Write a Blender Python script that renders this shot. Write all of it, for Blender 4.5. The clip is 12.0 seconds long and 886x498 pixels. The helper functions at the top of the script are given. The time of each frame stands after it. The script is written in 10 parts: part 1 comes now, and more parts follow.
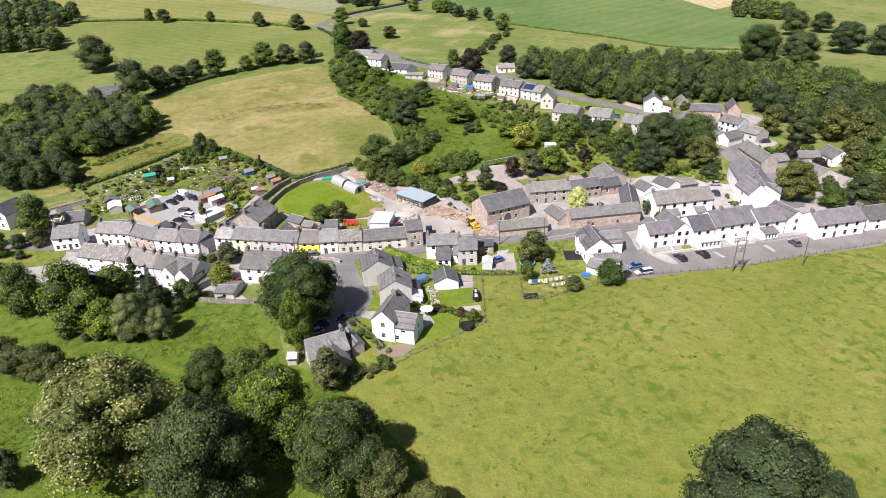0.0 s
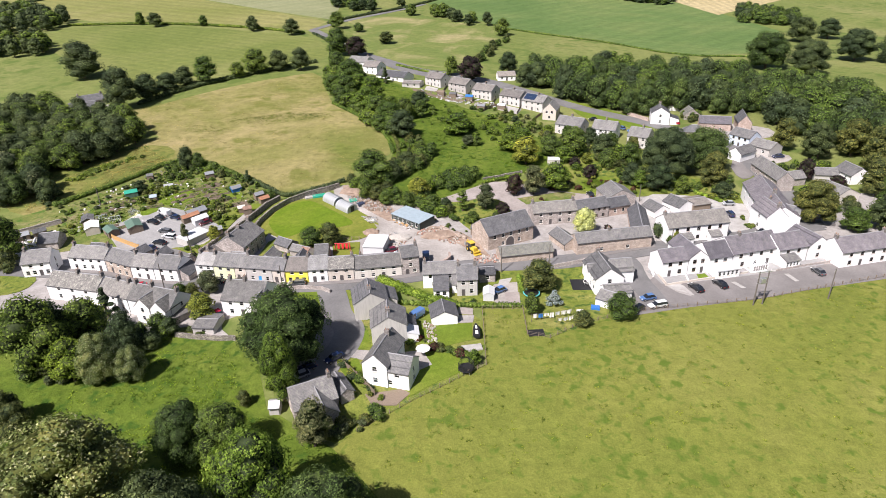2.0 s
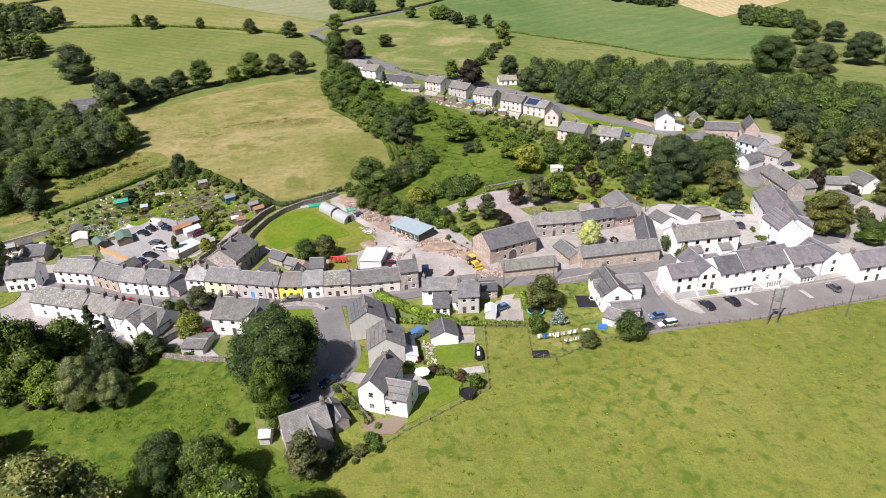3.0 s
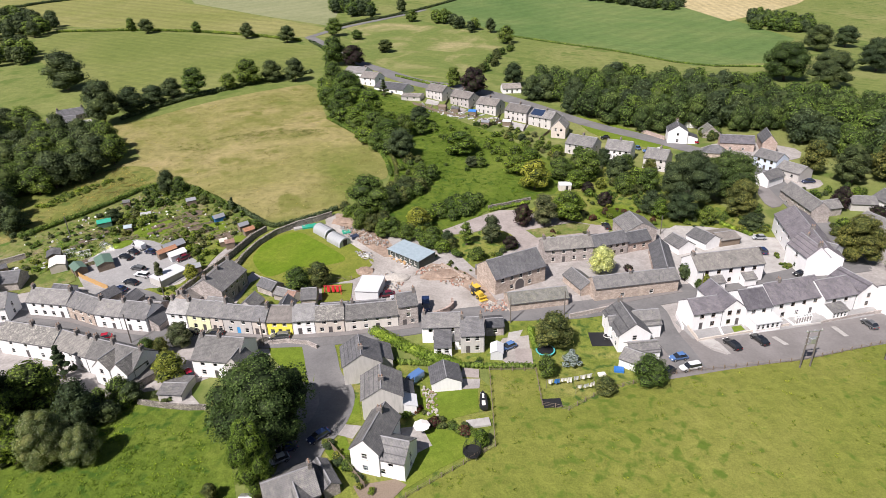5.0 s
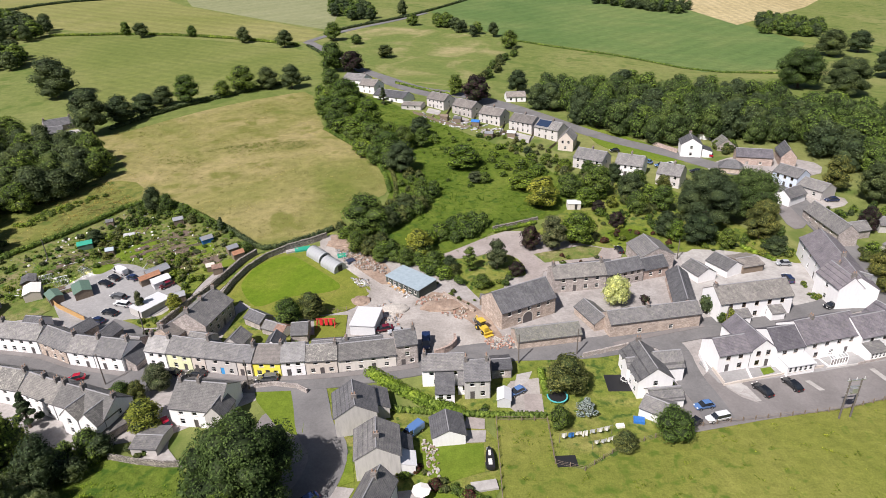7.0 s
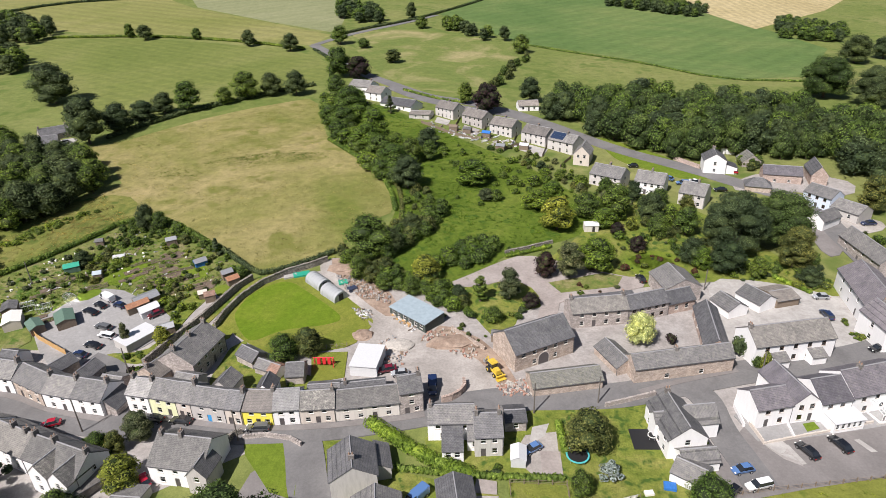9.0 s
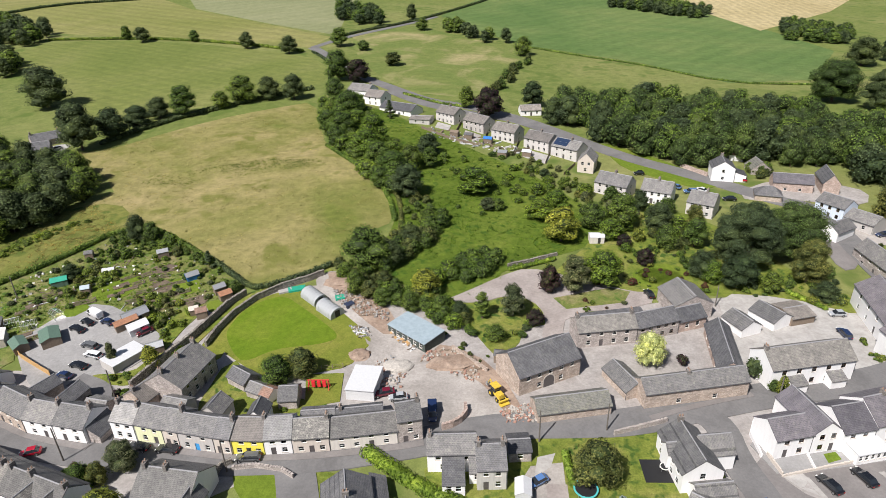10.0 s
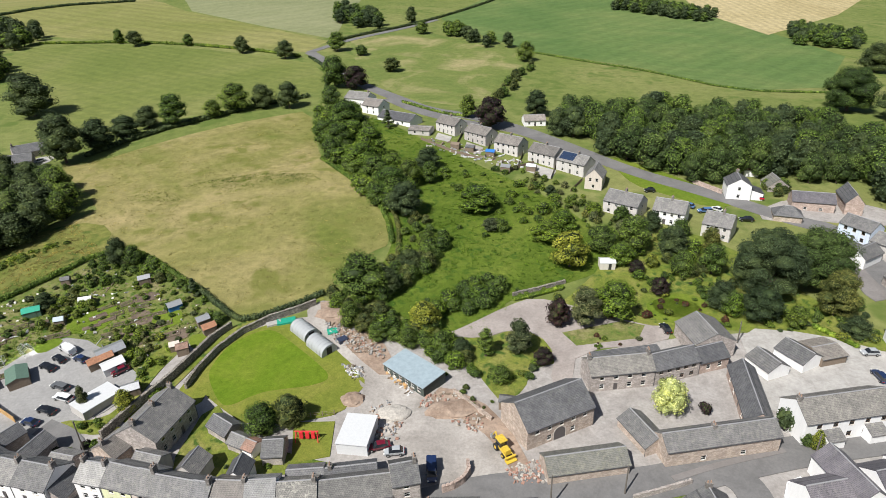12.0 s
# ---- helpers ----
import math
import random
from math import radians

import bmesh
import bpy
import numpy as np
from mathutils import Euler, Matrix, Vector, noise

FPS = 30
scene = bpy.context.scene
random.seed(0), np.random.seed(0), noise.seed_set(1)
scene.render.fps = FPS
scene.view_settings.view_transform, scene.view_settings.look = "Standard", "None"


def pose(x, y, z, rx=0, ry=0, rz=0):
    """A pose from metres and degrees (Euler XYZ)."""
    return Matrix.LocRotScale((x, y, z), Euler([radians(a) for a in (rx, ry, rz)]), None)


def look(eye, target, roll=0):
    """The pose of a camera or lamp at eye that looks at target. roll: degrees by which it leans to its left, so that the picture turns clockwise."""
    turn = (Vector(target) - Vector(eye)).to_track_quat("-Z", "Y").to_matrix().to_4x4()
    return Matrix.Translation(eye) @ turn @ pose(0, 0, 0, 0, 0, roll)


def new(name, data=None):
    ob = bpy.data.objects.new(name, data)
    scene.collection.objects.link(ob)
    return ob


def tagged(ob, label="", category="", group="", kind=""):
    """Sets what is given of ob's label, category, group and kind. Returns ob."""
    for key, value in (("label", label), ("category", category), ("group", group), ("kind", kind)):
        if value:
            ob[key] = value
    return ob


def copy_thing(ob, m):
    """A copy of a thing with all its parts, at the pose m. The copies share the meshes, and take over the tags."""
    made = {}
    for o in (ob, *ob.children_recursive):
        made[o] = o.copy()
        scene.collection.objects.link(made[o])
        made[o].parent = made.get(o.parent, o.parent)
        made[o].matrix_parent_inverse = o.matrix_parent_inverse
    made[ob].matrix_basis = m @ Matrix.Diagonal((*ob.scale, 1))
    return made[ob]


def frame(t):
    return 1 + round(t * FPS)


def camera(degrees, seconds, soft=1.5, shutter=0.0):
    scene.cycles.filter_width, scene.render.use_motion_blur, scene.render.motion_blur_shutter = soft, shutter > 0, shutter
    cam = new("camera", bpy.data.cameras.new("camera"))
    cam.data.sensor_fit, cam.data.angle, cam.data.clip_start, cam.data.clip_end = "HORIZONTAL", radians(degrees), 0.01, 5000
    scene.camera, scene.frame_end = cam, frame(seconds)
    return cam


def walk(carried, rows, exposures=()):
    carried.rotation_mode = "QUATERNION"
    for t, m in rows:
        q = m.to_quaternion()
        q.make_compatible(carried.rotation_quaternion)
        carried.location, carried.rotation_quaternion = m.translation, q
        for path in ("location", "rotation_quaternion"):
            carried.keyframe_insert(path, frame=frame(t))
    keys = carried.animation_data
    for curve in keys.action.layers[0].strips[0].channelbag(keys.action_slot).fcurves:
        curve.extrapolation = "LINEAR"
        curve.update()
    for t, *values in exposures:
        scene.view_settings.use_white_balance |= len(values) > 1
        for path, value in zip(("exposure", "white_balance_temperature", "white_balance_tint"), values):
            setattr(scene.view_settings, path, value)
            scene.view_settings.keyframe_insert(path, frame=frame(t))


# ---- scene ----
cam = camera(72.0, 12.0, soft=0.8)
# seconds, eye x y z, yaw, pitch, roll (degrees)
PATH = [
    (0.0, 1.265, -6.619, 76.555, -6.004, -26.216, -2.114),
    (0.5, 1.655, -3.234, 76.757, -6.073, -26.180, -1.997),
    (1.0, 2.113, 0.077, 76.956, -6.135, -26.117, -1.954),
    (1.5, 2.557, 3.525, 77.172, -6.196, -26.075, -1.945),
    (2.0, 2.921, 6.868, 77.525, -6.242, -26.063, -1.931),
    (2.5, 3.359, 10.380, 77.777, -6.241, -26.027, -1.905),
    (3.0, 3.712, 13.907, 77.930, -6.274, -25.984, -1.904),
    (5.0, 5.353, 27.594, 79.336, -6.140, -25.930, -1.902),
    (5.5, 5.715, 31.020, 79.626, -6.130, -25.912, -1.894),
    (6.0, 6.058, 34.448, 79.952, -6.129, -25.904, -1.878),
    (6.5, 6.491, 37.892, 80.281, -6.080, -25.911, -1.875),
    (7.0, 6.845, 41.098, 80.575, -6.019, -25.883, -1.904),
    (9.0, 8.242, 54.936, 82.175, -5.229, -25.928, -1.779),
    (9.5, 8.756, 58.415, 82.417, -5.149, -25.905, -1.812),
    (10.0, 9.098, 61.928, 82.774, -5.137, -25.921, -1.823),
    (10.5, 9.446, 65.428, 83.123, -4.981, -25.952, -1.793),
    (11.0, 9.735, 68.702, 83.688, -4.923, -26.007, -1.803),
    (11.5, 10.085, 72.026, 83.974, -4.983, -25.946, -1.800),
    (12.0, 10.410, 75.287, 84.517, -5.143, -25.966, -1.744),
]
walk(cam, [(t, pose(x, y, z, 90 + pitch, 0, yaw) @ pose(0, 0, 0, 0, 0, roll)) for t, x, y, z, yaw, pitch, roll in PATH],
     exposures=[(0.0, 0.69, 6440, 18), (5.0, 0.47, 6500, 17), (9.0, 0.38, 6500, 15), (12.0, 0.36, 6440, 9)])

# ---- light ----
SUN_AZ, SUN_EL = radians(225.0), radians(49.5)
sun_way = Vector((math.cos(SUN_AZ) * math.cos(SUN_EL), math.sin(SUN_AZ) * math.cos(SUN_EL), math.sin(SUN_EL)))
world = bpy.data.worlds.new("sky")
scene.world = world
world.use_nodes = True
wn = world.node_tree
sky = wn.nodes.new("ShaderNodeTexSky")
sky.sky_type, sky.sun_disc = "NISHITA", False
sky.sun_elevation, sky.sun_rotation = SUN_EL, math.pi / 2 - SUN_AZ
sky.air_density, sky.dust_density = 1.0, 1.5
wn.links.new(sky.outputs[0], wn.nodes["Background"].inputs[0])
wn.nodes["Background"].inputs[1].default_value = 0.05
sun = new("sun", bpy.data.lights.new("sun", "SUN"))
sun.data.energy, sun.data.angle, sun.data.color = 5.0, radians(0.53), (1.0, 0.965, 0.915)
sun.matrix_world = look(sun_way * 400, (0, 0, 0))


# ---- materials ----
def mat(name, rough=0.8, metal=0.0, spec=0.3):
    m = bpy.data.materials.new(name)
    m.use_nodes = True
    b = m.node_tree.nodes["Principled BSDF"]
    b.inputs["Roughness"].default_value, b.inputs["Metallic"].default_value = rough, metal
    b.inputs["Specular IOR Level"].default_value = spec
    return m, m.node_tree, b


def node(nt, kind, **values):
    n = nt.nodes.new(kind)
    for key, value in values.items():
        n.inputs[key].default_value = value
    return n


def coords(nt, stretch=(1, 1, 1), turn=0.0, uv=False):
    tc = nt.nodes.new("ShaderNodeTexCoord")
    mp = nt.nodes.new("ShaderNodeMapping")
    mp.inputs["Scale"].default_value = stretch
    mp.inputs["Rotation"].default_value = (0, 0, turn)
    nt.links.new(tc.outputs["UV" if uv else "Object"], mp.inputs[0])
    return mp.outputs[0]


def noise_of(nt, co, scale, detail=3.0, rough=0.55, distort=0.0):
    n = node(nt, "ShaderNodeTexNoise", Scale=scale, Detail=detail, Roughness=rough, Distortion=distort)
    nt.links.new(co, n.inputs["Vector"])
    return n.outputs["Fac"]


def ramp(nt, fac, stops):
    r = nt.nodes.new("ShaderNodeValToRGB")
    e = r.color_ramp.elements
    while len(e) < len(stops):
        e.new(0.5)
    for el, (p, c) in zip(e, stops):
        el.position, el.color = p, (*c, 1)
    nt.links.new(fac, r.inputs[0])
    return r.outputs[0]


def mixed(nt, fac, a, b, mode="MIX"):
    n = nt.nodes.new("ShaderNodeMix")
    n.data_type, n.blend_type = "RGBA", mode
    for sock, v in ((n.inputs[0], fac), (n.inputs[6], a), (n.inputs[7], b)):
        if isinstance(v, (int, float)):
            sock.default_value = v
        elif isinstance(v, tuple):
            sock.default_value = (*v, 1)
        else:
            nt.links.new(v, sock)
    return n.outputs[2]


def bumped(nt, b, height, strength=0.4, distance=0.05):
    n = node(nt, "ShaderNodeBump", Strength=strength, Distance=distance)
    nt.links.new(height, n.inputs["Height"])
    nt.links.new(n.outputs[0], b.inputs["Normal"])


def dim(c, k):
    return tuple(v * k for v in c)


def grass_mat(name, low, mid, high, patch=0.02, tuft=0.5, spots=None, spot_scale=0.35, stripes=None, gain=0.9, tone=0.75):
    """Grass: broad drifts, tufts, and darker tussocks where given."""
    m, nt, b = mat(name, 0.9, 0, 0.15)
    co = coords(nt)
    c = ramp(nt, noise_of(nt, co, patch, 5, 0.6, 0.6), [(0.32, low), (0.5, mid), (0.68, high)])
    fine = noise_of(nt, co, tuft, 6, 0.7)
    c = mixed(nt, tone, c, ramp(nt, fine, [(0.3, (0.55, 0.58, 0.5)), (0.7, (1.35, 1.3, 1.3))]), "MULTIPLY")
    grain = noise_of(nt, co, 3.2, 4, 0.7)
    c = mixed(nt, tone * 0.8, c, ramp(nt, grain, [(0.3, (0.62, 0.64, 0.58)), (0.7, (1.3, 1.28, 1.25))]), "MULTIPLY")
    if stripes:
        turn, width, amount = stripes
        w = node(nt, "ShaderNodeTexWave", Scale=0.314 / width, Distortion=1.6, Detail=3.0)
        w.inputs["Detail Scale"].default_value = 0.4
        nt.links.new(coords(nt, (1, 1, 1), turn), w.inputs["Vector"])
        c = mixed(nt, amount, c, ramp(nt, w.outputs["Fac"], [(0.35, (0.75, 0.78, 0.75)), (0.65, (1.2, 1.18, 1.1))]), "MULTIPLY")
    if spots:
        s = noise_of(nt, co, spot_scale, 2.5, 0.55, 0.3)
        s2 = noise_of(nt, co, 0.03, 2, 0.5)
        add = nt.nodes.new("ShaderNodeMath")
        add.operation = "MULTIPLY_ADD"
        nt.links.new(s2, add.inputs[0])
        add.inputs[1].default_value = 0.35
        nt.links.new(s, add.inputs[2])
        f = ramp(nt, add.outputs[0], [(0.72, (0, 0, 0)), (0.86, (1, 1, 1))])
        c = mixed(nt, f, c, spots)
    nt.links.new(c, b.inputs["Base Color"])
    bumped(nt, b, fine, 0.9, 0.5 * gain)
    return m


def ground_mat(name, a, bcol, scale=0.25, grain=2.5, rough=0.9, worn=0.5):
    """Asphalt, gravel, bare earth: patches, fine grain and stains."""
    m, nt, b = mat(name, rough, 0, 0.3)
    co = coords(nt)
    c = ramp(nt, noise_of(nt, co, scale, 5, 0.65, 0.4), [(0.35, a), (0.65, bcol)])
    g = noise_of(nt, co, grain, 5, 0.75)
    c = mixed(nt, worn, c, ramp(nt, g, [(0.32, (0.6, 0.6, 0.6)), (0.68, (1.35, 1.35, 1.35))]), "MULTIPLY")
    nt.links.new(c, b.inputs["Base Color"])
    bumped(nt, b, g, 0.5, 0.06)
    return m


def render_mat(name, col, dirt=0.18, rough=0.75):
    """Painted or pebble-dashed render with rain streaks."""
    m, nt, b = mat(name, rough, 0, 0.3)
    co = coords(nt)
    st = noise_of(nt, coords(nt, (1.6, 1.6, 0.25)), 1.4, 4, 0.6)
    c = mixed(nt, ramp(nt, st, [(0.45, (0, 0, 0)), (0.8, (dirt * 2.2,) * 3)]), col, dim(col, 0.62))
    g = noise_of(nt, co, 9.0, 4, 0.7)
    c = mixed(nt, 0.35, c, ramp(nt, g, [(0.3, (0.78, 0.78, 0.78)), (0.7, (1.12, 1.12, 1.12))]), "MULTIPLY")
    nt.links.new(c, b.inputs["Base Color"])
    bumped(nt, b, g, 0.25, 0.02)
    return m


def stone_mat(name, a, bcol, joint, scale=2.6, squash=1.8):
    """Rubble or squared stone in courses, with darker joints."""
    m, nt, b = mat(name, 0.9, 0, 0.2)
    co = coords(nt, (1, 1, squash))
    v = node(nt, "ShaderNodeTexVoronoi", Scale=scale)
    nt.links.new(co, v.inputs["Vector"])
    e = node(nt, "ShaderNodeTexVoronoi", Scale=scale)
    e.feature = "DISTANCE_TO_EDGE"
    nt.links.new(co, e.inputs["Vector"])
    sep = nt.nodes.new("ShaderNodeSeparateColor")
    nt.links.new(v.outputs["Color"], sep.inputs[0])
    c = ramp(nt, sep.outputs[0], [(0.1, a), (0.9, bcol)])
    c = mixed(nt, ramp(nt, e.outputs[0], [(0.02, (1, 1, 1)), (0.07, (0, 0, 0))]), c, joint)
    c = mixed(nt, 0.55, c, ramp(nt, noise_of(nt, coords(nt), 0.7, 4, 0.6), [(0.3, (0.6, 0.6, 0.6)), (0.7, (1.3, 1.28, 1.25))]), "MULTIPLY")
    nt.links.new(c, b.inputs["Base Color"])
    bumped(nt, b, e.outputs[0], 0.6, 0.12)
    return m


def slate_mat(name, a, bcol, lichen=(0.33, 0.33, 0.27), amount=0.5, course=0.22):
    """Slates in courses, each its own tone, with streaks and lichen."""
    m, nt, b = mat(name, 0.6, 0, 0.45)
    uv = coords(nt, uv=True)
    br = node(nt, "ShaderNodeTexBrick", Scale=1.0)
    br.inputs["Mortar Size"].default_value = 0.018
    br.inputs["Brick Width"].default_value, br.inputs["Row Height"].default_value = course * 1.2, course
    br.inputs["Color1"].default_value, br.inputs["Color2"].default_value = (*(0.65 * u + 0.35 * v for u, v in zip(a, bcol)), 1), (*(0.35 * u + 0.65 * v for u, v in zip(a, bcol)), 1)
    br.inputs["Mortar"].default_value = (*dim(a, 0.6), 1)
    nt.links.new(uv, br.inputs["Vector"])
    co = coords(nt)
    c = mixed(nt, 0.8, br.outputs["Color"], ramp(nt, noise_of(nt, co, 0.55, 5, 0.65), [(0.3, (0.62, 0.62, 0.63)), (0.7, (1.32, 1.3, 1.28))]), "MULTIPLY")
    li = ramp(nt, noise_of(nt, co, 1.5, 6, 0.8), [(0.5, (0, 0, 0)), (0.68, (amount * 0.9,) * 3)])
    c = mixed(nt, li, c, lichen)
    info = nt.nodes.new("ShaderNodeObjectInfo")
    c = mixed(nt, 1.0, c, ramp(nt, info.outputs["Random"], [(0.0, (0.7, 0.71, 0.73)), (0.5, (1, 1, 1)), (1.0, (1.36, 1.34, 1.3))]), "MULTIPLY")
    streak = noise_of(nt, coords(nt, (1.3, 0.3, 1), uv=True), 1.0, 5, 0.7)
    c = mixed(nt, 0.3, c, ramp(nt, streak, [(0.3, (0.75, 0.75, 0.76)), (0.7, (1.25, 1.24, 1.22))]), "MULTIPLY")
    nt.links.new(c, b.inputs["Base Color"])
    bumped(nt, b, br.outputs["Fac"], 0.5, 0.03)
    return m


def plain_mat(name, col, rough=0.5, metal=0.0, spec=0.5, wear=0.25, scale=3.0):
    m, nt, b = mat(name, rough, metal, spec)
    c = mixed(nt, wear, col, ramp(nt, noise_of(nt, coords(nt), scale, 4, 0.65), [(0.3, dim(col, 0.55)), (0.7, dim(col, 1.35))]))
    nt.links.new(c, b.inputs["Base Color"])
    return m


def leaf_mat(name, a, bcol, tip=None, trans=0.35):
    """Leaves: each clump its own tone, each tree its own shade."""
    m, nt, b = mat(name, 0.7, 0, 0.18)
    geo = nt.nodes.new("ShaderNodeNewGeometry")
    info = nt.nodes.new("ShaderNodeObjectInfo")
    c = ramp(nt, geo.outputs["Random Per Island"], [(0.0, dim(a, 0.7)), (0.4, a), (0.8, bcol), (1.0, tip or dim(bcol, 1.35))])
    c = mixed(nt, 0.9, c, ramp(nt, info.outputs["Random"], [(0.0, (0.72, 0.78, 0.75)), (0.5, (1, 1, 1)), (1.0, (1.3, 1.18, 0.95))]), "MULTIPLY")
    co = coords(nt)
    fine = noise_of(nt, co, 1.4, 6.0, 0.72)
    c = mixed(nt, 0.9, c, ramp(nt, fine, [(0.36, (0.55, 0.6, 0.6)), (0.5, (1.05, 1.05, 1.05)), (0.66, (1.7, 1.6, 1.35))]), "MULTIPLY")
    bumped(nt, b, fine, 0.45, 0.2)
    c = mixed(nt, 0.85, c, ramp(nt, noise_of(nt, co, 0.14, 2.5), [(0.32, (0.58, 0.64, 0.66)), (0.5, (1, 1, 1)), (0.68, (1.5, 1.4, 1.12))]), "MULTIPLY")
    nt.links.new(c, b.inputs["Base Color"])
    tr = nt.nodes.new("ShaderNodeBsdfTranslucent")
    nt.links.new(c, tr.inputs["Color"])
    ms = nt.nodes.new("ShaderNodeMixShader")
    ms.inputs[0].default_value = trans
    nt.links.new(b.outputs[0], ms.inputs[1])
    nt.links.new(tr.outputs[0], ms.inputs[2])
    nt.links.new(ms.outputs[0], nt.nodes["Material Output"].inputs[0])
    return m


def glass_mat(name, tint=(0.75, 0.82, 0.85)):
    m, nt, b = mat(name, 0.06, 0, 0.5)
    b.inputs["Base Color"].default_value = (*tint, 1)
    b.inputs["Transmission Weight"].default_value = 1.0
    b.inputs["IOR"].default_value = 1.45
    return m


PASTURE = grass_mat("pasture_grass", (0.138, 0.166, 0.03), (0.165, 0.183, 0.037), (0.205, 0.208, 0.054), 0.022, 0.4, (0.088, 0.132, 0.018), 0.42, tone=0.5)
LUSH = grass_mat("lush_grass", (0.072, 0.115, 0.013), (0.096, 0.143, 0.018), (0.136, 0.174, 0.03), 0.05, 0.6, (0.042, 0.088, 0.01), 0.4)
HAY = grass_mat("hay_stubble", (0.135, 0.158, 0.036), (0.222, 0.208, 0.076), (0.3, 0.253, 0.122), 0.022, 0.3, (0.15, 0.155, 0.04), 0.12, tone=0.6)
ROUGH = grass_mat("rough_grass", (0.122, 0.152, 0.032), (0.172, 0.18, 0.05), (0.25, 0.222, 0.088), 0.04, 0.35, (0.06, 0.1, 0.018), 0.15)
BASE_GRASS = grass_mat("meadow_grass", (0.122, 0.16, 0.04), (0.154, 0.184, 0.055), (0.205, 0.212, 0.08), 0.012, 0.25, (0.095, 0.135, 0.03), 0.1, tone=0.55)
SILAGE = grass_mat("silage_field", (0.115, 0.15, 0.036), (0.146, 0.174, 0.048), (0.188, 0.2, 0.07), 0.008, 0.2, stripes=(-0.91, 8.0, 0.2), tone=0.5)
BARLEY = grass_mat("pale_barley", (0.168, 0.185, 0.054), (0.208, 0.21, 0.075), (0.26, 0.242, 0.108), 0.007, 0.2, stripes=(-0.89, 14.0, 0.28), tone=0.5)
CROP = grass_mat("green_crop", (0.086, 0.146, 0.044), (0.108, 0.166, 0.053), (0.146, 0.19, 0.066), 0.012, 0.2, stripes=(0.9, 14.0, 0.2), tone=0.5)
PALE_CROP = grass_mat("pale_crop", (0.185, 0.205, 0.105), (0.21, 0.226, 0.12), (0.235, 0.246, 0.138), 0.01, 0.2, stripes=(0.9, 18.0, 0.15), tone=0.4)
STRAW = grass_mat("cut_field", (0.36, 0.3, 0.165), (0.41, 0.345, 0.2), (0.45, 0.38, 0.235), 0.01, 0.2, stripes=(0.2, 8.0, 0.3))
SCRUFF = grass_mat("worn_pasture", (0.112, 0.158, 0.04), (0.148, 0.18, 0.052), (0.3, 0.268, 0.135), 0.03, 0.25, tone=0.5)
MARGIN = grass_mat("lawn_margin", (0.138, 0.17, 0.026), (0.166, 0.188, 0.032), (0.2, 0.2, 0.046), 0.1, 0.8, gain=0.25, tone=0.5)
OVAL_LAWN = grass_mat("oval_lawn", (0.097, 0.163, 0.01), (0.117, 0.178, 0.013), (0.145, 0.191, 0.021), 0.08, 0.8, gain=0.25, tone=0.5)
LAWN = grass_mat("mown_lawn", (0.103, 0.162, 0.016), (0.125, 0.178, 0.02), (0.158, 0.193, 0.031), 0.08, 0.8, gain=0.25, tone=0.5)
GARDEN = grass_mat("garden_grass", (0.12, 0.165, 0.026), (0.17, 0.2, 0.04), (0.23, 0.225, 0.07), 0.12, 0.7, (0.055, 0.1, 0.018), 0.5)
PLOT = grass_mat("allotment_ground", (0.105, 0.15, 0.032), (0.17, 0.19, 0.06), (0.25, 0.22, 0.12), 0.16, 0.9, (0.07, 0.13, 0.022), 0.45)
ASPHALT = ground_mat("asphalt", (0.135, 0.132, 0.131), (0.185, 0.181, 0.179), 0.12, 2.0, 0.85, 0.3)
TARMAC = ground_mat("car_park_tarmac", (0.17, 0.158, 0.152), (0.22, 0.205, 0.198), 0.15, 2.0, 0.85, 0.3)
GREY_GRAVEL = ground_mat("grey_gravel", (0.235, 0.232, 0.228), (0.305, 0.3, 0.295), 0.12, 1.6, 0.95, 0.35)
GRAVEL = ground_mat("gravel", (0.26, 0.238, 0.217), (0.43, 0.4, 0.37), 0.08, 1.6, 0.95, 0.45)
EARTH = ground_mat("bare_earth", (0.22, 0.155, 0.115), (0.36, 0.28, 0.22), 0.18, 1.2, 0.95, 0.6)
PAVING = ground_mat("paving", (0.27, 0.25, 0.236), (0.37, 0.348, 0.33), 0.3, 1.6, 0.85, 0.4)
PINKISH = ground_mat("red_gravel", (0.265, 0.232, 0.215), (0.35, 0.312, 0.29), 0.15, 1.6, 0.95, 0.4)
CONCRETE = ground_mat("concrete", (0.33, 0.315, 0.295), (0.42, 0.405, 0.385), 0.3, 1.2, 0.85, 0.35)
SOIL = ground_mat("dug_soil", (0.1, 0.075, 0.055), (0.17, 0.13, 0.1), 0.4, 1.5, 0.95, 0.6)

WHITE = render_mat("white_render", (0.79, 0.785, 0.78), 0.1)
CREAM = render_mat("cream_render", (0.64, 0.6, 0.55))
PEBBLE = render_mat("pebble_dash", (0.45, 0.42, 0.4), 0.3)
PALE_PEBBLE = render_mat("pale_pebble_dash", (0.56, 0.535, 0.515), 0.25)
BEIGE = render_mat("beige_render", (0.58, 0.52, 0.46))
GREYISH = render_mat("grey_render", (0.47, 0.45, 0.43))
ROUGHCAST = render_mat("roughcast_render", (0.5, 0.485, 0.455), 0.3)
LIME = render_mat("lime_paint", (0.7, 0.72, 0.46))
YELLOW = render_mat("yellow_paint", (0.8, 0.71, 0.1), 0.08)
PALE_BLUE = render_mat("pale_blue_render", (0.6, 0.67, 0.78))
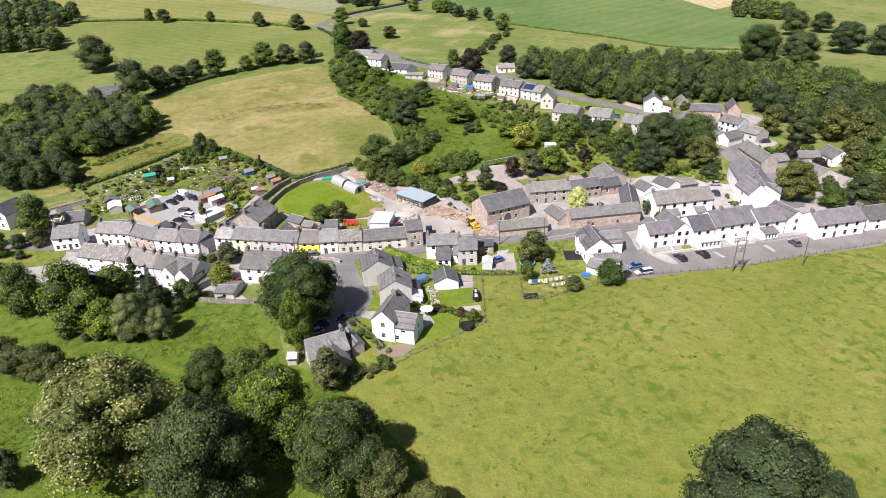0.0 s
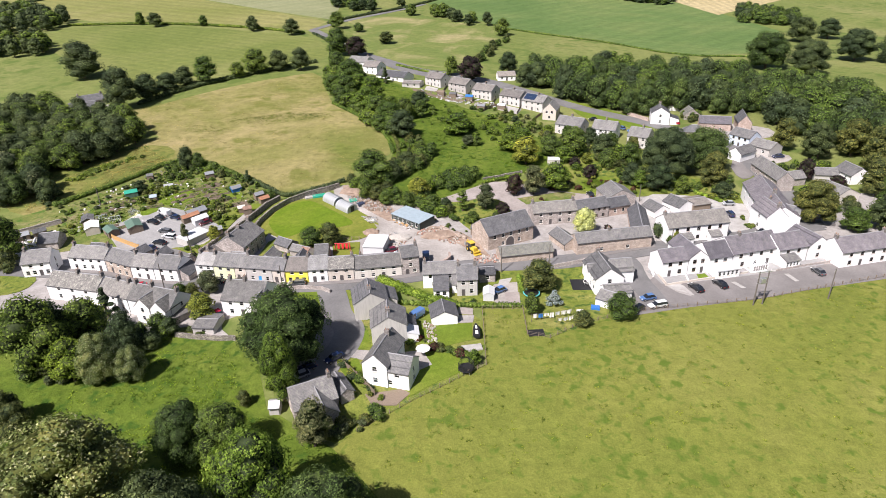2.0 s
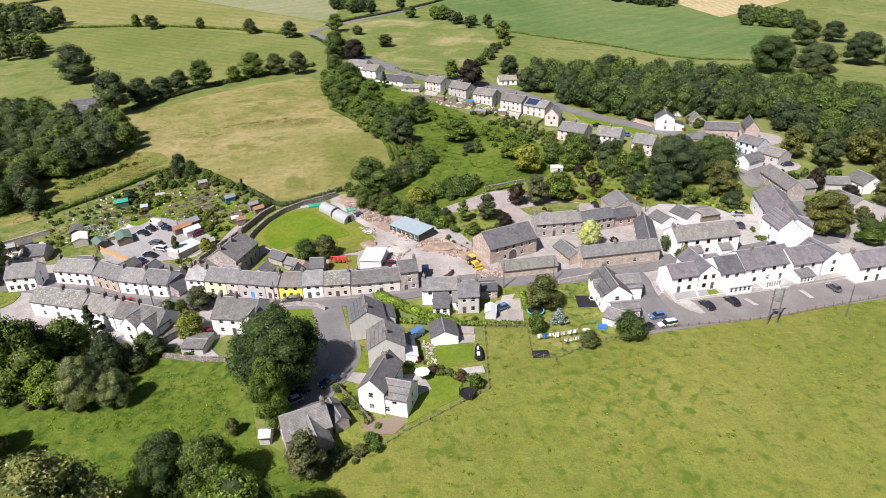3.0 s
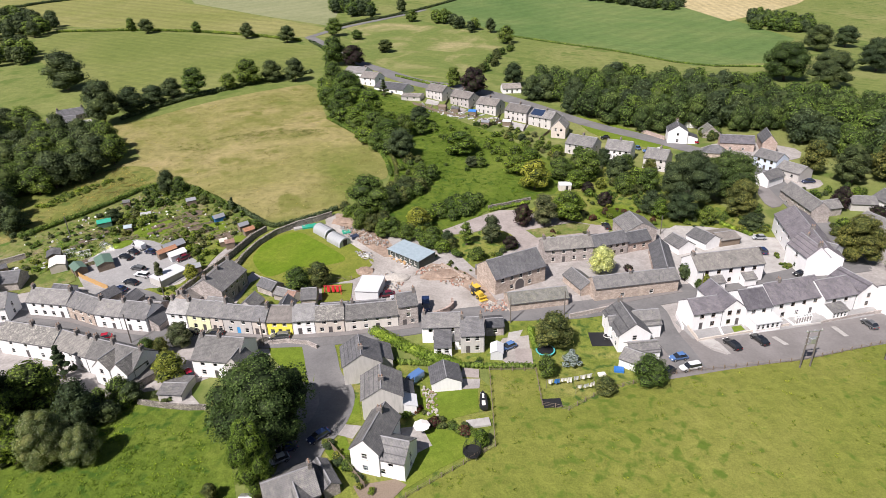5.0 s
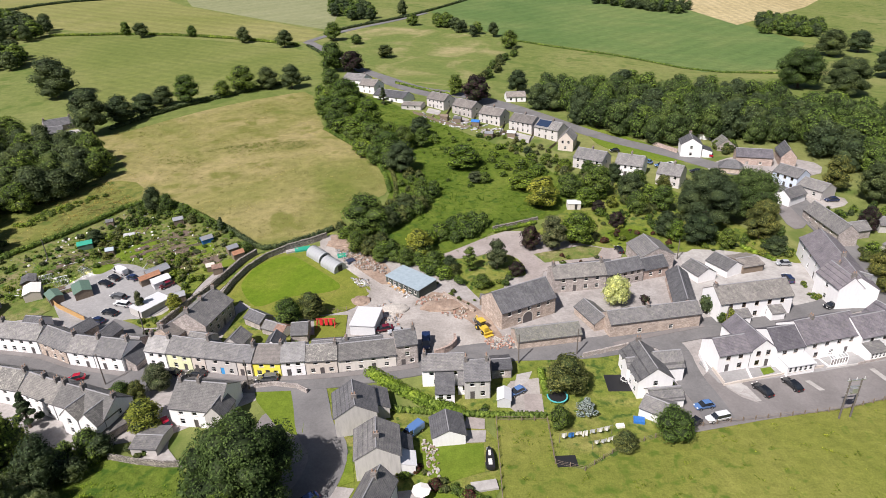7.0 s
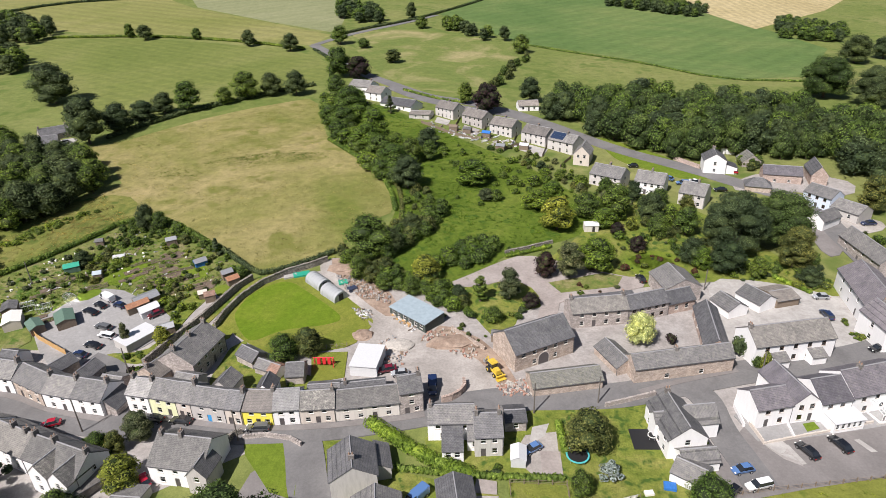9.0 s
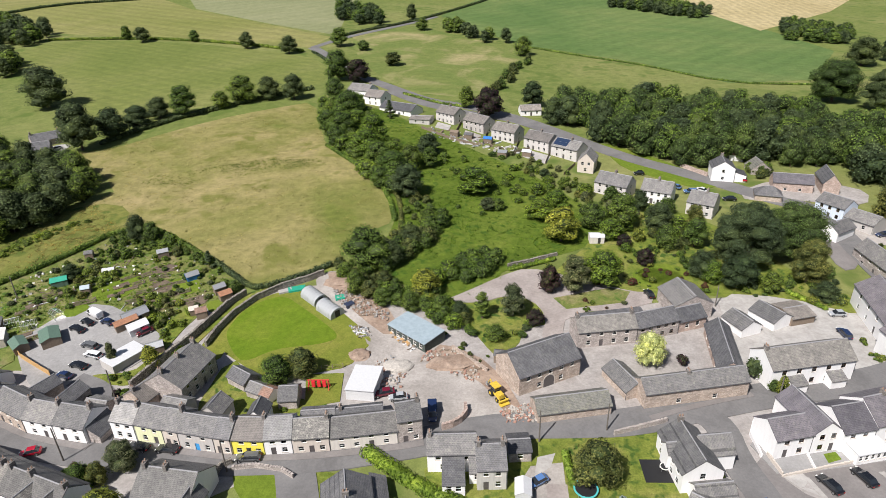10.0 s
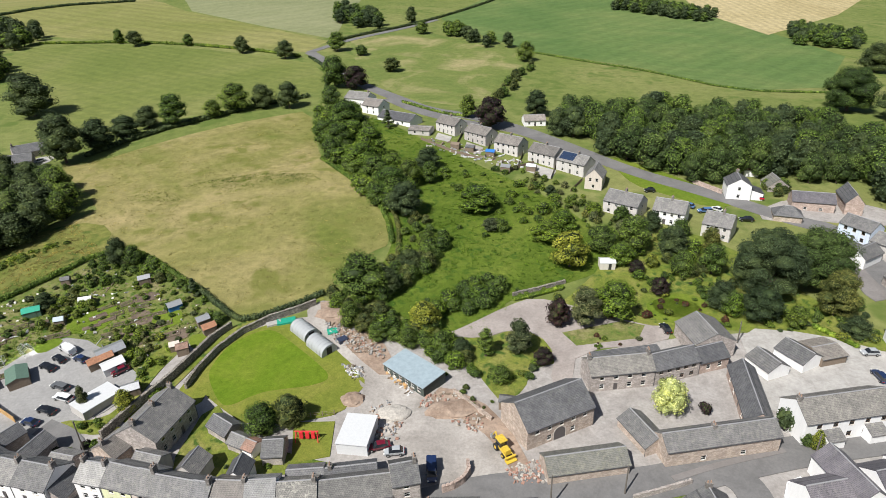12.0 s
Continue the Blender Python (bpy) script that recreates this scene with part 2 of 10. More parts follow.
STONE = stone_mat("sandstone", (0.36, 0.29, 0.24), (0.53, 0.445, 0.38), (0.36, 0.31, 0.27))
GREY_STONE = stone_mat("grey_stone", (0.31, 0.275, 0.258), (0.47, 0.425, 0.4), (0.3, 0.27, 0.25))
RED_STONE = stone_mat("red_sandstone", (0.36, 0.275, 0.235), (0.5, 0.4, 0.35), (0.35, 0.29, 0.255))
CHIMNEY = stone_mat("sooty_stone", (0.16, 0.148, 0.14), (0.27, 0.25, 0.235), (0.15, 0.14, 0.13))
DRY_STONE = stone_mat("dry_stone", (0.19, 0.175, 0.155), (0.36, 0.33, 0.29), (0.06, 0.055, 0.05), 2.2, 1.6)
SLATE = slate_mat("grey_slate", (0.125, 0.124, 0.127), (0.185, 0.181, 0.18))
DARK_SLATE = slate_mat("dark_slate", (0.085, 0.087, 0.095), (0.14, 0.14, 0.148), amount=0.25)
PURPLE_SLATE = slate_mat("purple_slate", (0.12, 0.112, 0.128), (0.185, 0.172, 0.19), amount=0.3)
OLD_SLATE = slate_mat("lichened_slate", (0.125, 0.121, 0.116), (0.195, 0.188, 0.178), (0.3, 0.29, 0.25), 0.6)
PALE_SLATE = slate_mat("pale_slate", (0.21, 0.21, 0.212), (0.29, 0.288, 0.285), amount=0.4)
BROWN_SLATE = slate_mat("brown_slate", (0.115, 0.104, 0.098), (0.15, 0.138, 0.13), amount=0.12)
MOTTLED_SLATE = slate_mat("mottled_slate", (0.095, 0.093, 0.09), (0.175, 0.17, 0.16), (0.36, 0.35, 0.31), 0.95)
MOSS_SLATE = slate_mat("mossy_slate", (0.115, 0.117, 0.108), (0.18, 0.18, 0.165), (0.24, 0.24, 0.17), 0.7)
TILE = slate_mat("brown_tile", (0.165, 0.15, 0.138), (0.24, 0.222, 0.205), amount=0.35)
RED_TILE = slate_mat("red_tile", (0.2, 0.115, 0.085), (0.3, 0.18, 0.135), amount=0.3)
LEAD = plain_mat("lead", (0.28, 0.28, 0.29), 0.55)
POT = plain_mat("clay_pot", (0.33, 0.22, 0.16), 0.8)
FRAME_W = plain_mat("white_frame", (0.8, 0.8, 0.78), 0.4, wear=0.1)
FRAME_B = plain_mat("brown_frame", (0.12, 0.07, 0.045), 0.5)
SURROUND = plain_mat("stone_surround", (0.55, 0.5, 0.44), 0.8)
DOOR = plain_mat("painted_door", (0.09, 0.08, 0.08), 0.5)
DOOR_BLUE = plain_mat("blue_door", (0.05, 0.3, 0.62), 0.5)
GUTTER = plain_mat("gutter", (0.07, 0.07, 0.075), 0.5)
GLASS = glass_mat("window_glass")
POLY = glass_mat("conservatory_glass", (0.92, 0.95, 0.96))
# near-black painted as room shade behind the panes; also on some door panels
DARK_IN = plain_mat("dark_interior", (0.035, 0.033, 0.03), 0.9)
WOOD = plain_mat("weathered_wood", (0.2, 0.155, 0.115), 0.85, wear=0.6, scale=5)
NEW_WOOD = plain_mat("new_fence_wood", (0.5, 0.31, 0.13), 0.8, wear=0.4, scale=5)
POLE_WOOD = plain_mat("pole_wood", (0.13, 0.115, 0.1), 0.9, wear=0.5)
METAL = plain_mat("galvanised_metal", (0.5, 0.51, 0.52), 0.4, 0.7)
WHITE_SHEET = plain_mat("white_sheet_metal", (0.58, 0.59, 0.6), 0.5, wear=0.15)
BLUE_SHEET = plain_mat("pale_blue_sheet_metal", (0.3, 0.37, 0.41), 0.45, wear=0.3, scale=1.0)
RUST_SHEET = plain_mat("rusted_sheet", (0.33, 0.16, 0.09), 0.8, wear=0.7, scale=2)
RUBBER = plain_mat("rubber", (0.02, 0.02, 0.02), 0.85)
CHROME = plain_mat("wheel_metal", (0.55, 0.56, 0.57), 0.3, 0.9)
DARKBOARD = plain_mat("dark_board", (0.06, 0.075, 0.065), 0.8, wear=0.6)
BARK = plain_mat("bark", (0.1, 0.075, 0.055), 0.95, wear=0.7, scale=4)

LEAF = leaf_mat("broad_leaf", (0.108, 0.172, 0.033), (0.165, 0.236, 0.053), trans=0.38)
# far darker than the leaves: shade in the crown's gaps, put into colour
GAP_SHADE = leaf_mat("leaf_gap_shade", (0.028, 0.042, 0.014), (0.05, 0.07, 0.024), trans=0.1)
LEAF_WOOD = leaf_mat("wood_leaf", (0.068, 0.108, 0.0295), (0.106, 0.156, 0.045), trans=0.3)
LEAF_DARK = leaf_mat("dark_leaf", (0.0546, 0.081, 0.037), (0.0845, 0.117, 0.0546), trans=0.25)
LEAF_BRIGHT = leaf_mat("bright_leaf", (0.14, 0.222, 0.027), (0.21, 0.296, 0.052), trans=0.38)
LEAF_GREY = leaf_mat("grey_leaf", (0.105, 0.122, 0.0567), (0.154, 0.166, 0.0891), trans=0.25)
LEAF_BLOSSOM = leaf_mat("leaf_with_cream_blossom", (0.125, 0.17, 0.055), (0.21, 0.255, 0.105), (0.44, 0.46, 0.3), trans=0.3)
LEAF_OLIVE = leaf_mat("olive_leaf", (0.105, 0.125, 0.036), (0.16, 0.172, 0.06), trans=0.3)
LEAF_GOLD = leaf_mat("golden_leaf", (0.19, 0.225, 0.035), (0.29, 0.315, 0.06))
LEAF_PALE = leaf_mat("pale_yellow_leaf", (0.5, 0.54, 0.2), (0.68, 0.69, 0.34))
LEAF_COPPER = leaf_mat("copper_leaf", (0.022, 0.013, 0.017), (0.048, 0.025, 0.03), trans=0.1)
LEAF_SILVER = leaf_mat("silver_needle", (0.25, 0.3, 0.29), (0.38, 0.43, 0.42), trans=0.1)
LEAF_RED = leaf_mat("red_leaf", (0.085, 0.028, 0.026), (0.15, 0.055, 0.045))


# ---- the lie of the land ----
def smooth(a, b, v):
    s = min(max((v - a) / (b - a), 0.0), 1.0)
    return s * s * (3 - 2 * s)


def lie(x, y):
    """Height of the ground: a valley side that climbs away, with the street on a shelf."""
    z = 0.0699 * (y - 123) + 1.1 - 1.7 * smooth(107, 137, y) - 2.5 * smooth(143, 185, y)
    z -= 0.03 * (math.sqrt(x * x + 1100) + x) * 0.5 * smooth(210, 470, y)
    z -= 1.3 * smooth(11, 67, -x) * (1 - smooth(168, 224, y))
    z -= 0.06 * max(y - 800, 0)
    return z


# ---- building helpers ----
def link(name, bm, material, parent=None, m=None, label=""):
    me = bpy.data.meshes.new(name)
    bm.normal_update()
    bm.to_mesh(me)
    bm.free()
    for k in material if isinstance(material, (list, tuple)) else (material,):
        me.materials.append(k)
    return hang(name, me, parent, m, label)


def hang(name, me, parent=None, m=None, label=""):
    """An object on the mesh me under its parent; m is its pose in the parent's own space."""
    ob = new(name, me)
    if parent:
        ob.parent = parent
    if m is not None:
        ob.matrix_basis = m
    if label:
        ob["label"] = label
    return ob


def box(bm, x0, y0, z0, x1, y1, z1, slot=0):
    v = [bm.verts.new(c) for c in ((x0, y0, z0), (x1, y0, z0), (x1, y1, z0), (x0, y1, z0), (x0, y0, z1), (x1, y0, z1), (x1, y1, z1), (x0, y1, z1))]
    for f in ((0, 3, 2, 1), (4, 5, 6, 7), (0, 1, 5, 4), (1, 2, 6, 5), (2, 3, 7, 6), (3, 0, 4, 7)):
        bm.faces.new([v[i] for i in f]).material_index = slot
    return v


def tube(bm, a, b, r0, r1, sides=7, slot=0, cap=True):
    a, b = Vector(a), Vector(b)
    q = (b - a).to_track_quat("Z", "Y")
    rings = []
    for p, r in ((a, r0), (b, r1)):
        rings.append([bm.verts.new(p + q @ Vector((r * math.cos(2 * math.pi * i / sides), r * math.sin(2 * math.pi * i / sides), 0))) for i in range(sides)])
    for i in range(sides):
        j = (i + 1) % sides
        bm.faces.new((rings[0][i], rings[0][j], rings[1][j], rings[1][i])).material_index = slot
    if cap:
        bm.faces.new(rings[1]).material_index = slot
        bm.faces.new(rings[0][::-1]).material_index = slot


def thing(name, m, label, category, group="", kind=""):
    ob = new(name)
    ob.empty_display_size = 0.5
    ob.matrix_basis = m
    return tagged(ob, label, category, group, kind)


# ---- ground ----
def ground_sheet():
    xs = list(range(-900, -300, 30)) + list(range(-300, 300, 6)) + list(range(300, 901, 30))
    ys = list(range(-260, 40, 20)) + list(range(40, 260, 4)) + list(range(260, 640, 8)) + list(range(640, 1700, 40))
    vs = [(x, y, lie(x, y)) for y in ys for x in xs]
    n = len(xs)
    fs = [(j * n + i, j * n + i + 1, (j + 1) * n + i + 1, (j + 1) * n + i) for j in range(len(ys) - 1) for i in range(n - 1)]
    me = bpy.data.meshes.new("ground")
    me.from_pydata(vs, [], fs)
    me.polygons.foreach_set("use_smooth", [True] * len(fs))
    me.materials.append(BASE_GRASS)
    return tagged(new("ground", me), "green meadow grass on a gentle valley side", "ground", kind="structure")


ground_sheet()


def inside(px, py, loop):
    hit, j = False, len(loop) - 1
    for i in range(len(loop)):
        (xi, yi), (xj, yj) = loop[i], loop[j]
        if (yi > py) != (yj > py) and px < (xj - xi) * (py - yi) / (yj - yi) + xi:
            hit = not hit
        j = i
    return hit


def rounded(loop, times=1):
    for _ in range(times):
        out = []
        for a, b in zip(loop, loop[1:] + loop[:1]):
            out += [(a[0] * 0.75 + b[0] * 0.25, a[1] * 0.75 + b[1] * 0.25), (a[0] * 0.25 + b[0] * 0.75, a[1] * 0.25 + b[1] * 0.75)]
        loop = out
    return loop


def laid(name, flat, material, layer, label, category, step=4.0, soft=0, deep=0.25):
    """A sheet of turf, tarmac or gravel laid on the land: its outline, and how many layers it lies above the bare ground."""
    from mathutils.geometry import delaunay_2d_cdt
    loop = [(flat[i], flat[i + 1]) for i in range(0, len(flat), 2)]
    loop = rounded(loop, soft) if soft else loop
    area = sum(a[0] * b[1] - b[0] * a[1] for a, b in zip(loop, loop[1:] + loop[:1]))
    loop = loop if area > 0 else loop[::-1]
    edge = []
    for a, b in zip(loop, loop[1:] + loop[:1]):
        k = max(1, int(math.hypot(b[0] - a[0], b[1] - a[1]) / step))
        edge += [(a[0] + (b[0] - a[0]) * i / k, a[1] + (b[1] - a[1]) * i / k) for i in range(k)]
    pts = [Vector(p) for p in edge]
    x0, x1 = min(p[0] for p in edge), max(p[0] for p in edge)
    y0, y1 = min(p[1] for p in edge), max(p[1] for p in edge)
    y = math.ceil(y0 / step) * step
    while y < y1:
        x = math.ceil(x0 / step) * step
        while x < x1:
            if inside(x, y, loop):
                pts.append(Vector((x, y)))
            x += step
        y += step
    n = len(edge)
    vs, _, fs, *_ = delaunay_2d_cdt(pts, [(i, (i + 1) % n) for i in range(n)], [], 1, 0.01)
    up = 0.07 * layer
    me = bpy.data.meshes.new(name)
    top = [(v.x, v.y, lie(v.x, v.y) + up) for v in vs]
    keep = [f for f in fs if inside(sum(vs[i].x for i in f) / len(f), sum(vs[i].y for i in f) / len(f), loop)]
    rim = {}
    for f in keep:
        for a, b in zip(f, f[1:] + f[:1]):
            if (b, a) in rim:
                del rim[(b, a)]
            else:
                rim[(a, b)] = 1
    low = {}
    for a, b in rim:
        for i in (a, b):
            if i not in low:
                low[i] = len(top)
                top += [(top[i][0], top[i][1], top[i][2] - deep), top[i]]
    sides = [(low[b] + 1, low[a] + 1, low[a], low[b]) for a, b in rim]
    me.from_pydata(top, [], [tuple(f) for f in keep] + sides)
    me.polygons.foreach_set("use_smooth", [True] * len(keep) + [False] * len(sides))
    me.materials.append(material)
    return tagged(new(name, me), label, category, kind="structure")


def band(points, width, ends=True):
    """The outline of a strip of that width along a line of points."""
    out_l, out_r = [], []
    for i, p in enumerate(points):
        a, b = points[max(0, i - 1)], points[min(len(points) - 1, i + 1)]
        d = Vector((b[0] - a[0], b[1] - a[1])).normalized() * width / 2
        out_l.append((p[0] - d.y, p[1] + d.x))
        out_r.append((p[0] + d.y, p[1] - d.x))
    return [c for p in out_l + out_r[::-1] for c in p]


def flowing(points, times=2):
    for _ in range(times):
        out = [points[0]]
        for a, b in zip(points, points[1:]):
            out += [(a[0] * 0.75 + b[0] * 0.25, a[1] * 0.75 + b[1] * 0.25), (a[0] * 0.25 + b[0] * 0.75, a[1] * 0.25 + b[1] * 0.75)]
        points = out + [points[-1]]
    return points


def pairs(flat):
    return [(flat[i], flat[i + 1]) for i in range(0, len(flat), 2)]


def road(name, flat, width, material, layer, label, category="road"):
    return laid(name, band(flowing(pairs(flat)), width), material, layer, label, category, 3.0)


# ---- houses ----
WINDOWS = {}


def mesh_of(name, bm, *mats):
    me = bpy.data.meshes.new(name)
    bm.normal_update()
    bm.to_mesh(me)
    bm.free()
    for k in mats:
        me.materials.append(k)
    return me


def window_meshes(w, h, dark):
    key = (round(w, 2), round(h, 2), dark)
    if key not in WINDOWS:
        f = 0.07
        paint = FRAME_B if dark else FRAME_W
        bm = bmesh.new()
        ring = [[bm.verts.new((x, y, z)) for x, z in ((e, e), (w - e, e), (w - e, h - e), (e, h - e))] for e, y in ((0, 0.13), (0, 0.06), (f, 0.06), (f, 0.13))]
        for r in range(4):
            for i in range(4):
                j = (i + 1) % 4
                bm.faces.new((ring[r][i], ring[r][j], ring[(r + 1) % 4][j], ring[(r + 1) % 4][i]))
        out = [mesh_of("window", bm, paint)]
        bm = bmesh.new()
        box(bm, f, 0.085, f, w - f, 0.1, h - f)
        out.append(("pane", mesh_of("pane", bm, GLASS)))
        bm = bmesh.new()
        box(bm, -0.08, -0.07, -0.1, w + 0.08, 0.055, -0.005)
        out.append(("sill", mesh_of("sill", bm, SURROUND)))
        bm = bmesh.new()
        box(bm, f, 0.065, h * 0.52, w - f, 0.12, h * 0.52 + 0.05)
        out.append(("glazing_bar", mesh_of("glazing_bar", bm, paint)))
        WINDOWS[key] = out
    return WINDOWS[key]


def door_mesh(w, h, material):
    key = ("door", w, h, material.name)
    if key not in WINDOWS:
        bm = bmesh.new()
        box(bm, 0, 0.09, 0, w, 0.14, h)
        for i in range(2):
            for j in range(2):
                box(bm, 0.12 + i * w * 0.45, 0.075, 0.2 + j * h * 0.48, w * 0.42 + i * w * 0.45, 0.09, h * 0.42 + j * h * 0.48)
        box(bm, -0.05, -0.12, -0.15, w + 0.05, 0.09, -0.01, 1)
        me = bpy.data.meshes.new("door")
        bm.to_mesh(me)
        bm.free()
        me.materials.append(material)
        me.materials.append(SURROUND)
        WINDOWS[key] = me
    return WINDOWS[key]


def pierced(bm, m, w, z0, z1, holes, reveal=0.16):
    """A wall of width w from z0 to z1 in the plane y = 0 of m, with openings that go through it."""
    xs = sorted({round(v, 3) for v in (0, w, *(v for x, z, a, b in holes for v in (x, x + a)))})
    zs = sorted({round(v, 3) for v in (z0, z1, *(v for x, z, a, b in holes for v in (z, z + b)))})
    seen = {}

    def vert(x, y, z):
        k = (round(x, 4), y, round(z, 4))
        if k not in seen:
            seen[k] = bm.verts.new(m @ Vector((x, y, z)))
        return seen[k]

    for xa, xb in zip(xs, xs[1:]):
        for za, zb in zip(zs, zs[1:]):
            cx, cz = (xa + xb) / 2, (za + zb) / 2
            if any(x < cx < x + a and z < cz < z + b for x, z, a, b in holes):
                continue
            bm.faces.new((vert(xa, 0, za), vert(xb, 0, za), vert(xb, 0, zb), vert(xa, 0, zb)))
    for x, z, a, b in holes:
        ring = ((x, z), (x + a, z), (x + a, z + b), (x, z + b))
        for (x0, y0), (x1, y1) in zip(ring, ring[1:] + ring[:1]):
            bm.faces.new([bm.verts.new(m @ Vector(c)) for c in ((x0, 0, y0), (x0, reveal, y0), (x1, reveal, y1), (x1, 0, y1))])


def spread(n, w, ww):
    gap = (w - n * ww) / (n + 1) if n else 0
    return [gap + i * (ww + gap) for i in range(n)]


def openings(w, eave, spec):
    """From a plan such as '3/d2': a window count for each floor from the top down; d puts a door into that place of the floor."""
    out, rows = [], spec.split("/") if spec else []
    floors = len(rows)
    lift = eave / max(floors, 1)
    for r, row in enumerate(rows):
        base = lift * (floors - 1 - r)
        n, door = (int(row.split("d")[0] or 0), int(row.split("d")[1])) if "d" in row else (int(row), -1)
        ww = min(1.0, w / max(n, 1) * 0.55)
        hh = min(1.2, lift * 0.56)
        for i, x in enumerate(spread(n, w, ww)):
            if i == door:
                out.append((x + (ww - 0.9) / 2 if ww > 0.9 else x, 0.02, min(0.9, ww), min(2.0, lift - 0.12), True))
            else:
                out.append((x, base + lift * 0.34, ww, hh if r < floors - 1 or floors == 1 else hh, False))
    return [(x, z, a, min(b, eave - 0.15 - z), d) for x, z, a, b, d in out]


def shell(root, F, w, d, eave, rise, wall, roof, front="", back="", left="", right="", over=0.28, verge=0.08, chimneys=(), hip=0.0, dark=False, door=None, down=1.2, lean=False, gutter=True):
    """Walls with their openings, a pitched roof, chimneys, windows and doors, as parts of root; F is the pose of the front left corner."""
    fit_in = lambda ob, m=None: setattr(ob, "matrix_basis", F @ m if m else F)
    bm = bmesh.new()
    faces = ((pose(0, 0, 0), w, front), (pose(w, 0, 0, 0, 0, 90), d, right), (pose(w, d, 0, 0, 0, 180), w, back), (pose(0, d, 0, 0, 0, -90), d, left))
    cut = []
    for n, (m, width, spec) in enumerate(faces):
        top = eave + (rise if lean and n == 2 else 0)
        holes = openings(width, eave, spec)
        pierced(bm, m, width, -down, top, [h[:4] for h in holes])
        cut += [(m, h) for h in holes]
    if lean:
        for x in (0, w):
            bm.faces.new([bm.verts.new(c) for c in ((x, 0, eave), (x, d, eave), (x, d, eave + rise))])
    elif not hip:
        for x in (0, w):
            bm.faces.new([bm.verts.new(c) for c in ((x, 0, eave), (x, d, eave), (x, d / 2, eave + rise))])
    else:
        bm.faces.new([bm.verts.new(c) for c in ((0, 0, eave), (w, 0, eave), (w, d, eave), (0, d, eave))])
    body = link("wall", bm, [wall], root)
    fit_in(body)
    # added near-black box: room shade put into its colour, dark behind the panes
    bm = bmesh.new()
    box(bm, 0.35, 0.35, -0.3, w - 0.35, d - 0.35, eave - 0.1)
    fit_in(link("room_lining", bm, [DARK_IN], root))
    # roof
    bm = bmesh.new()
    uv = bm.loops.layers.uv.new()
    thick = 0.16

    def slab(corners, ax):
        vs = [bm.verts.new(c) for c in corners]
        lo = [bm.verts.new(Vector(c) - Vector((0, 0, thick))) for c in corners]
        faces = [bm.faces.new(vs)] + [bm.faces.new((lo[i], lo[(i + 1) % len(lo)], vs[(i + 1) % len(vs)], vs[i])) for i in range(len(vs))] + [bm.faces.new(lo[::-1])]
        for f in faces:
            for lp in f.loops:
                c = lp.vert.co
                lp[uv].uv = (c[ax], math.hypot(c[1 - ax], c.z))

    top = eave + rise + 0.1
    if lean:
        k = rise / d
        slab([(-verge, -over, eave + 0.1 - over * k), (w + verge, -over, eave + 0.1 - over * k), (w + verge, d + 0.02, top), (-verge, d + 0.02, top)], 0)
    elif hip:
        k = rise / (d / 2)
        e, o = eave + 0.1 - over * k, over
        slab([(-o, -o, e), (w + o, -o, e), (w - hip, d / 2, top), (hip, d / 2, top)], 0)
        slab([(w + o, d + o, e), (-o, d + o, e), (hip, d / 2, top), (w - hip, d / 2, top)], 0)
        slab([(-o, d + o, e), (-o, -o, e), (hip, d / 2, top)], 1)
        slab([(w + o, -o, e), (w + o, d + o, e), (w - hip, d / 2, top)], 1)
    else:
        k = rise / (d / 2)
        e = eave + 0.1 - over * k
        slab([(-verge, -over, e), (w + verge, -over, e), (w + verge, d / 2, top), (-verge, d / 2, top)], 0)
        slab([(w + verge, d + over, e), (-verge, d + over, e), (-verge, d / 2, top), (w + verge, d / 2, top)], 0)
    fit_in(link("roof", bm, [roof], root))
    if not lean:
        bm = bmesh.new()
        n = max(2, int((w - 2 * hip) / 0.9))
        for i in range(n):
            a, b = hip + (w - 2 * hip) * i / n, hip + (w - 2 * hip) * (i + 1) / n
            tube(bm, (a + 0.02, d / 2, top - 0.02), (b - 0.02, d / 2, top - 0.02), 0.13, 0.12, 6)
        fit_in(link("ridge_tiles", bm, [LEAD], root))
        if gutter:
            bm = bmesh.new()
            tube(bm, (0, -over - 0.04, e - 0.1), (w, -over - 0.04, e - 0.1), 0.07, 0.07, 6)
            tube(bm, (w - 0.12, -0.06, e - 0.1), (w - 0.12, -0.06, 0), 0.05, 0.05, 5)
            fit_in(link("gutter", bm, [GUTTER], root))
    for fx, hgt in chimneys:
        bm = bmesh.new()
        cw, cd = 1.0, 0.62
        x = min(max(fx * w, cw / 2), w - cw / 2)
        z0 = eave + rise - 0.7
        box(bm, x - cd / 2, d / 2 - cw / 2, z0, x + cd / 2, d / 2 + cw / 2, top + hgt)
        box(bm, x - cd / 2 - 0.06, d / 2 - cw / 2 - 0.06, top + hgt, x + cd / 2 + 0.06, d / 2 + cw / 2 + 0.06, top + hgt + 0.1)
        ch = link("chimney", bm, [CHIMNEY], root)
        fit_in(ch)
        for s in (-0.27, 0.27):
            bm = bmesh.new()
            tube(bm, (x, d / 2 + s, top + hgt + 0.1), (x, d / 2 + s, top + hgt + 0.52), 0.13, 0.1, 8)
            link("chimney_pot", bm, [POT], ch)
    for m, (x, z, a, b, is_door) in cut:
        if is_door:
            hang("door", door_mesh(round(a, 2), round(b, 2), door or DOOR), root, F @ m @ pose(x, 0, z))
        else:
            fr, *bits = window_meshes(a, b, dark)
            win = hang("window", fr, root, F @ m @ pose(x, 0, z))
            for bit, me in bits:
                hang(bit, me, win)
    return root


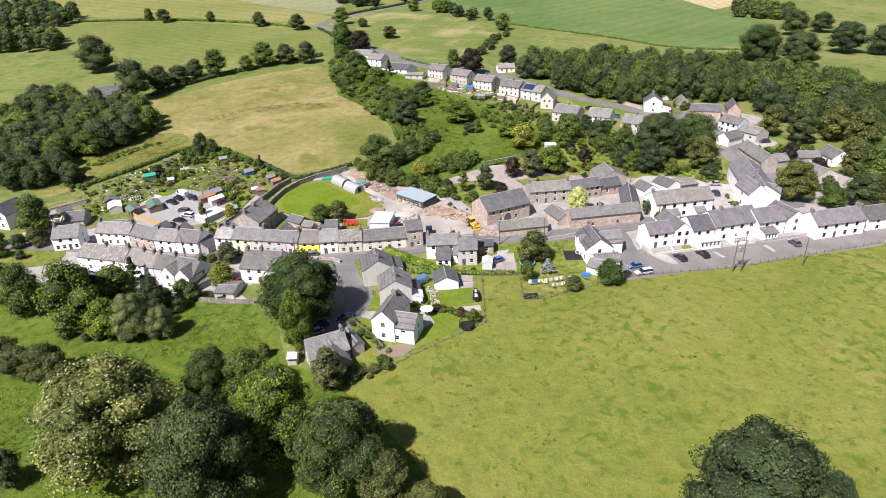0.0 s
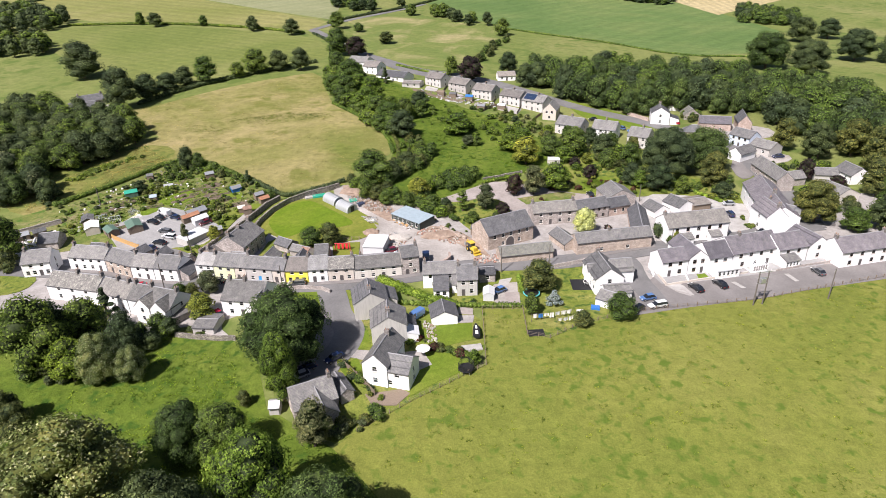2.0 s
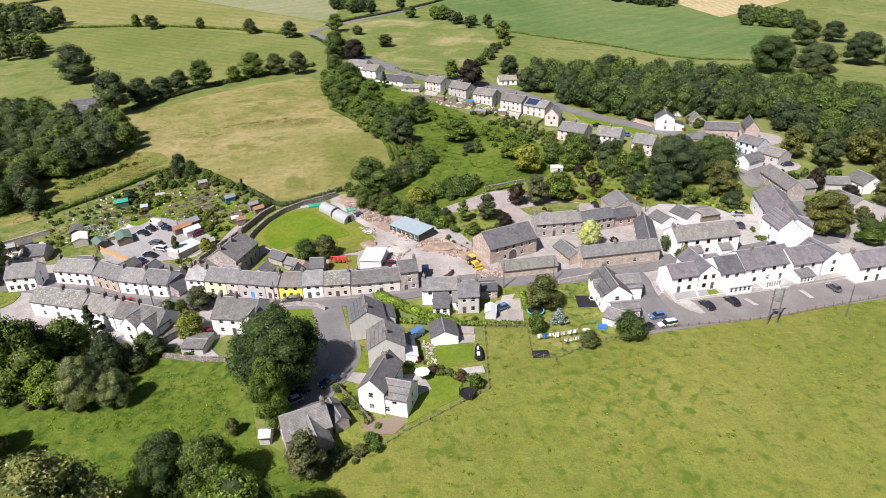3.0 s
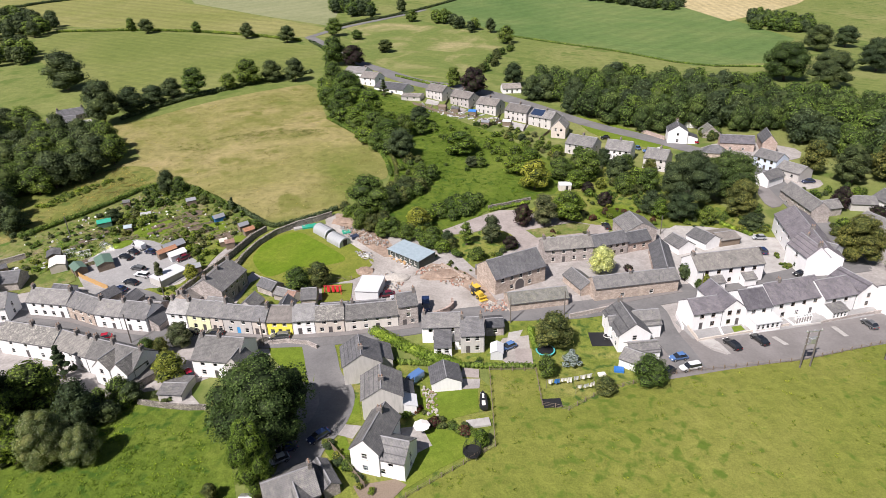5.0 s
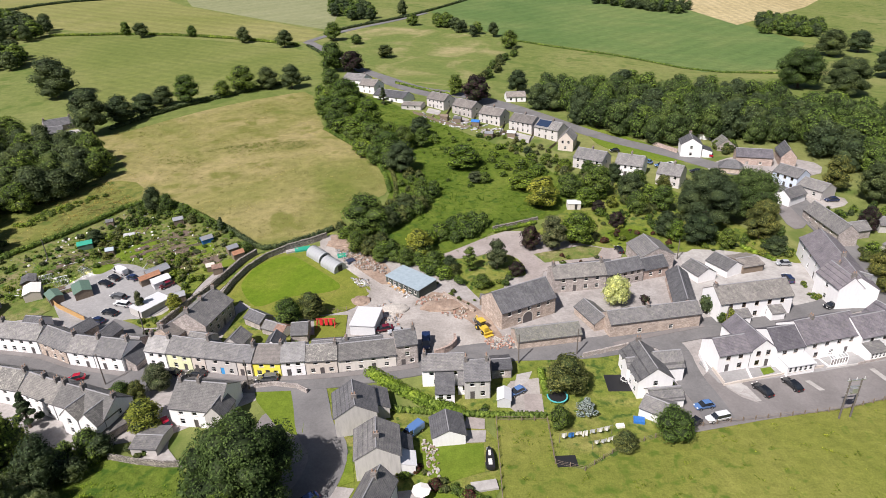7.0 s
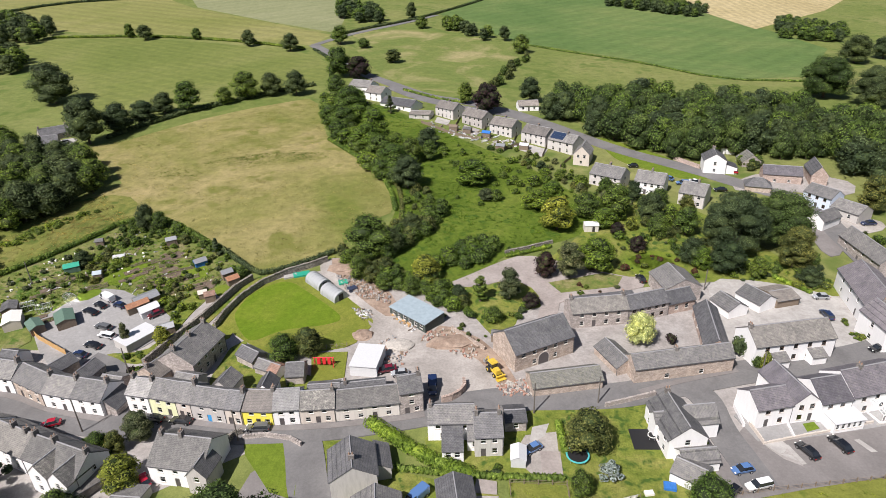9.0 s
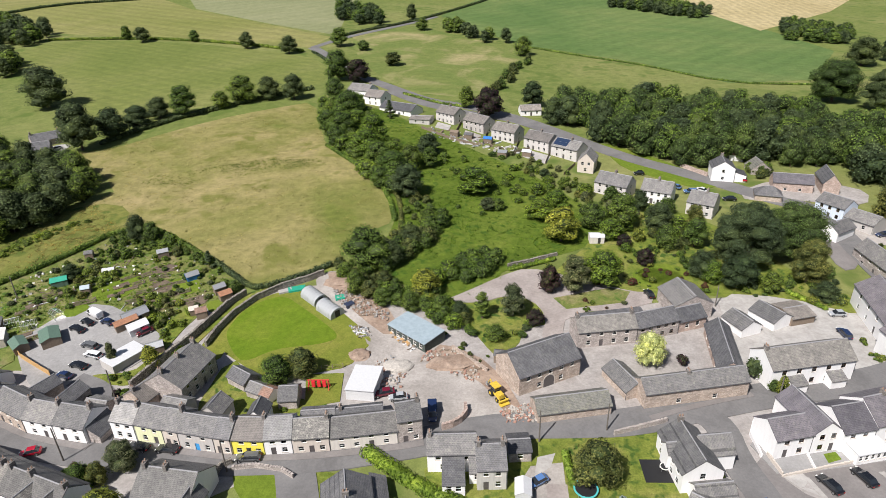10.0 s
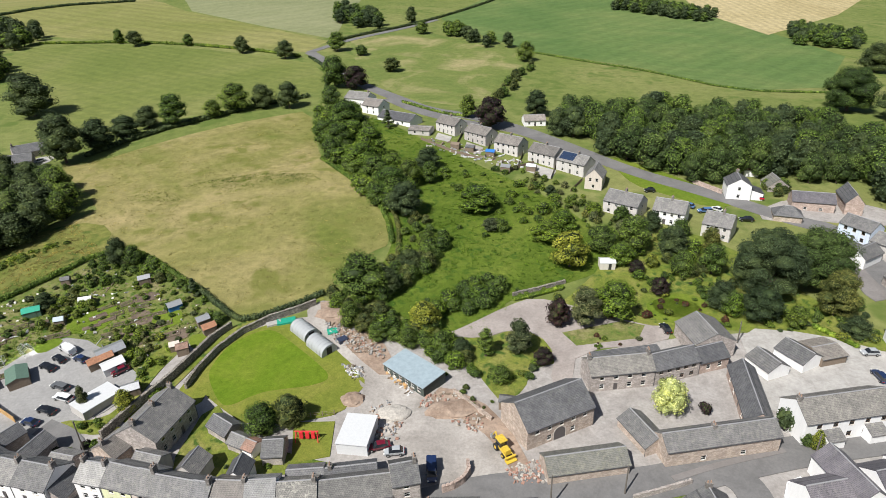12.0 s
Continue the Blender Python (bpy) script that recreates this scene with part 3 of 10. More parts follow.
def base_height(x, y, rot, w, d):
    m = pose(x, y, 0, 0, 0, rot)
    return min(lie(*(m @ Vector(c)).xy) for c in ((0, 0, 0), (w, 0, 0), (w, d, 0), (0, d, 0)))


def house(x, y, rot, w, d, eave, rise, wall, roof, label, category="house", name="house", group="", z=None, **more):
    """A house whose front left corner stands at x, y, its front running w metres along rot degrees."""
    zb = base_height(x, y, rot, w, 0) if z is None else z
    root = thing(name, pose(x, y, zb, 0, 0, rot), label, category, group)
    return shell(root, Matrix(), w, d, eave, rise, wall, roof, **more)


def wing(root, lx, ly, rot, w, d, eave, rise, wall, roof, **more):
    """A wing, porch or lean-to of a house, placed in the house's own space."""
    return shell(root, pose(lx, ly, 0, 0, 0, rot), w, d, eave, rise, wall, roof, **more)


# ---- trees ----
def ball_of(level):
    bm = bmesh.new()
    bmesh.ops.create_icosphere(bm, subdivisions=level, radius=1.0)
    bm.verts.index_update()
    found = [v.co.copy() for v in bm.verts], [[v.index for v in f.verts] for f in bm.faces]
    bm.free()
    return found


BALL = ball_of(1)


class Crown:
    """The skin of a crown: single leaves and sprays on bumpy lobes, over ball cores, mostly coloured dark as the shade
    between leaves.
    """

    def __init__(self, seed):
        self.rng, self.vs, self.fs, self.slots = random.Random(seed), [], [], []

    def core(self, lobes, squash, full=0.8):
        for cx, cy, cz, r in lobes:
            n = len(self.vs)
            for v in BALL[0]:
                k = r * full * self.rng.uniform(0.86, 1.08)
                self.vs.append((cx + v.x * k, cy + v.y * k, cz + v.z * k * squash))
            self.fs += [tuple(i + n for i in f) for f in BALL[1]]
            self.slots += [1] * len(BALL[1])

    def leaves(self, lobes, count, size, squash, knob=1.1, deep=0.3):
        """knob: how wide the twig-ends bulge, in metres; deep: how far they stand out of the lobe."""
        rng = self.rng
        total = sum(o[3] ** 2 for o in lobes)
        for i, (cx, cy, cz, r) in enumerate(lobes):
            c, shift = Vector((cx, cy, cz)), Vector((i * 3.7, i * 1.9, i * 5.3))
            near = [(Vector(o[:3]), o[3] * 0.78) for j, o in enumerate(lobes) if j != i and (Vector(o[:3]) - c).length < o[3] + r]
            for _ in range(int(count * r * r / total)):
                u, w = rng.uniform(-0.5, 1), rng.uniform(0, 2 * math.pi)
                q = math.sqrt(1 - u * u)
                d = Vector((q * math.cos(w), q * math.sin(w), u))
                bulge = noise.noise((c + d * r) / knob + shift)
                p = c + Vector((d.x, d.y, d.z * squash)) * r * (0.86 + deep * bulge + 0.06 * rng.gauss(0, 1))
                if any((p - oc).length < orr for oc, orr in near):
                    continue
                f = (d + Vector((rng.gauss(0, 1), rng.gauss(0, 1), rng.gauss(0.25, 0.9))) * 0.42).normalized()
                e = f.orthogonal().normalized()
                e.rotate(Matrix.Rotation(rng.uniform(0, 6.28), 3, f))
                g = f.cross(e)
                s = size * rng.uniform(0.55, 1.35)
                n = len(self.vs)
                self.vs += [tuple(p + e * s * x + g * s * y) for x, y in ((-1, -0.5), (1, -0.62), (0.1, 1.05))]
                self.fs.append((n, n + 1, n + 2))
                self.slots.append(0)

    def hang(self, name, mats, root):
        me = bpy.data.meshes.new(name)
        me.from_pydata(self.vs, [], self.fs)
        for k in mats:
            me.materials.append(k)
        me.polygons.foreach_set("material_index", self.slots)
        me.polygons.foreach_set("use_smooth", [k == 1 for k in self.slots])
        return hang(name, me, root)


TREES = {}


def tree_kind(kind, seed, material, height=12.0, width=9.0, low=0.22, shape="round", count=7400, size=0.175, lobes_n=11, inner=None, knob=1.5, deep=0.44):
    """One tree, drawn once: tapered trunk with limbs, and a crown of leaf clumps on uneven lobes."""
    rng = random.Random(seed)
    lobes, r0 = [], width / 2
    z0, z1 = height * low, height
    for i in range(lobes_n):
        f = (i + 0.5) / lobes_n
        z = z0 + (z1 - z0) * (0.12 + 0.76 * f)
        if shape == "round":
            reach = math.sin(math.pi * (0.27 + 0.6 * f)) ** 0.8
        elif shape == "cone":
            reach = 1.05 - 0.95 * f
        elif shape == "tall":
            reach = math.sin(math.pi * (0.25 + 0.6 * f)) ** 0.6
        else:
            reach = math.sin(math.pi * (0.32 + 0.5 * f))
        ang = i * 2.4 + rng.uniform(-0.4, 0.4)
        r = r0 * rng.uniform(0.46, 0.58) * min(1.25, math.sqrt(12 / lobes_n)) * (0.7 if shape == "cone" else 1) * (0.55 + 0.45 * reach)
        k = max(0, r0 * reach - r) * rng.uniform(0.84, 1.06)
        lobes.append((k * math.cos(ang), k * math.sin(ang), min(max(z, z0 + r * 0.7), z1 - r * 0.75), r))
    if shape == "round":
        lobes.append((r0 * 0.1, 0, z1 - r0 * 0.5, r0 * 0.52))
    lobes.append((0, 0, (z0 + z1) / 2, r0 * (0.55 if shape != "cone" else 0.4)))
    root = new(kind)
    bm = bmesh.new()
    tr = max(0.08, height * 0.022)
    bend = Vector((rng.uniform(-0.3, 0.3), rng.uniform(-0.3, 0.3), 0))
    tube(bm, (0, 0, -0.6), bend * 0.5 + Vector((0, 0, z0 + 0.5)), tr * 1.35, tr, 8)
    tube(bm, bend * 0.5 + Vector((0, 0, z0 + 0.3)), bend + Vector((0, 0, height * 0.75)), tr, tr * 0.3, 7)
    for cx, cy, cz, r in lobes[:8]:
        tube(bm, bend * 0.6 + Vector((0, 0, z0 + (cz - z0) * 0.35)), (cx * 0.9, cy * 0.9, cz), tr * 0.45, tr * 0.12, 5)
    link("trunk", bm, [BARK], root)
    crown = Crown(seed)
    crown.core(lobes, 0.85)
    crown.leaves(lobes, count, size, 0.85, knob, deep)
    crown.hang("crown", [material, inner or GAP_SHADE], root)
    TREES[kind] = (root, height, width)
    return root


def shrub_kind(kind, seed, material, height=1.6, width=1.8, count=520, size=0.1):
    rng = random.Random(seed)
    lobes = []
    for i in range(5):
        ang = i * 1.35 + rng.uniform(-0.3, 0.3)
        r = width * rng.uniform(0.24, 0.33)
        lobes.append((width * 0.24 * math.cos(ang), width * 0.24 * math.sin(ang), height * rng.uniform(0.35, 0.6), r))
    lobes.append((0, 0, height * 0.6, width * 0.3))
    root = new(kind)
    bm = bmesh.new()
    for k in range(3):
        tube(bm, (0, 0, -0.2), (0.25 * math.cos(k * 2.1), 0.25 * math.sin(k * 2.1), height * 0.5), 0.05, 0.02, 5)
    link("stems", bm, [BARK], root)
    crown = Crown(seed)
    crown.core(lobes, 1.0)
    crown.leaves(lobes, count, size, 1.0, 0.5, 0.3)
    crown.hang("foliage", [material, GAP_SHADE], root)
    TREES[kind] = (root, height, width)
    return root


def triangles(me):
    """The corners of a mesh's points, its triangles and their material slots, as arrays."""
    co = np.empty(len(me.vertices) * 3)
    me.vertices.foreach_get("co", co)
    me.calc_loop_triangles()
    tri, slot, face = np.empty(len(me.loop_triangles) * 3, int), np.empty(len(me.polygons), int), np.empty(len(me.loop_triangles), int)
    me.loop_triangles.foreach_get("vertices", tri)
    me.loop_triangles.foreach_get("polygon_index", face)
    me.polygons.foreach_get("material_index", slot)
    return co.reshape(-1, 3), tri.reshape(-1, 3), slot[face]


def woodland(name, flat, gap, kinds, low, high, label, seed=1, wide=0.85, category="wood"):
    """A far wood of more trees than one could count, joined into one mesh."""
    loop, rng = pairs(flat), random.Random(seed)
    x0, x1 = min(p[0] for p in loop), max(p[0] for p in loop)
    y0, y1 = min(p[1] for p in loop), max(p[1] for p in loop)
    vs, fs, ms, mats, n = [], [], [], [], 0
    y, odd = y0, 0
    while y < y1:
        x = x0 + odd * gap / 2
        while x < x1:
            px, py = x + rng.uniform(-0.35, 0.35) * gap, y + rng.uniform(-0.35, 0.35) * gap
            if inside(px, py, loop):
                root, h0, w0 = TREES[rng.choice(kinds)]
                h = rng.uniform(low, high)
                w = h * wide * rng.uniform(0.85, 1.25)
                m = np.array(pose(px, py, lie(px, py) - 0.1, 0, 0, rng.uniform(0, 360)) @ Matrix.Diagonal((w / w0, w / w0, h / h0, 1)))
                for o in root.children:
                    co, tri, slot = triangles(o.data)
                    for k in o.data.materials:
                        if k not in mats:
                            mats.append(k)
                    vs.append(co @ m[:3, :3].T + m[:3, 3])
                    fs.append(tri + n)
                    ms.append(np.array([mats.index(k) for k in o.data.materials])[slot])
                    n += len(co)
            x += gap
        y, odd = y + gap * 0.87, 1 - odd
    vs, fs, ms = np.concatenate(vs), np.concatenate(fs), np.concatenate(ms)
    me = bpy.data.meshes.new(name)
    me.vertices.add(len(vs))
    me.vertices.foreach_set("co", vs.ravel())
    me.loops.add(fs.size)
    me.loops.foreach_set("vertex_index", fs.ravel().astype(np.int32))
    me.polygons.add(len(fs))
    me.polygons.foreach_set("loop_start", np.arange(0, fs.size, 3, dtype=np.int32))
    for k in mats:
        me.materials.append(k)
    me.polygons.foreach_set("material_index", ms.astype(np.int32))
    me.update(calc_edges=True)
    return tagged(new(name, me), label, category, kind="stuff")


PLANTED = {}


def plant(kind, x, y, h=None, w=None, label="", category="tree", group="", name="tree"):
    """A tree or shrub of that kind at x, y, grown to h metres high and w wide."""
    root, h0, w0 = TREES[kind]
    sh = (h or h0) / h0
    sw = (w or (w0 * sh)) / w0
    k = PLANTED[kind] = PLANTED.get(kind, 0) + 1
    m = pose(x, y, lie(x, y) - 0.05, 0, 0, (k * 137.5 + x * 7) % 360) @ Matrix.Diagonal((sw, sw, sh, 1))
    ob = copy_thing(root, m)
    ob.name = name
    return tagged(ob, label, category, group)


def clear_kinds():
    for root, *_ in TREES.values():
        for o in (*root.children_recursive, root):
            bpy.data.objects.remove(o)


tree_kind("sycamore_a", 1, LEAF, 12, 10, low=0.06)
tree_kind("sycamore_b", 2, LEAF, 12, 9, low=0.06, lobes_n=13)
tree_kind("sycamore_c", 3, LEAF, 12, 11, low=0.03, lobes_n=10)
tree_kind("dark_oak_a", 4, LEAF_DARK, 12, 10, low=0.08, lobes_n=13)
tree_kind("dark_oak_b", 5, LEAF_DARK, 12, 10, low=0.04)
tree_kind("bright_ash", 6, LEAF_BRIGHT, 12, 9, low=0.05, lobes_n=13)
tree_kind("grey_willow", 7, LEAF_GREY, 12, 8, low=0.05, lobes_n=13, deep=0.42)
tree_kind("olive_oak", 8, LEAF_OLIVE, 12, 9, low=0.04, lobes_n=13, deep=0.4)
tree_kind("copper_beech", 9, LEAF_COPPER, 10, 9, low=0.05, lobes_n=12)
tree_kind("golden_conifer", 10, LEAF_GOLD, 8, 6, low=0.02, count=5250, size=0.15, knob=0.8, deep=0.4)
tree_kind("dark_conifer", 11, LEAF_DARK, 12, 5, low=0.03, shape="cone", count=3850, size=0.16, lobes_n=15)
tree_kind("pale_maple", 12, LEAF_PALE, 8, 7.5, low=0.12, count=6300, size=0.16, lobes_n=13, knob=0.9, inner=LEAF_PALE)
tree_kind("blossom_tree", 13, LEAF_BLOSSOM, 14, 14, low=0.03, count=28000, size=0.125, lobes_n=24, inner=LEAF_OLIVE, deep=0.38)
tree_kind("big_sycamore", 14, LEAF_DARK, 16, 15, low=0.05, count=34000, size=0.135, lobes_n=26, knob=1.9, deep=0.42)
tree_kind("big_sycamore_b", 18, LEAF_WOOD, 16, 15, low=0.05, count=34000, size=0.135, lobes_n=24, knob=1.9, deep=0.42)
tree_kind("big_beech", 15, LEAF, 16, 14, low=0.05, count=20000, size=0.15, lobes_n=22)
tree_kind("big_ash", 16, LEAF_BRIGHT, 15, 12, low=0.05, count=26000, size=0.13, lobes_n=22)
tree_kind("big_olive", 19, LEAF_OLIVE, 14, 10, low=0.03, count=15750, size=0.15, lobes_n=20, deep=0.4)
tree_kind("blue_spruce", 44, LEAF_SILVER, 6, 5, low=0.02, shape="cone", count=3150, size=0.11, lobes_n=15, knob=0.6, deep=0.6)
tree_kind("poplar", 17, LEAF, 10, 3.2, low=0.03, shape="tall", count=2800, size=0.11, lobes_n=9)
tree_kind("far_oak", 31, LEAF_DARK, 12, 10, low=0.05, count=900, size=0.48, lobes_n=7, knob=2.0, deep=0.46)
tree_kind("far_ash", 32, LEAF, 12, 10, low=0.05, count=900, size=0.48, lobes_n=7, knob=2.0, deep=0.46)
tree_kind("wood_oak", 41, LEAF_DARK, 12, 11, low=0.03, count=3325, size=0.27, lobes_n=9, knob=1.9, deep=0.46)
tree_kind("wood_sycamore", 43, LEAF_WOOD, 12, 11, low=0.03, count=3325, size=0.27, lobes_n=9, knob=1.9, deep=0.46)
tree_kind("wood_ash", 42, LEAF, 12, 11, low=0.03, count=3325, size=0.27, lobes_n=9, knob=1.9, deep=0.46)
tree_kind("scrub_green", 34, LEAF, 10, 10, low=0.03, count=1662, size=0.31, lobes_n=6, knob=1.8, deep=0.46)
tree_kind("scrub_bright", 35, LEAF_BRIGHT, 10, 10, low=0.03, count=1662, size=0.31, lobes_n=6, knob=1.8, deep=0.46)
tree_kind("scrub_olive", 36, LEAF_OLIVE, 10, 10, low=0.03, count=1662, size=0.31, lobes_n=6, knob=1.8, deep=0.46)
tree_kind("scrub_dark", 37, LEAF_DARK, 10, 10, low=0.03, count=1662, size=0.31, lobes_n=6, knob=1.8, deep=0.46)
tree_kind("scrub_grey", 38, LEAF_GREY, 10, 10, low=0.03, count=1662, size=0.31, lobes_n=6, knob=1.8, deep=0.46)
shrub_kind("shrub_green", 21, LEAF)
shrub_kind("shrub_dark", 22, LEAF_DARK)
shrub_kind("shrub_bright", 23, LEAF_BRIGHT)
shrub_kind("shrub_olive", 24, LEAF_OLIVE)
shrub_kind("shrub_gold", 25, LEAF_GOLD)
shrub_kind("shrub_copper", 26, LEAF_COPPER)
shrub_kind("shrub_grey", 27, LEAF_GREY)
shrub_kind("shrub_red", 28, LEAF_RED)


def hedge(flat, height, width, material, label, seed=1, size=0.16, dense=30.0, name="hedge", category="hedge"):
    """A hedge along a line: a body of twigs and a skin of leaf clumps, uneven along its length."""
    pts = flowing(pairs(flat), 1)
    rng = random.Random(seed)
    root = thing(name, pose(pts[0][0], pts[0][1], lie(*pts[0])), label, category)
    ox, oy, oz = pts[0][0], pts[0][1], lie(*pts[0])
    bm, lf = bmesh.new(), bmesh.new()
    for a, b in zip(pts, pts[1:]):
        ln = math.hypot(b[0] - a[0], b[1] - a[1])
        if ln < 0.01:
            continue
        n = max(1, int(ln / 0.85))
        for i in range(n):
            f = (i + 0.5) / n
            x, y = a[0] + (b[0] - a[0]) * f, a[1] + (b[1] - a[1]) * f
            h = height * rng.uniform(0.85, 1.12)
            z = lie(x, y) - oz
            ico = bmesh.ops.create_icosphere(bm, subdivisions=1, radius=1.0)
            for v in ico["verts"]:
                v.co = Vector((x - ox, y - oy, z + h * 0.42)) + Vector((v.co.x * max(0.75, width * 0.42), v.co.y * max(0.75, width * 0.42), v.co.z * h * 0.46))
            for _ in range(int(dense * ln / n * (height + width) / 2)):
                u = rng.uniform(-0.3, 1)
                w = rng.uniform(0, 6.283)
                q = math.sqrt(1 - u * u)
                d = Vector((q * math.cos(w), q * math.sin(w), u))
                p = Vector((x - ox, y - oy, z + h * 0.45)) + Vector((d.x * max(0.7, width * 0.5), d.y * max(0.7, width * 0.5), d.z * h * 0.55))
                s = size * rng.uniform(0.6, 1.4)
                d = (d + Vector((rng.uniform(-0.8, 0.8), rng.uniform(-0.8, 0.8), rng.uniform(-0.4, 0.8)))).normalized()
                e = d.orthogonal().normalized()
                g = d.cross(e)
                lf.faces.new([lf.verts.new(p + e * s * i + g * s * j) for i, j in ((-1, -0.5), (0.1, -0.9), (1, 0.1), (0.3, 0.9), (-0.8, 0.6))])
    link("hedge_body", bm, [material], root)
    link("foliage", lf, [material], root)
    return root


def stone_wall(flat, height, thick, material, label, name="stone_wall", cope=True, seed=3):
    """A wall along a line, with uneven coping stones."""
    pts = pairs(flat)
    root = thing(name, pose(pts[0][0], pts[0][1], lie(*pts[0])), label, "wall")
    ox, oy, oz = pts[0][0], pts[0][1], lie(*pts[0])
    rng = random.Random(seed)
    bm, cp = bmesh.new(), bmesh.new()
    for a, b in zip(pts, pts[1:]):
        ln = math.hypot(b[0] - a[0], b[1] - a[1])
        n = max(1, int(ln / 2.5))
        d = Vector((b[0] - a[0], b[1] - a[1], 0)).normalized()
        s = Vector((-d.y, d.x, 0)) * thick / 2
        ring = []
        for i in range(n + 1):
            x, y = a[0] + (b[0] - a[0]) * i / n - ox, a[1] + (b[1] - a[1]) * i / n - oy
            z = lie(x + ox, y + oy) - oz
            h = height * rng.uniform(0.97, 1.03)
            ring.append([bm.verts.new(Vector((x, y, z + k)) + s * e) for e, k in ((1.1, -0.5), (0.9, h), (-0.9, h), (-1.1, -0.5))])
        for r0, r1 in zip(ring, ring[1:]):
            for j in range(3):
                bm.faces.new((r0[j], r1[j], r1[j + 1], r0[j + 1]))
        bm.faces.new(ring[0])
        bm.faces.new(ring[-1][::-1])
        if cope:
            k = max(1, int(ln / 0.55))
            for i in range(k):
                f = (i + 0.5) / k
                x, y = a[0] + (b[0] - a[0]) * f - ox, a[1] + (b[1] - a[1]) * f - oy
                z = lie(x + ox, y + oy) - oz + height * 0.98
                q, u = d * 0.25 * rng.uniform(0.8, 1.1), s * rng.uniform(1.0, 1.3)
                t = rng.uniform(0.12, 0.24)
                base = Vector((x, y, z))
                v = [cp.verts.new(base + q * i + u * j + Vector((0, 0, kk))) for kk in (0, t) for i, j in ((-1, -1), (1, -1), (1, 1), (-1, 1))]
                for fc in ((4, 5, 6, 7), (0, 1, 5, 4), (1, 2, 6, 5), (2, 3, 7, 6), (3, 0, 4, 7)):
                    cp.faces.new([v[i] for i in fc])
    link("masonry", bm, [material], root)
    if cope:
        link("coping", cp, [material], root)
    else:
        cp.free()
    return root


# ---- vehicles, poles, fences and yard things ----
def paint_mat(name, col):
    m, nt, b = mat(name, 0.25, 0.1, 0.6)
    b.inputs["Base Color"].default_value = (*col, 1)
    b.inputs["Coat Weight"].default_value = 0.6
    return m


PAINTS = {n: paint_mat("car_paint_" + n, c) for n, c in (("black", (0.012, 0.013, 0.016)), ("white", (0.78, 0.79, 0.8)), ("silver", (0.42, 0.44, 0.46)), ("grey", (0.12, 0.125, 0.13)), ("red", (0.42, 0.012, 0.03)), ("maroon", (0.16, 0.01, 0.025)), ("blue", (0.1, 0.2, 0.42)), ("navy", (0.015, 0.03, 0.09)))}
LAMP = plain_mat("lamp_lens", (0.75, 0.75, 0.72), 0.15)
TAIL = plain_mat("tail_lens", (0.4, 0.02, 0.02), 0.2)
CAR_GLASS = plain_mat("car_window", (0.02, 0.024, 0.03), 0.05, 0.0, 0.8, 0.05)
CARS = {}


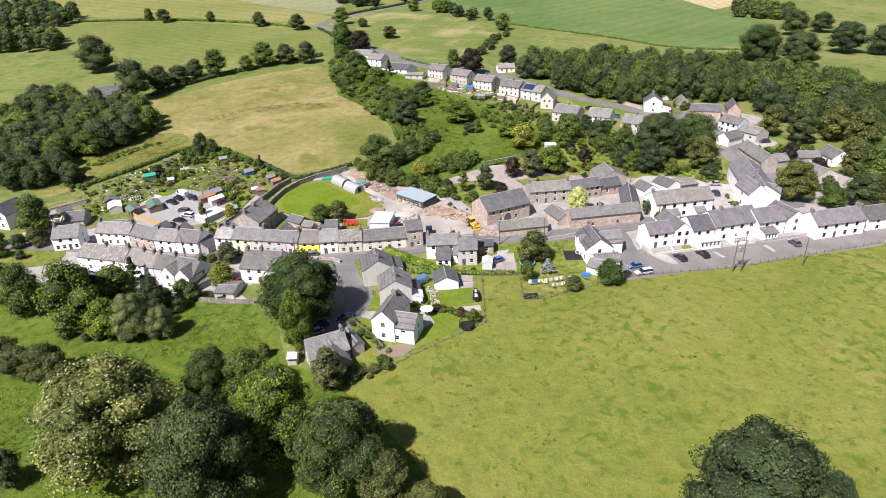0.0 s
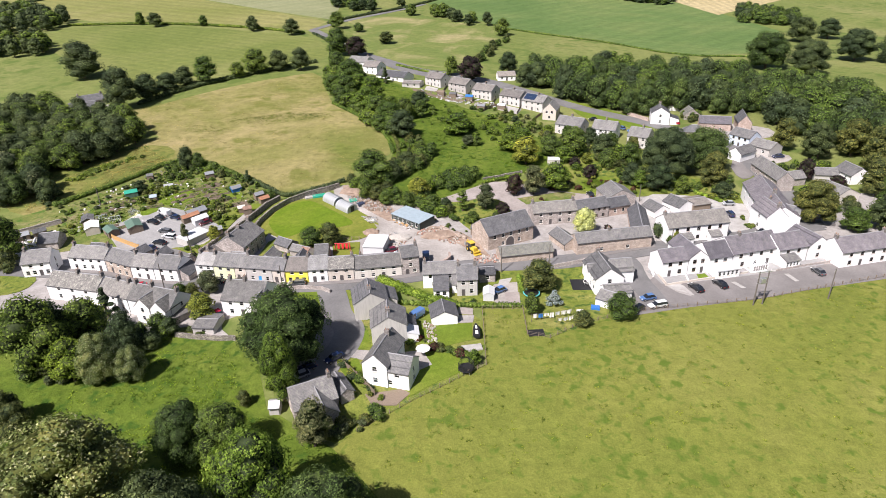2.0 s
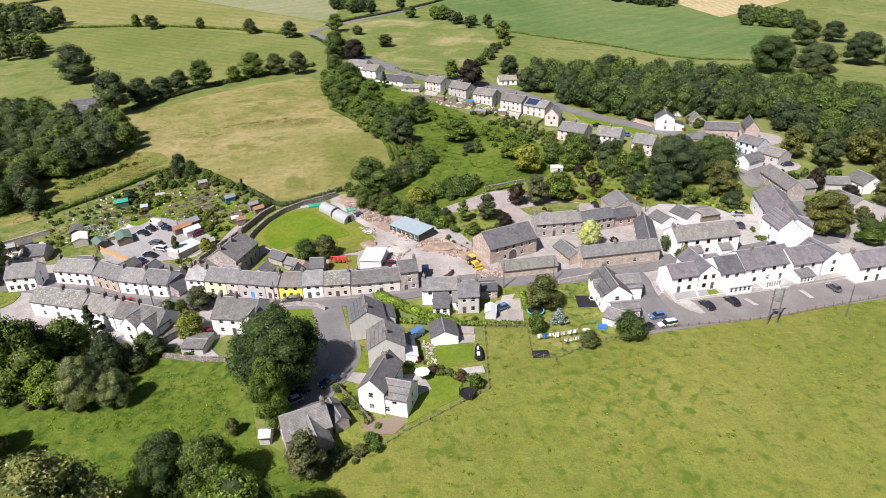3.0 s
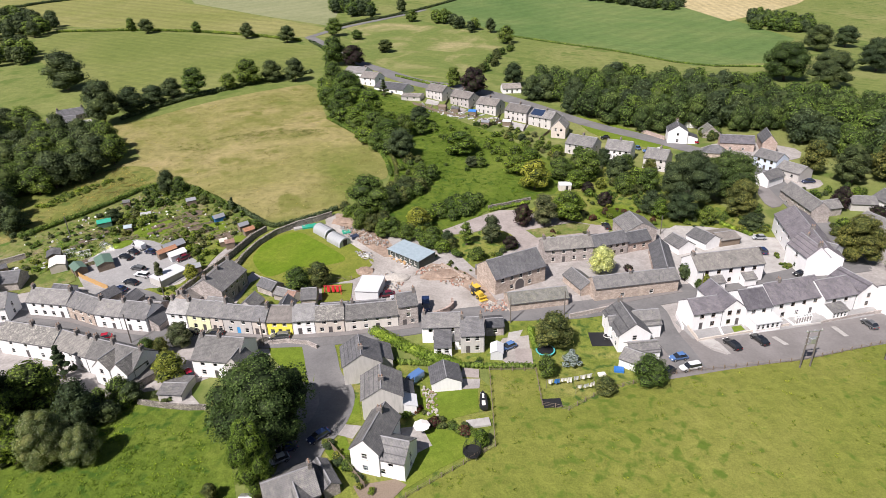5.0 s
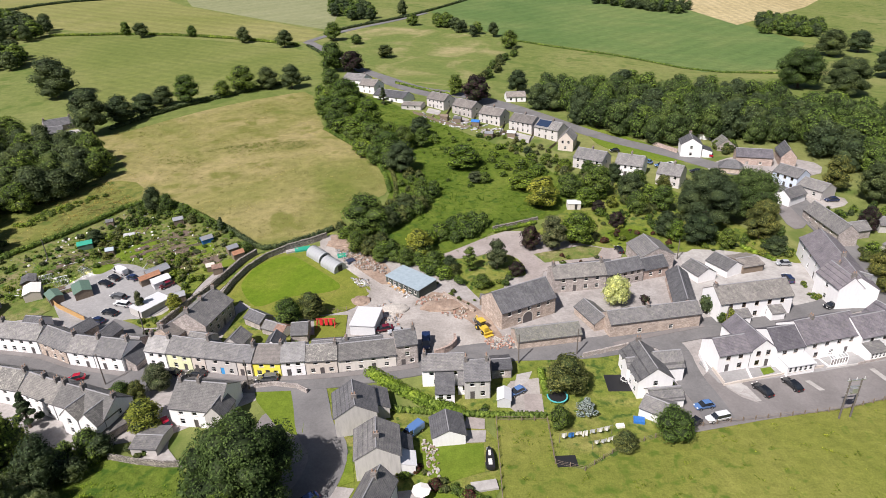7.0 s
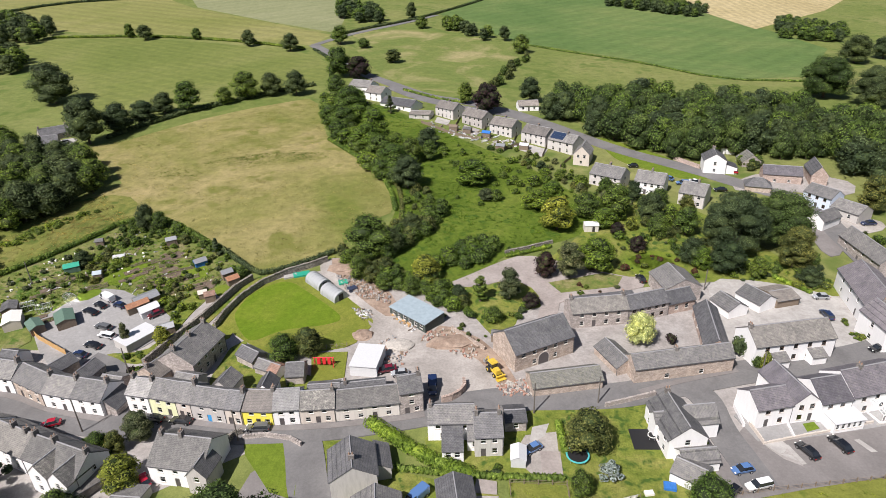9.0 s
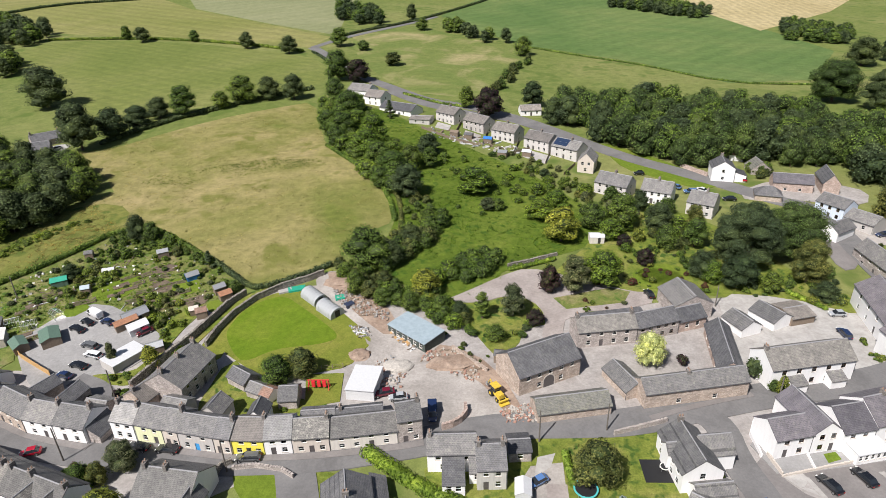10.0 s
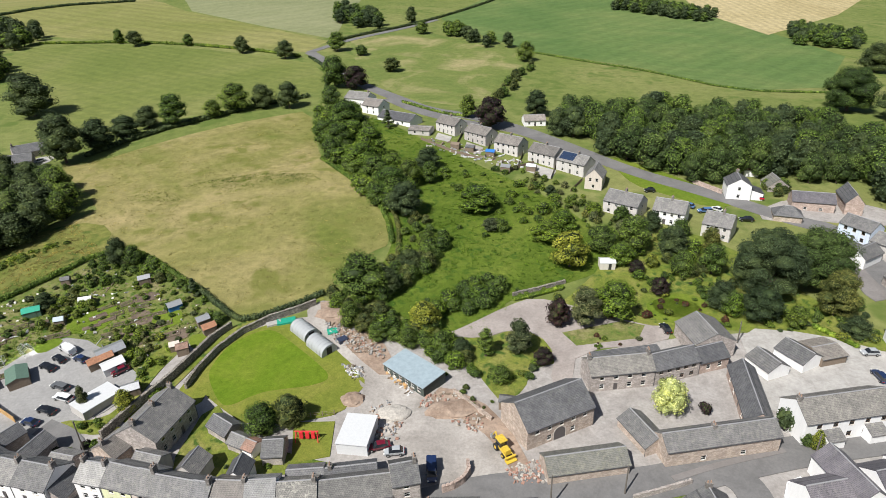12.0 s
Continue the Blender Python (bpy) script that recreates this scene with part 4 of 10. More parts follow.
def car_kind(style, paint):
    """One car, drawn once: body, glazed cabin, wheels with tyres, lamps and mirrors."""
    key = (style, paint)
    if key in CARS:
        return CARS[key]
    ln, wd, ht, nose, wind, back = {"hatch": (3.9, 1.7, 1.46, 0.95, 1.65, 3.65), "saloon": (4.5, 1.78, 1.42, 1.15, 1.95, 4.1), "estate": (4.6, 1.78, 1.48, 1.15, 1.9, 4.5), "van": (5.0, 1.9, 1.95, 0.6, 1.2, 4.95)}[style]
    root = new("car_kind")
    bm = bmesh.new()
    belt = 0.88 if style != "van" else 1.05
    prof = [(0, 0.32), (0.03, 0.62), (0.2, 0.74), (nose, belt - 0.02), (ln - 0.12, belt + 0.02), (ln, 0.6), (ln - 0.03, 0.32)]
    rows = [[bm.verts.new((x - ln / 2, s * (wd / 2 - (0.06 if 0.1 < x < ln - 0.1 else 0.16)), z)) for x, z in prof] for s in (-1, 1)]
    for i in range(len(prof)):
        j = (i + 1) % len(prof)
        bm.faces.new((rows[0][i], rows[0][j], rows[1][j], rows[1][i]))
    bm.faces.new(rows[0][::-1])
    bm.faces.new(rows[1])
    bmesh.ops.bevel(bm, geom=bm.edges[:], offset=0.05, segments=1, affect="EDGES")
    link("body", bm, [PAINTS[paint]], root)
    bm = bmesh.new()
    cab = [(nose - 0.02, belt - 0.04), (wind, ht), (back - (0.55 if style in ("hatch", "saloon") else 0.22), ht), (back, belt - 0.02)]
    rows = [[bm.verts.new((x - ln / 2, s * (wd / 2 - 0.1 - (0.16 if z > belt else 0)), z)) for x, z in cab] for s in (-1, 1)]
    for i in range(3):
        bm.faces.new((rows[0][i], rows[0][i + 1], rows[1][i + 1], rows[1][i]))
    bm.faces.new(rows[0][::-1])
    bm.faces.new(rows[1])
    link("window_glass", bm, [CAR_GLASS], root)
    bm = bmesh.new()
    x0, x1 = wind - ln / 2 - 0.05, back - (0.6 if style in ("hatch", "saloon") else 0.2) - ln / 2
    box(bm, x0, -wd / 2 + 0.27, ht - 0.03, x1, wd / 2 - 0.27, ht + 0.035)
    bmesh.ops.bevel(bm, geom=bm.edges[:], offset=0.03, segments=1, affect="EDGES")
    roof = link("roof", bm, [PAINTS[paint]], root)
    if style == "van":
        bm = bmesh.new()
        box(bm, wind - ln / 2 + 0.75, -wd / 2 + 0.04, belt - 0.1, ln / 2 - 0.04, wd / 2 - 0.04, ht + 0.04)
        bmesh.ops.bevel(bm, geom=bm.edges[:], offset=0.09, segments=2, affect="EDGES")
        link("load_bay", bm, [PAINTS[paint]], root)
    for x in (0.78, ln - 0.82):
        for s in (-1, 1):
            bm = bmesh.new()
            tube(bm, (x - ln / 2, s * (wd / 2 - 0.24), 0.31), (x - ln / 2, s * (wd / 2 - 0.03), 0.31), 0.31, 0.31, 14)
            wheel = link("wheel", bm, [RUBBER], root)
            bm = bmesh.new()
            tube(bm, (x - ln / 2, s * (wd / 2 - 0.06), 0.31), (x - ln / 2, s * (wd / 2 - 0.02), 0.31), 0.19, 0.17, 10)
            link("rim", bm, [CHROME], wheel)
    for s in (-1, 1):
        for x, name, k in ((0.1, "headlight", LAMP), (ln - 0.1, "tail_light", TAIL)):
            bm = bmesh.new()
            box(bm, x - 0.12 - ln / 2, s * (wd / 2 - 0.3) - 0.16, 0.6, x + 0.1 - ln / 2, s * (wd / 2 - 0.3) + 0.16, 0.74)
            link(name, bm, [k], root)
        bm = bmesh.new()
        box(bm, nose + 0.42 - ln / 2, s * (wd / 2 + 0.04) - 0.09, belt, nose + 0.54 - ln / 2, s * (wd / 2 + 0.04) + 0.09, belt + 0.13)
        link("mirror", bm, [PAINTS[paint]], root)
    CARS[key] = root
    return root


def car(x, y, rot, style, paint, label, lift=0.24):
    ob = copy_thing(car_kind(style, paint), slope(x, y, rot, lift))
    ob.name = "van" if style == "van" else "car"
    return tagged(ob, label, "van" if style == "van" else "car", "parked cars")


def clear_cars():
    for root in CARS.values():
        for o in (*root.children_recursive, root):
            bpy.data.objects.remove(o)


def slope(x, y, rot, lift=0.0):
    """A pose on the ground at x, y that follows its slope."""
    dx, dy = (lie(x + 2, y) - lie(x - 2, y)) / 4, (lie(x, y + 2) - lie(x, y - 2)) / 4
    n = Vector((-dx, -dy, 1)).normalized()
    q = Vector((0, 0, 1)).rotation_difference(n).to_matrix().to_4x4()
    return Matrix.Translation((x, y, lie(x, y) + lift)) @ q @ pose(0, 0, 0, 0, 0, rot)


def pole(x, y, height, label, arm=0.0, rot=0):
    root = thing("telegraph_pole", pose(x, y, lie(x, y), 0, 0, rot), label, "pole", "poles along the street")
    bm = bmesh.new()
    tube(bm, (0, 0, -0.5), (0, 0, height), 0.16, 0.11, 8)
    link("post", bm, [POLE_WOOD], root)
    if arm:
        bm = bmesh.new()
        box(bm, -arm / 2, -0.06, height - 0.5, arm / 2, 0.06, height - 0.36)
        link("crossarm", bm, [POLE_WOOD], root)
    bm = bmesh.new()
    tube(bm, (0, 0.14, height - 0.9), (0, 0.14, height - 0.55), 0.08, 0.08, 6)
    link("insulator", bm, [METAL], root)
    return root


def twin_pole(x, y, rot, height, gap, label):
    root = thing("transformer_pole", pose(x, y, lie(x, y), 0, 0, rot), label, "pole")
    for s in (-1, 1):
        bm = bmesh.new()
        tube(bm, (s * gap / 2, 0, -0.5), (s * gap / 2, 0, height), 0.17, 0.13, 8)
        link("post", bm, [POLE_WOOD], root)
    for z, w in ((height - 0.25, gap + 1.4), (height - 1.7, gap + 0.5), (height - 3.2, gap + 0.3)):
        bm = bmesh.new()
        box(bm, -w / 2, -0.1, z, w / 2, 0.1, z + 0.18)
        link("crossarm", bm, [METAL], root)
    for k in range(3):
        bm = bmesh.new()
        kx = (k - 1) * (gap / 2 + 0.45)
        tube(bm, (kx, 0, height - 0.08), (kx, 0, height + 0.35), 0.07, 0.05, 6)
        link("insulator", bm, [LAMP], root)
    bm = bmesh.new()
    box(bm, -0.55, -0.45, height - 2.9, 0.55, 0.35, height - 1.75)
    bmesh.ops.bevel(bm, geom=bm.edges[:], offset=0.06, segments=1, affect="EDGES")
    link("transformer", bm, [METAL], root)
    return root


def fence(flat, height, label, material=None, gap=2.4, rails=3, boards=False, name="fence"):
    """Posts with rails or wires, or close boards, along a line."""
    k = material or WOOD
    pts = pairs(flat)
    ox, oy, oz = pts[0][0], pts[0][1], lie(*pts[0])
    root = thing(name, pose(ox, oy, oz), label, "fence")
    post = board = None
    for a, b in zip(pts, pts[1:]):
        ln = math.hypot(b[0] - a[0], b[1] - a[1])
        n = max(1, round(ln / gap))
        spots = []
        for i in range(n + 1):
            x, y = a[0] + (b[0] - a[0]) * i / n, a[1] + (b[1] - a[1]) * i / n
            spots.append(Vector((x - ox, y - oy, lie(x, y) - oz)))
        for p in spots[:-1] + ([spots[-1]] if b is pts[-1] else []):
            if not post:
                bm = bmesh.new()
                box(bm, -0.07, -0.07, -0.4, 0.07, 0.07, height + 0.1)
                post = mesh_of("post", bm, k)
            hang("post", post, root, Matrix.Translation(p))
        for p, q in zip(spots, spots[1:]):
            turn = math.degrees(math.atan2(q.y - p.y, q.x - p.x))
            if boards:
                m = Matrix.Translation(p) @ pose(0, 0, 0, 0, 0, turn)
                w = (q - p).length
                if not board:
                    bm = bmesh.new()
                    box(bm, 0, -0.015, 0.05, 0.185, 0.015, height)
                    board = mesh_of("board", bm, k)
                rise = (q.z - p.z) / w
                for i in range(int(w / 0.2)):
                    hang("board", board, root, m @ pose(i * 0.2, 0, rise * i * 0.2 - 0.03 * (i % 2)))
            else:
                for r in range(rails):
                    bm = bmesh.new()
                    z = height * (r + 1) / rails - 0.05
                    tube(bm, p + Vector((0, 0, z)), q + Vector((0, 0, z)), 0.025, 0.025, 4)
                    link("rail", bm, [k], root)
    return root


def shed(x, y, rot, w, d, h, roof, label, wall=None, rise=0.6, name="shed", lift=0.15):
    """A small boarded shed with a door and a pitched roof."""
    root = thing(name, slope(x, y, rot, lift), label, "shed")
    k = wall or WOOD
    bm = bmesh.new()
    box(bm, -w / 2, -d / 2, -0.3, w / 2, d / 2, h)
    for s in (-1, 1):
        bm.faces.new([bm.verts.new(c) for c in ((s * w / 2, -d / 2, h), (s * w / 2, d / 2, h), (s * w / 2, 0, h + rise))])
    link("wall", bm, [k], root)
    for s in (-1, 1):
        bm = bmesh.new()
        uv = bm.loops.layers.uv.new()
        c = [(-w / 2 - 0.12, s * (d / 2 + 0.15), h - 0.06), (w / 2 + 0.12, s * (d / 2 + 0.15), h - 0.06), (w / 2 + 0.12, 0, h + rise + 0.06), (-w / 2 - 0.12, 0, h + rise + 0.06)]
        lo = [bm.verts.new(v) for v in c]
        hi = [bm.verts.new((a, b, z + 0.06)) for a, b, z in c]
        bm.faces.new(hi)
        bm.faces.new(lo[::-1])
        for i in range(4):
            bm.faces.new((lo[i], lo[(i + 1) % 4], hi[(i + 1) % 4], hi[i]))
        for f in bm.faces:
            for lp in f.loops:
                lp[uv].uv = (lp.vert.co.x, lp.vert.co.y)
        bmesh.ops.recalc_face_normals(bm, faces=bm.faces[:])
        link("roof_panel", bm, [roof], root)
    bm = bmesh.new()
    box(bm, w * 0.05, -d / 2 - 0.05, 0, w * 0.05 + 0.8, -d / 2 - 0.003, min(h - 0.1, 1.85))
    link("door", bm, [DARK_IN if w > 4 else k], root)
    return root


def greenhouse(x, y, rot, w, d, label, lift=0.15):
    root = thing("greenhouse", slope(x, y, rot, lift), label, "greenhouse")
    h, r = 1.6, 0.7
    bm = bmesh.new()
    for sx in [i / 4 * w - w / 2 for i in range(5)]:
        for a, b in (((sx, -d / 2, 0), (sx, -d / 2, h)), ((sx, -d / 2, h), (sx, 0, h + r)), ((sx, 0, h + r), (sx, d / 2, h)), ((sx, d / 2, h), (sx, d / 2, 0))):
            tube(bm, a, b, 0.035, 0.035, 4)
    for yy, z in ((-d / 2, h), (0, h + r), (d / 2, h), (-d / 2, 0.05), (d / 2, 0.05)):
        tube(bm, (-w / 2, yy, z), (w / 2, yy, z), 0.035, 0.035, 4)
    link("frame", bm, [METAL], root)
    for y0, z0, y1, z1 in ((-d / 2, 0.05, -d / 2, h), (-d / 2, h, 0, h + r), (0, h + r, d / 2, h), (d / 2, h, d / 2, 0.05)):
        bm = bmesh.new()
        c = [(-w / 2, y0, z0), (w / 2, y0, z0), (w / 2, y1, z1), (-w / 2, y1, z1)]
        vs = [bm.verts.new(v) for v in c]
        f = bm.faces.new(vs)
        ex = bmesh.ops.extrude_face_region(bm, geom=[f])
        for v in ex["geom"]:
            if isinstance(v, bmesh.types.BMVert):
                v.co += Vector((0, 0.012, 0.012))
        ob = link("pane", bm, [POLY], root)
        ob.visible_shadow = False
    return root


def polytunnel(x, y, rot, ln, w, h, label, lift=0.2):
    """Hoops with a translucent sheet."""
    root = thing("polytunnel", slope(x, y, rot, lift), label, "polytunnel")
    n = 12

    def arc(r, px):
        return [(px, -math.cos(math.pi * i / n) * w / 2 * r, math.sin(math.pi * i / n) ** 0.75 * h * r) for i in range(n + 1)]

    bm = bmesh.new()
    a = [[bm.verts.new(c) for c in arc(r, px)] for px in (-ln / 2, ln / 2) for r in (1.0, 0.985)]
    for i in range(n):
        bm.faces.new((a[0][i], a[2][i], a[2][i + 1], a[0][i + 1]))
        bm.faces.new((a[1][i], a[1][i + 1], a[3][i + 1], a[3][i]))
        for p in (0, 2):
            bm.faces.new((a[p][i], a[p][i + 1], a[p + 1][i + 1], a[p + 1][i]))
    bm.faces.new(a[3][::-1])
    link("sheet", bm, [TUNNEL], root)
    for k in range(7):
        bm = bmesh.new()
        c = arc(1.015, -ln / 2 + ln * k / 6)
        for p, q in zip(c, c[1:]):
            tube(bm, p, q, 0.05, 0.05, 4)
        link("hoop", bm, [METAL], root)
    bm = bmesh.new()
    box(bm, ln / 2 + 0.004, -0.7, 0, ln / 2 + 0.06, 0.7, 1.9)
    link("door_flap", bm, [DARK_IN], root)
    return root


def _tunnel_mat():
    m, nt, b = mat("polythene_sheet", 0.35, 0, 0.4)
    b.inputs["Base Color"].default_value = (0.55, 0.57, 0.58, 1)
    t = nt.nodes.new("ShaderNodeBsdfTranslucent")
    t.inputs["Color"].default_value = (0.5, 0.52, 0.53, 1)
    ms = nt.nodes.new("ShaderNodeMixShader")
    ms.inputs[0].default_value = 0.35
    nt.links.new(b.outputs[0], ms.inputs[1])
    nt.links.new(t.outputs[0], ms.inputs[2])
    nt.links.new(ms.outputs[0], nt.nodes["Material Output"].inputs[0])
    return m


TUNNEL = _tunnel_mat()
YELLOW_METAL = plain_mat("yellow_machine_paint", (0.6, 0.42, 0.05), 0.55, wear=0.5)
BLACK_MAT = plain_mat("black_plastic", (0.015, 0.015, 0.016), 0.6)
DARK_TARP = plain_mat("dark_blue_tarpaulin", (0.03, 0.04, 0.075), 0.5, wear=0.5)
BLUE_TARP = plain_mat("blue_tarpaulin", (0.03, 0.16, 0.48), 0.5, wear=0.5)
GREEN_SHEET = plain_mat("green_sheet", (0.1, 0.165, 0.125), 0.55, wear=0.4)
GREEN_TARP = plain_mat("green_tarpaulin", (0.02, 0.3, 0.2), 0.5, wear=0.4)
RED_METAL = plain_mat("red_machine_paint", (0.6, 0.03, 0.04), 0.45)
CANVAS = plain_mat("pale_canvas", (0.75, 0.73, 0.68), 0.8, wear=0.1)
BRICKS = plain_mat("broken_brick", (0.36, 0.21, 0.16), 0.9, wear=0.6)
RUBBLE = plain_mat("rubble_stone", (0.42, 0.39, 0.35), 0.9, wear=0.6)
TEAL = plain_mat("teal_plastic", (0.08, 0.42, 0.42), 0.5)


def digger(x, y, rot, label):
    """A yellow backhoe loader: body, cab, two arms with buckets, wheels."""
    root = thing("digger", slope(x, y, rot, 0.2), label, "digger")
    bm = bmesh.new()
    box(bm, -1.6, -0.6, 0.7, 1.9, 0.6, 1.45)
    box(bm, 0.5, -0.55, 1.45, 1.9, 0.55, 1.75)
    link("chassis", bm, [YELLOW_METAL], root)
    bm = bmesh.new()
    box(bm, -1.3, -0.7, 1.45, 0.35, 0.7, 2.6)
    cab = link("cab", bm, [CAR_GLASS], root)
    bm = bmesh.new()
    box(bm, -1.45, -0.8, 2.6, 0.5, 0.8, 2.75)
    link("cab_roof", bm, [YELLOW_METAL], cab)
    for wx, r in ((-1.0, 0.72), (1.4, 0.5)):
        for s in (-1, 1):
            bm = bmesh.new()
            tube(bm, (wx, s * 0.62, r), (wx, s * 1.0, r), r, r, 14)
            wheel = link("wheel", bm, [RUBBER], root)
            bm = bmesh.new()
            tube(bm, (wx, s * 0.98, r), (wx, s * 1.03, r), r * 0.5, r * 0.45, 10)
            link("rim", bm, [YELLOW_METAL], wheel)
    for s in (-1, 1):
        bm = bmesh.new()
        tube(bm, (0.4, s * 0.75, 1.4), (2.6, s * 0.75, 0.75), 0.12, 0.1, 6)
        link("loader_arm", bm, [YELLOW_METAL], root)
    bm = bmesh.new()
    for a, b in (((2.5, 0.15), (3.3, 0.2)), ((2.5, 0.15), (2.45, 0.85)), ((2.45, 0.85), (2.8, 0.95))):
        box(bm, min(a[0], b[0]) - 0.03, -1.1, min(a[1], b[1]) - 0.03, max(a[0], b[0]) + 0.03, 1.1, max(a[1], b[1]) + 0.03)
    link("front_bucket", bm, [YELLOW_METAL], root)
    for a, b, r in (((-1.6, 0, 1.0), (-2.3, 0, 2.9), 0.16), ((-2.3, 0, 2.9), (-3.3, 0, 1.5), 0.13)):
        bm = bmesh.new()
        tube(bm, a, b, r, r * 0.8, 6)
        link("boom", bm, [YELLOW_METAL], root)
    bm = bmesh.new()
    box(bm, -3.7, -0.35, 0.8, -3.1, 0.35, 1.5)
    link("rear_bucket", bm, [METAL], root)
    return root


def trampoline(x, y, r, label, rim=None, net=False):
    root = thing("trampoline", slope(x, y, 0, 0.15), label, "trampoline")
    bm = bmesh.new()
    tube(bm, (0, 0, 0.7), (0, 0, 0.76), r * 0.86, r * 0.86, 20)
    link("mat", bm, [BLACK_MAT], root)
    bm = bmesh.new()
    n = 20
    ring = [[bm.verts.new((math.cos(2 * math.pi * i / n) * q, math.sin(2 * math.pi * i / n) * q, z)) for i in range(n)] for q, z in ((r * 0.86, 0.7), (r, 0.7), (r, 0.8), (r * 0.86, 0.8))]
    for k in range(4):
        for i in range(n):
            bm.faces.new((ring[k][i], ring[k][(i + 1) % n], ring[(k + 1) % 4][(i + 1) % n], ring[(k + 1) % 4][i]))
    link("rim_pad", bm, [rim or BLACK_MAT], root)
    for i in range(5):
        bm = bmesh.new()
        c, s = math.cos(i * 1.2566) * r * 0.95, math.sin(i * 1.2566) * r * 0.95
        tube(bm, (c, s, -0.2), (c, s, 0.72), 0.04, 0.04, 5)
        link("leg", bm, [METAL], root)
    if net:
        for i in range(6):
            a, b = i * math.pi / 3, (i + 1) * math.pi / 3
            bm = bmesh.new()
            tube(bm, (math.cos(a) * r, math.sin(a) * r, -0.2), (math.cos(a) * r, math.sin(a) * r, 2.3), 0.045, 0.04, 6)
            tube(bm, (math.cos(a) * r, math.sin(a) * r, 2.26), (math.cos(b) * r, math.sin(b) * r, 2.26), 0.025, 0.025, 5)
            link("net_pole", bm, [BLACK_MAT], root)
            bm = bmesh.new()
            for k in range(9):
                f = (k + 0.5) / 9
                x0, y0 = math.cos(a) * r * (1 - f) + math.cos(b) * r * f, math.sin(a) * r * (1 - f) + math.sin(b) * r * f
                tube(bm, (x0, y0, 0.8), (x0, y0, 2.25), 0.012, 0.012, 3, cap=False)
            for k in range(6):
                tube(bm, (math.cos(a) * r, math.sin(a) * r, 0.95 + 0.22 * k), (math.cos(b) * r, math.sin(b) * r, 0.95 + 0.22 * k), 0.012, 0.012, 3, cap=False)
            link("net_panel", bm, [BLACK_MAT], root)
    return root


def washing_line(x0, y0, x1, y1, cloths, label, seed):
    """Two posts, a sagging cord and cloths pegged on it."""
    ln, rng = math.hypot(x1 - x0, y1 - y0), random.Random(seed)
    root = thing("washing_line", slope(x0, y0, math.degrees(math.atan2(y1 - y0, x1 - x0)), 0.12), label, "washing line")
    for x in (0, ln):
        bm = bmesh.new()
        tube(bm, (x, 0, -0.5), (x, 0, 2.2), 0.05, 0.045, 6)
        link("post", bm, [POLE_WOOD], root)
    sag = lambda x: 2.1 - 0.3 * math.sin(math.pi * x / ln)
    bm = bmesh.new()
    for i in range(10):
        tube(bm, (ln * i / 10, 0, sag(ln * i / 10)), (ln * (i + 1) / 10, 0, sag(ln * (i + 1) / 10)), 0.012, 0.012, 4, cap=False)
    link("cord", bm, [METAL], root)
    step = ln / (len(cloths) + 0.4)
    for i, k in enumerate(cloths):
        a, w, drop = (i + 0.25) * step, step * rng.uniform(0.7, 0.92), rng.uniform(0.8, 1.45)
        bm = bmesh.new()
        grid = [[bm.verts.new((a + w * u / 5, 0.03 + 0.16 * math.sin(u * 1.7 + i) * v / 4 + 0.12 * v / 4 + e, sag(a + w * u / 5) - drop * v / 4)) for u in range(6)] for e in (0, 0.02) for v in range(5)]
        for side in (0, 5):
            for v in range(4):
                for u in range(5):
                    bm.faces.new((grid[side + v][u], grid[side + v][u + 1], grid[side + v + 1][u + 1], grid[side + v + 1][u]))
        link("cloth", bm, [k], root)
    return root


def boat(x, y, rot, ln, w, label):
    """A small boat on a trailer: hull with a rounded bow, pale deck well, axle and wheels."""
    root = thing("boat_trailer", slope(x, y, rot, 0.15), label, "boat")
    bm = bmesh.new()
    rings = []
    for i in range(9):
        f = i / 8
        half = w / 2 * (1 - max(0, f - 0.45) ** 2 * 2.9)
        rings.append([bm.verts.new((ln * f, half * c, z)) for c, z in ((-0.55, 0.5), (-1, 0.95), (-1, 1.25), (-0.72, 1.25), (0.72, 1.25), (1, 1.25), (1, 0.95), (0.55, 0.5))])
    for a, b in zip(rings, rings[1:]):
        for i in range(8):
            bm.faces.new((a[i], a[(i + 1) % 8], b[(i + 1) % 8], b[i]))
    bm.faces.new(rings[0][::-1])
    bm.faces.new(rings[-1])
    link("hull", bm, [BLACK_MAT], root)
    bm = bmesh.new()
    box(bm, ln * 0.12, -w * 0.22, 1.25, ln * 0.38, w * 0.22, 1.33)
    box(bm, ln * 0.55, -w * 0.14, 1.25, ln * 0.8, w * 0.14, 1.31)
    link("deck_cover", bm, [CANVAS], root)
    bm = bmesh.new()
    box(bm, ln * 0.1, -w * 0.3, 0.32, ln * 1.1, w * 0.3, 0.46)
    link("trailer_frame", bm, [METAL], root)
    for k in (-1, 1):
        bm = bmesh.new()
        tube(bm, (ln * 0.35, k * w * 0.42, 0.3), (ln * 0.35, k * w * 0.55, 0.3), 0.3, 0.3, 12)
        link("wheel", bm, [RUBBER], root)
    return root


def mat_square(x, y, rot, w, d, material, label, category="ground sheet", h=0.06, name="ground_sheet", lift=0.16):
    root = thing(name, slope(x, y, rot, lift), label, category)
    bm = bmesh.new()
    box(bm, -w / 2, -d / 2, -0.1, w / 2, d / 2, h)
    link("sheet", bm, [material], root)
    return root


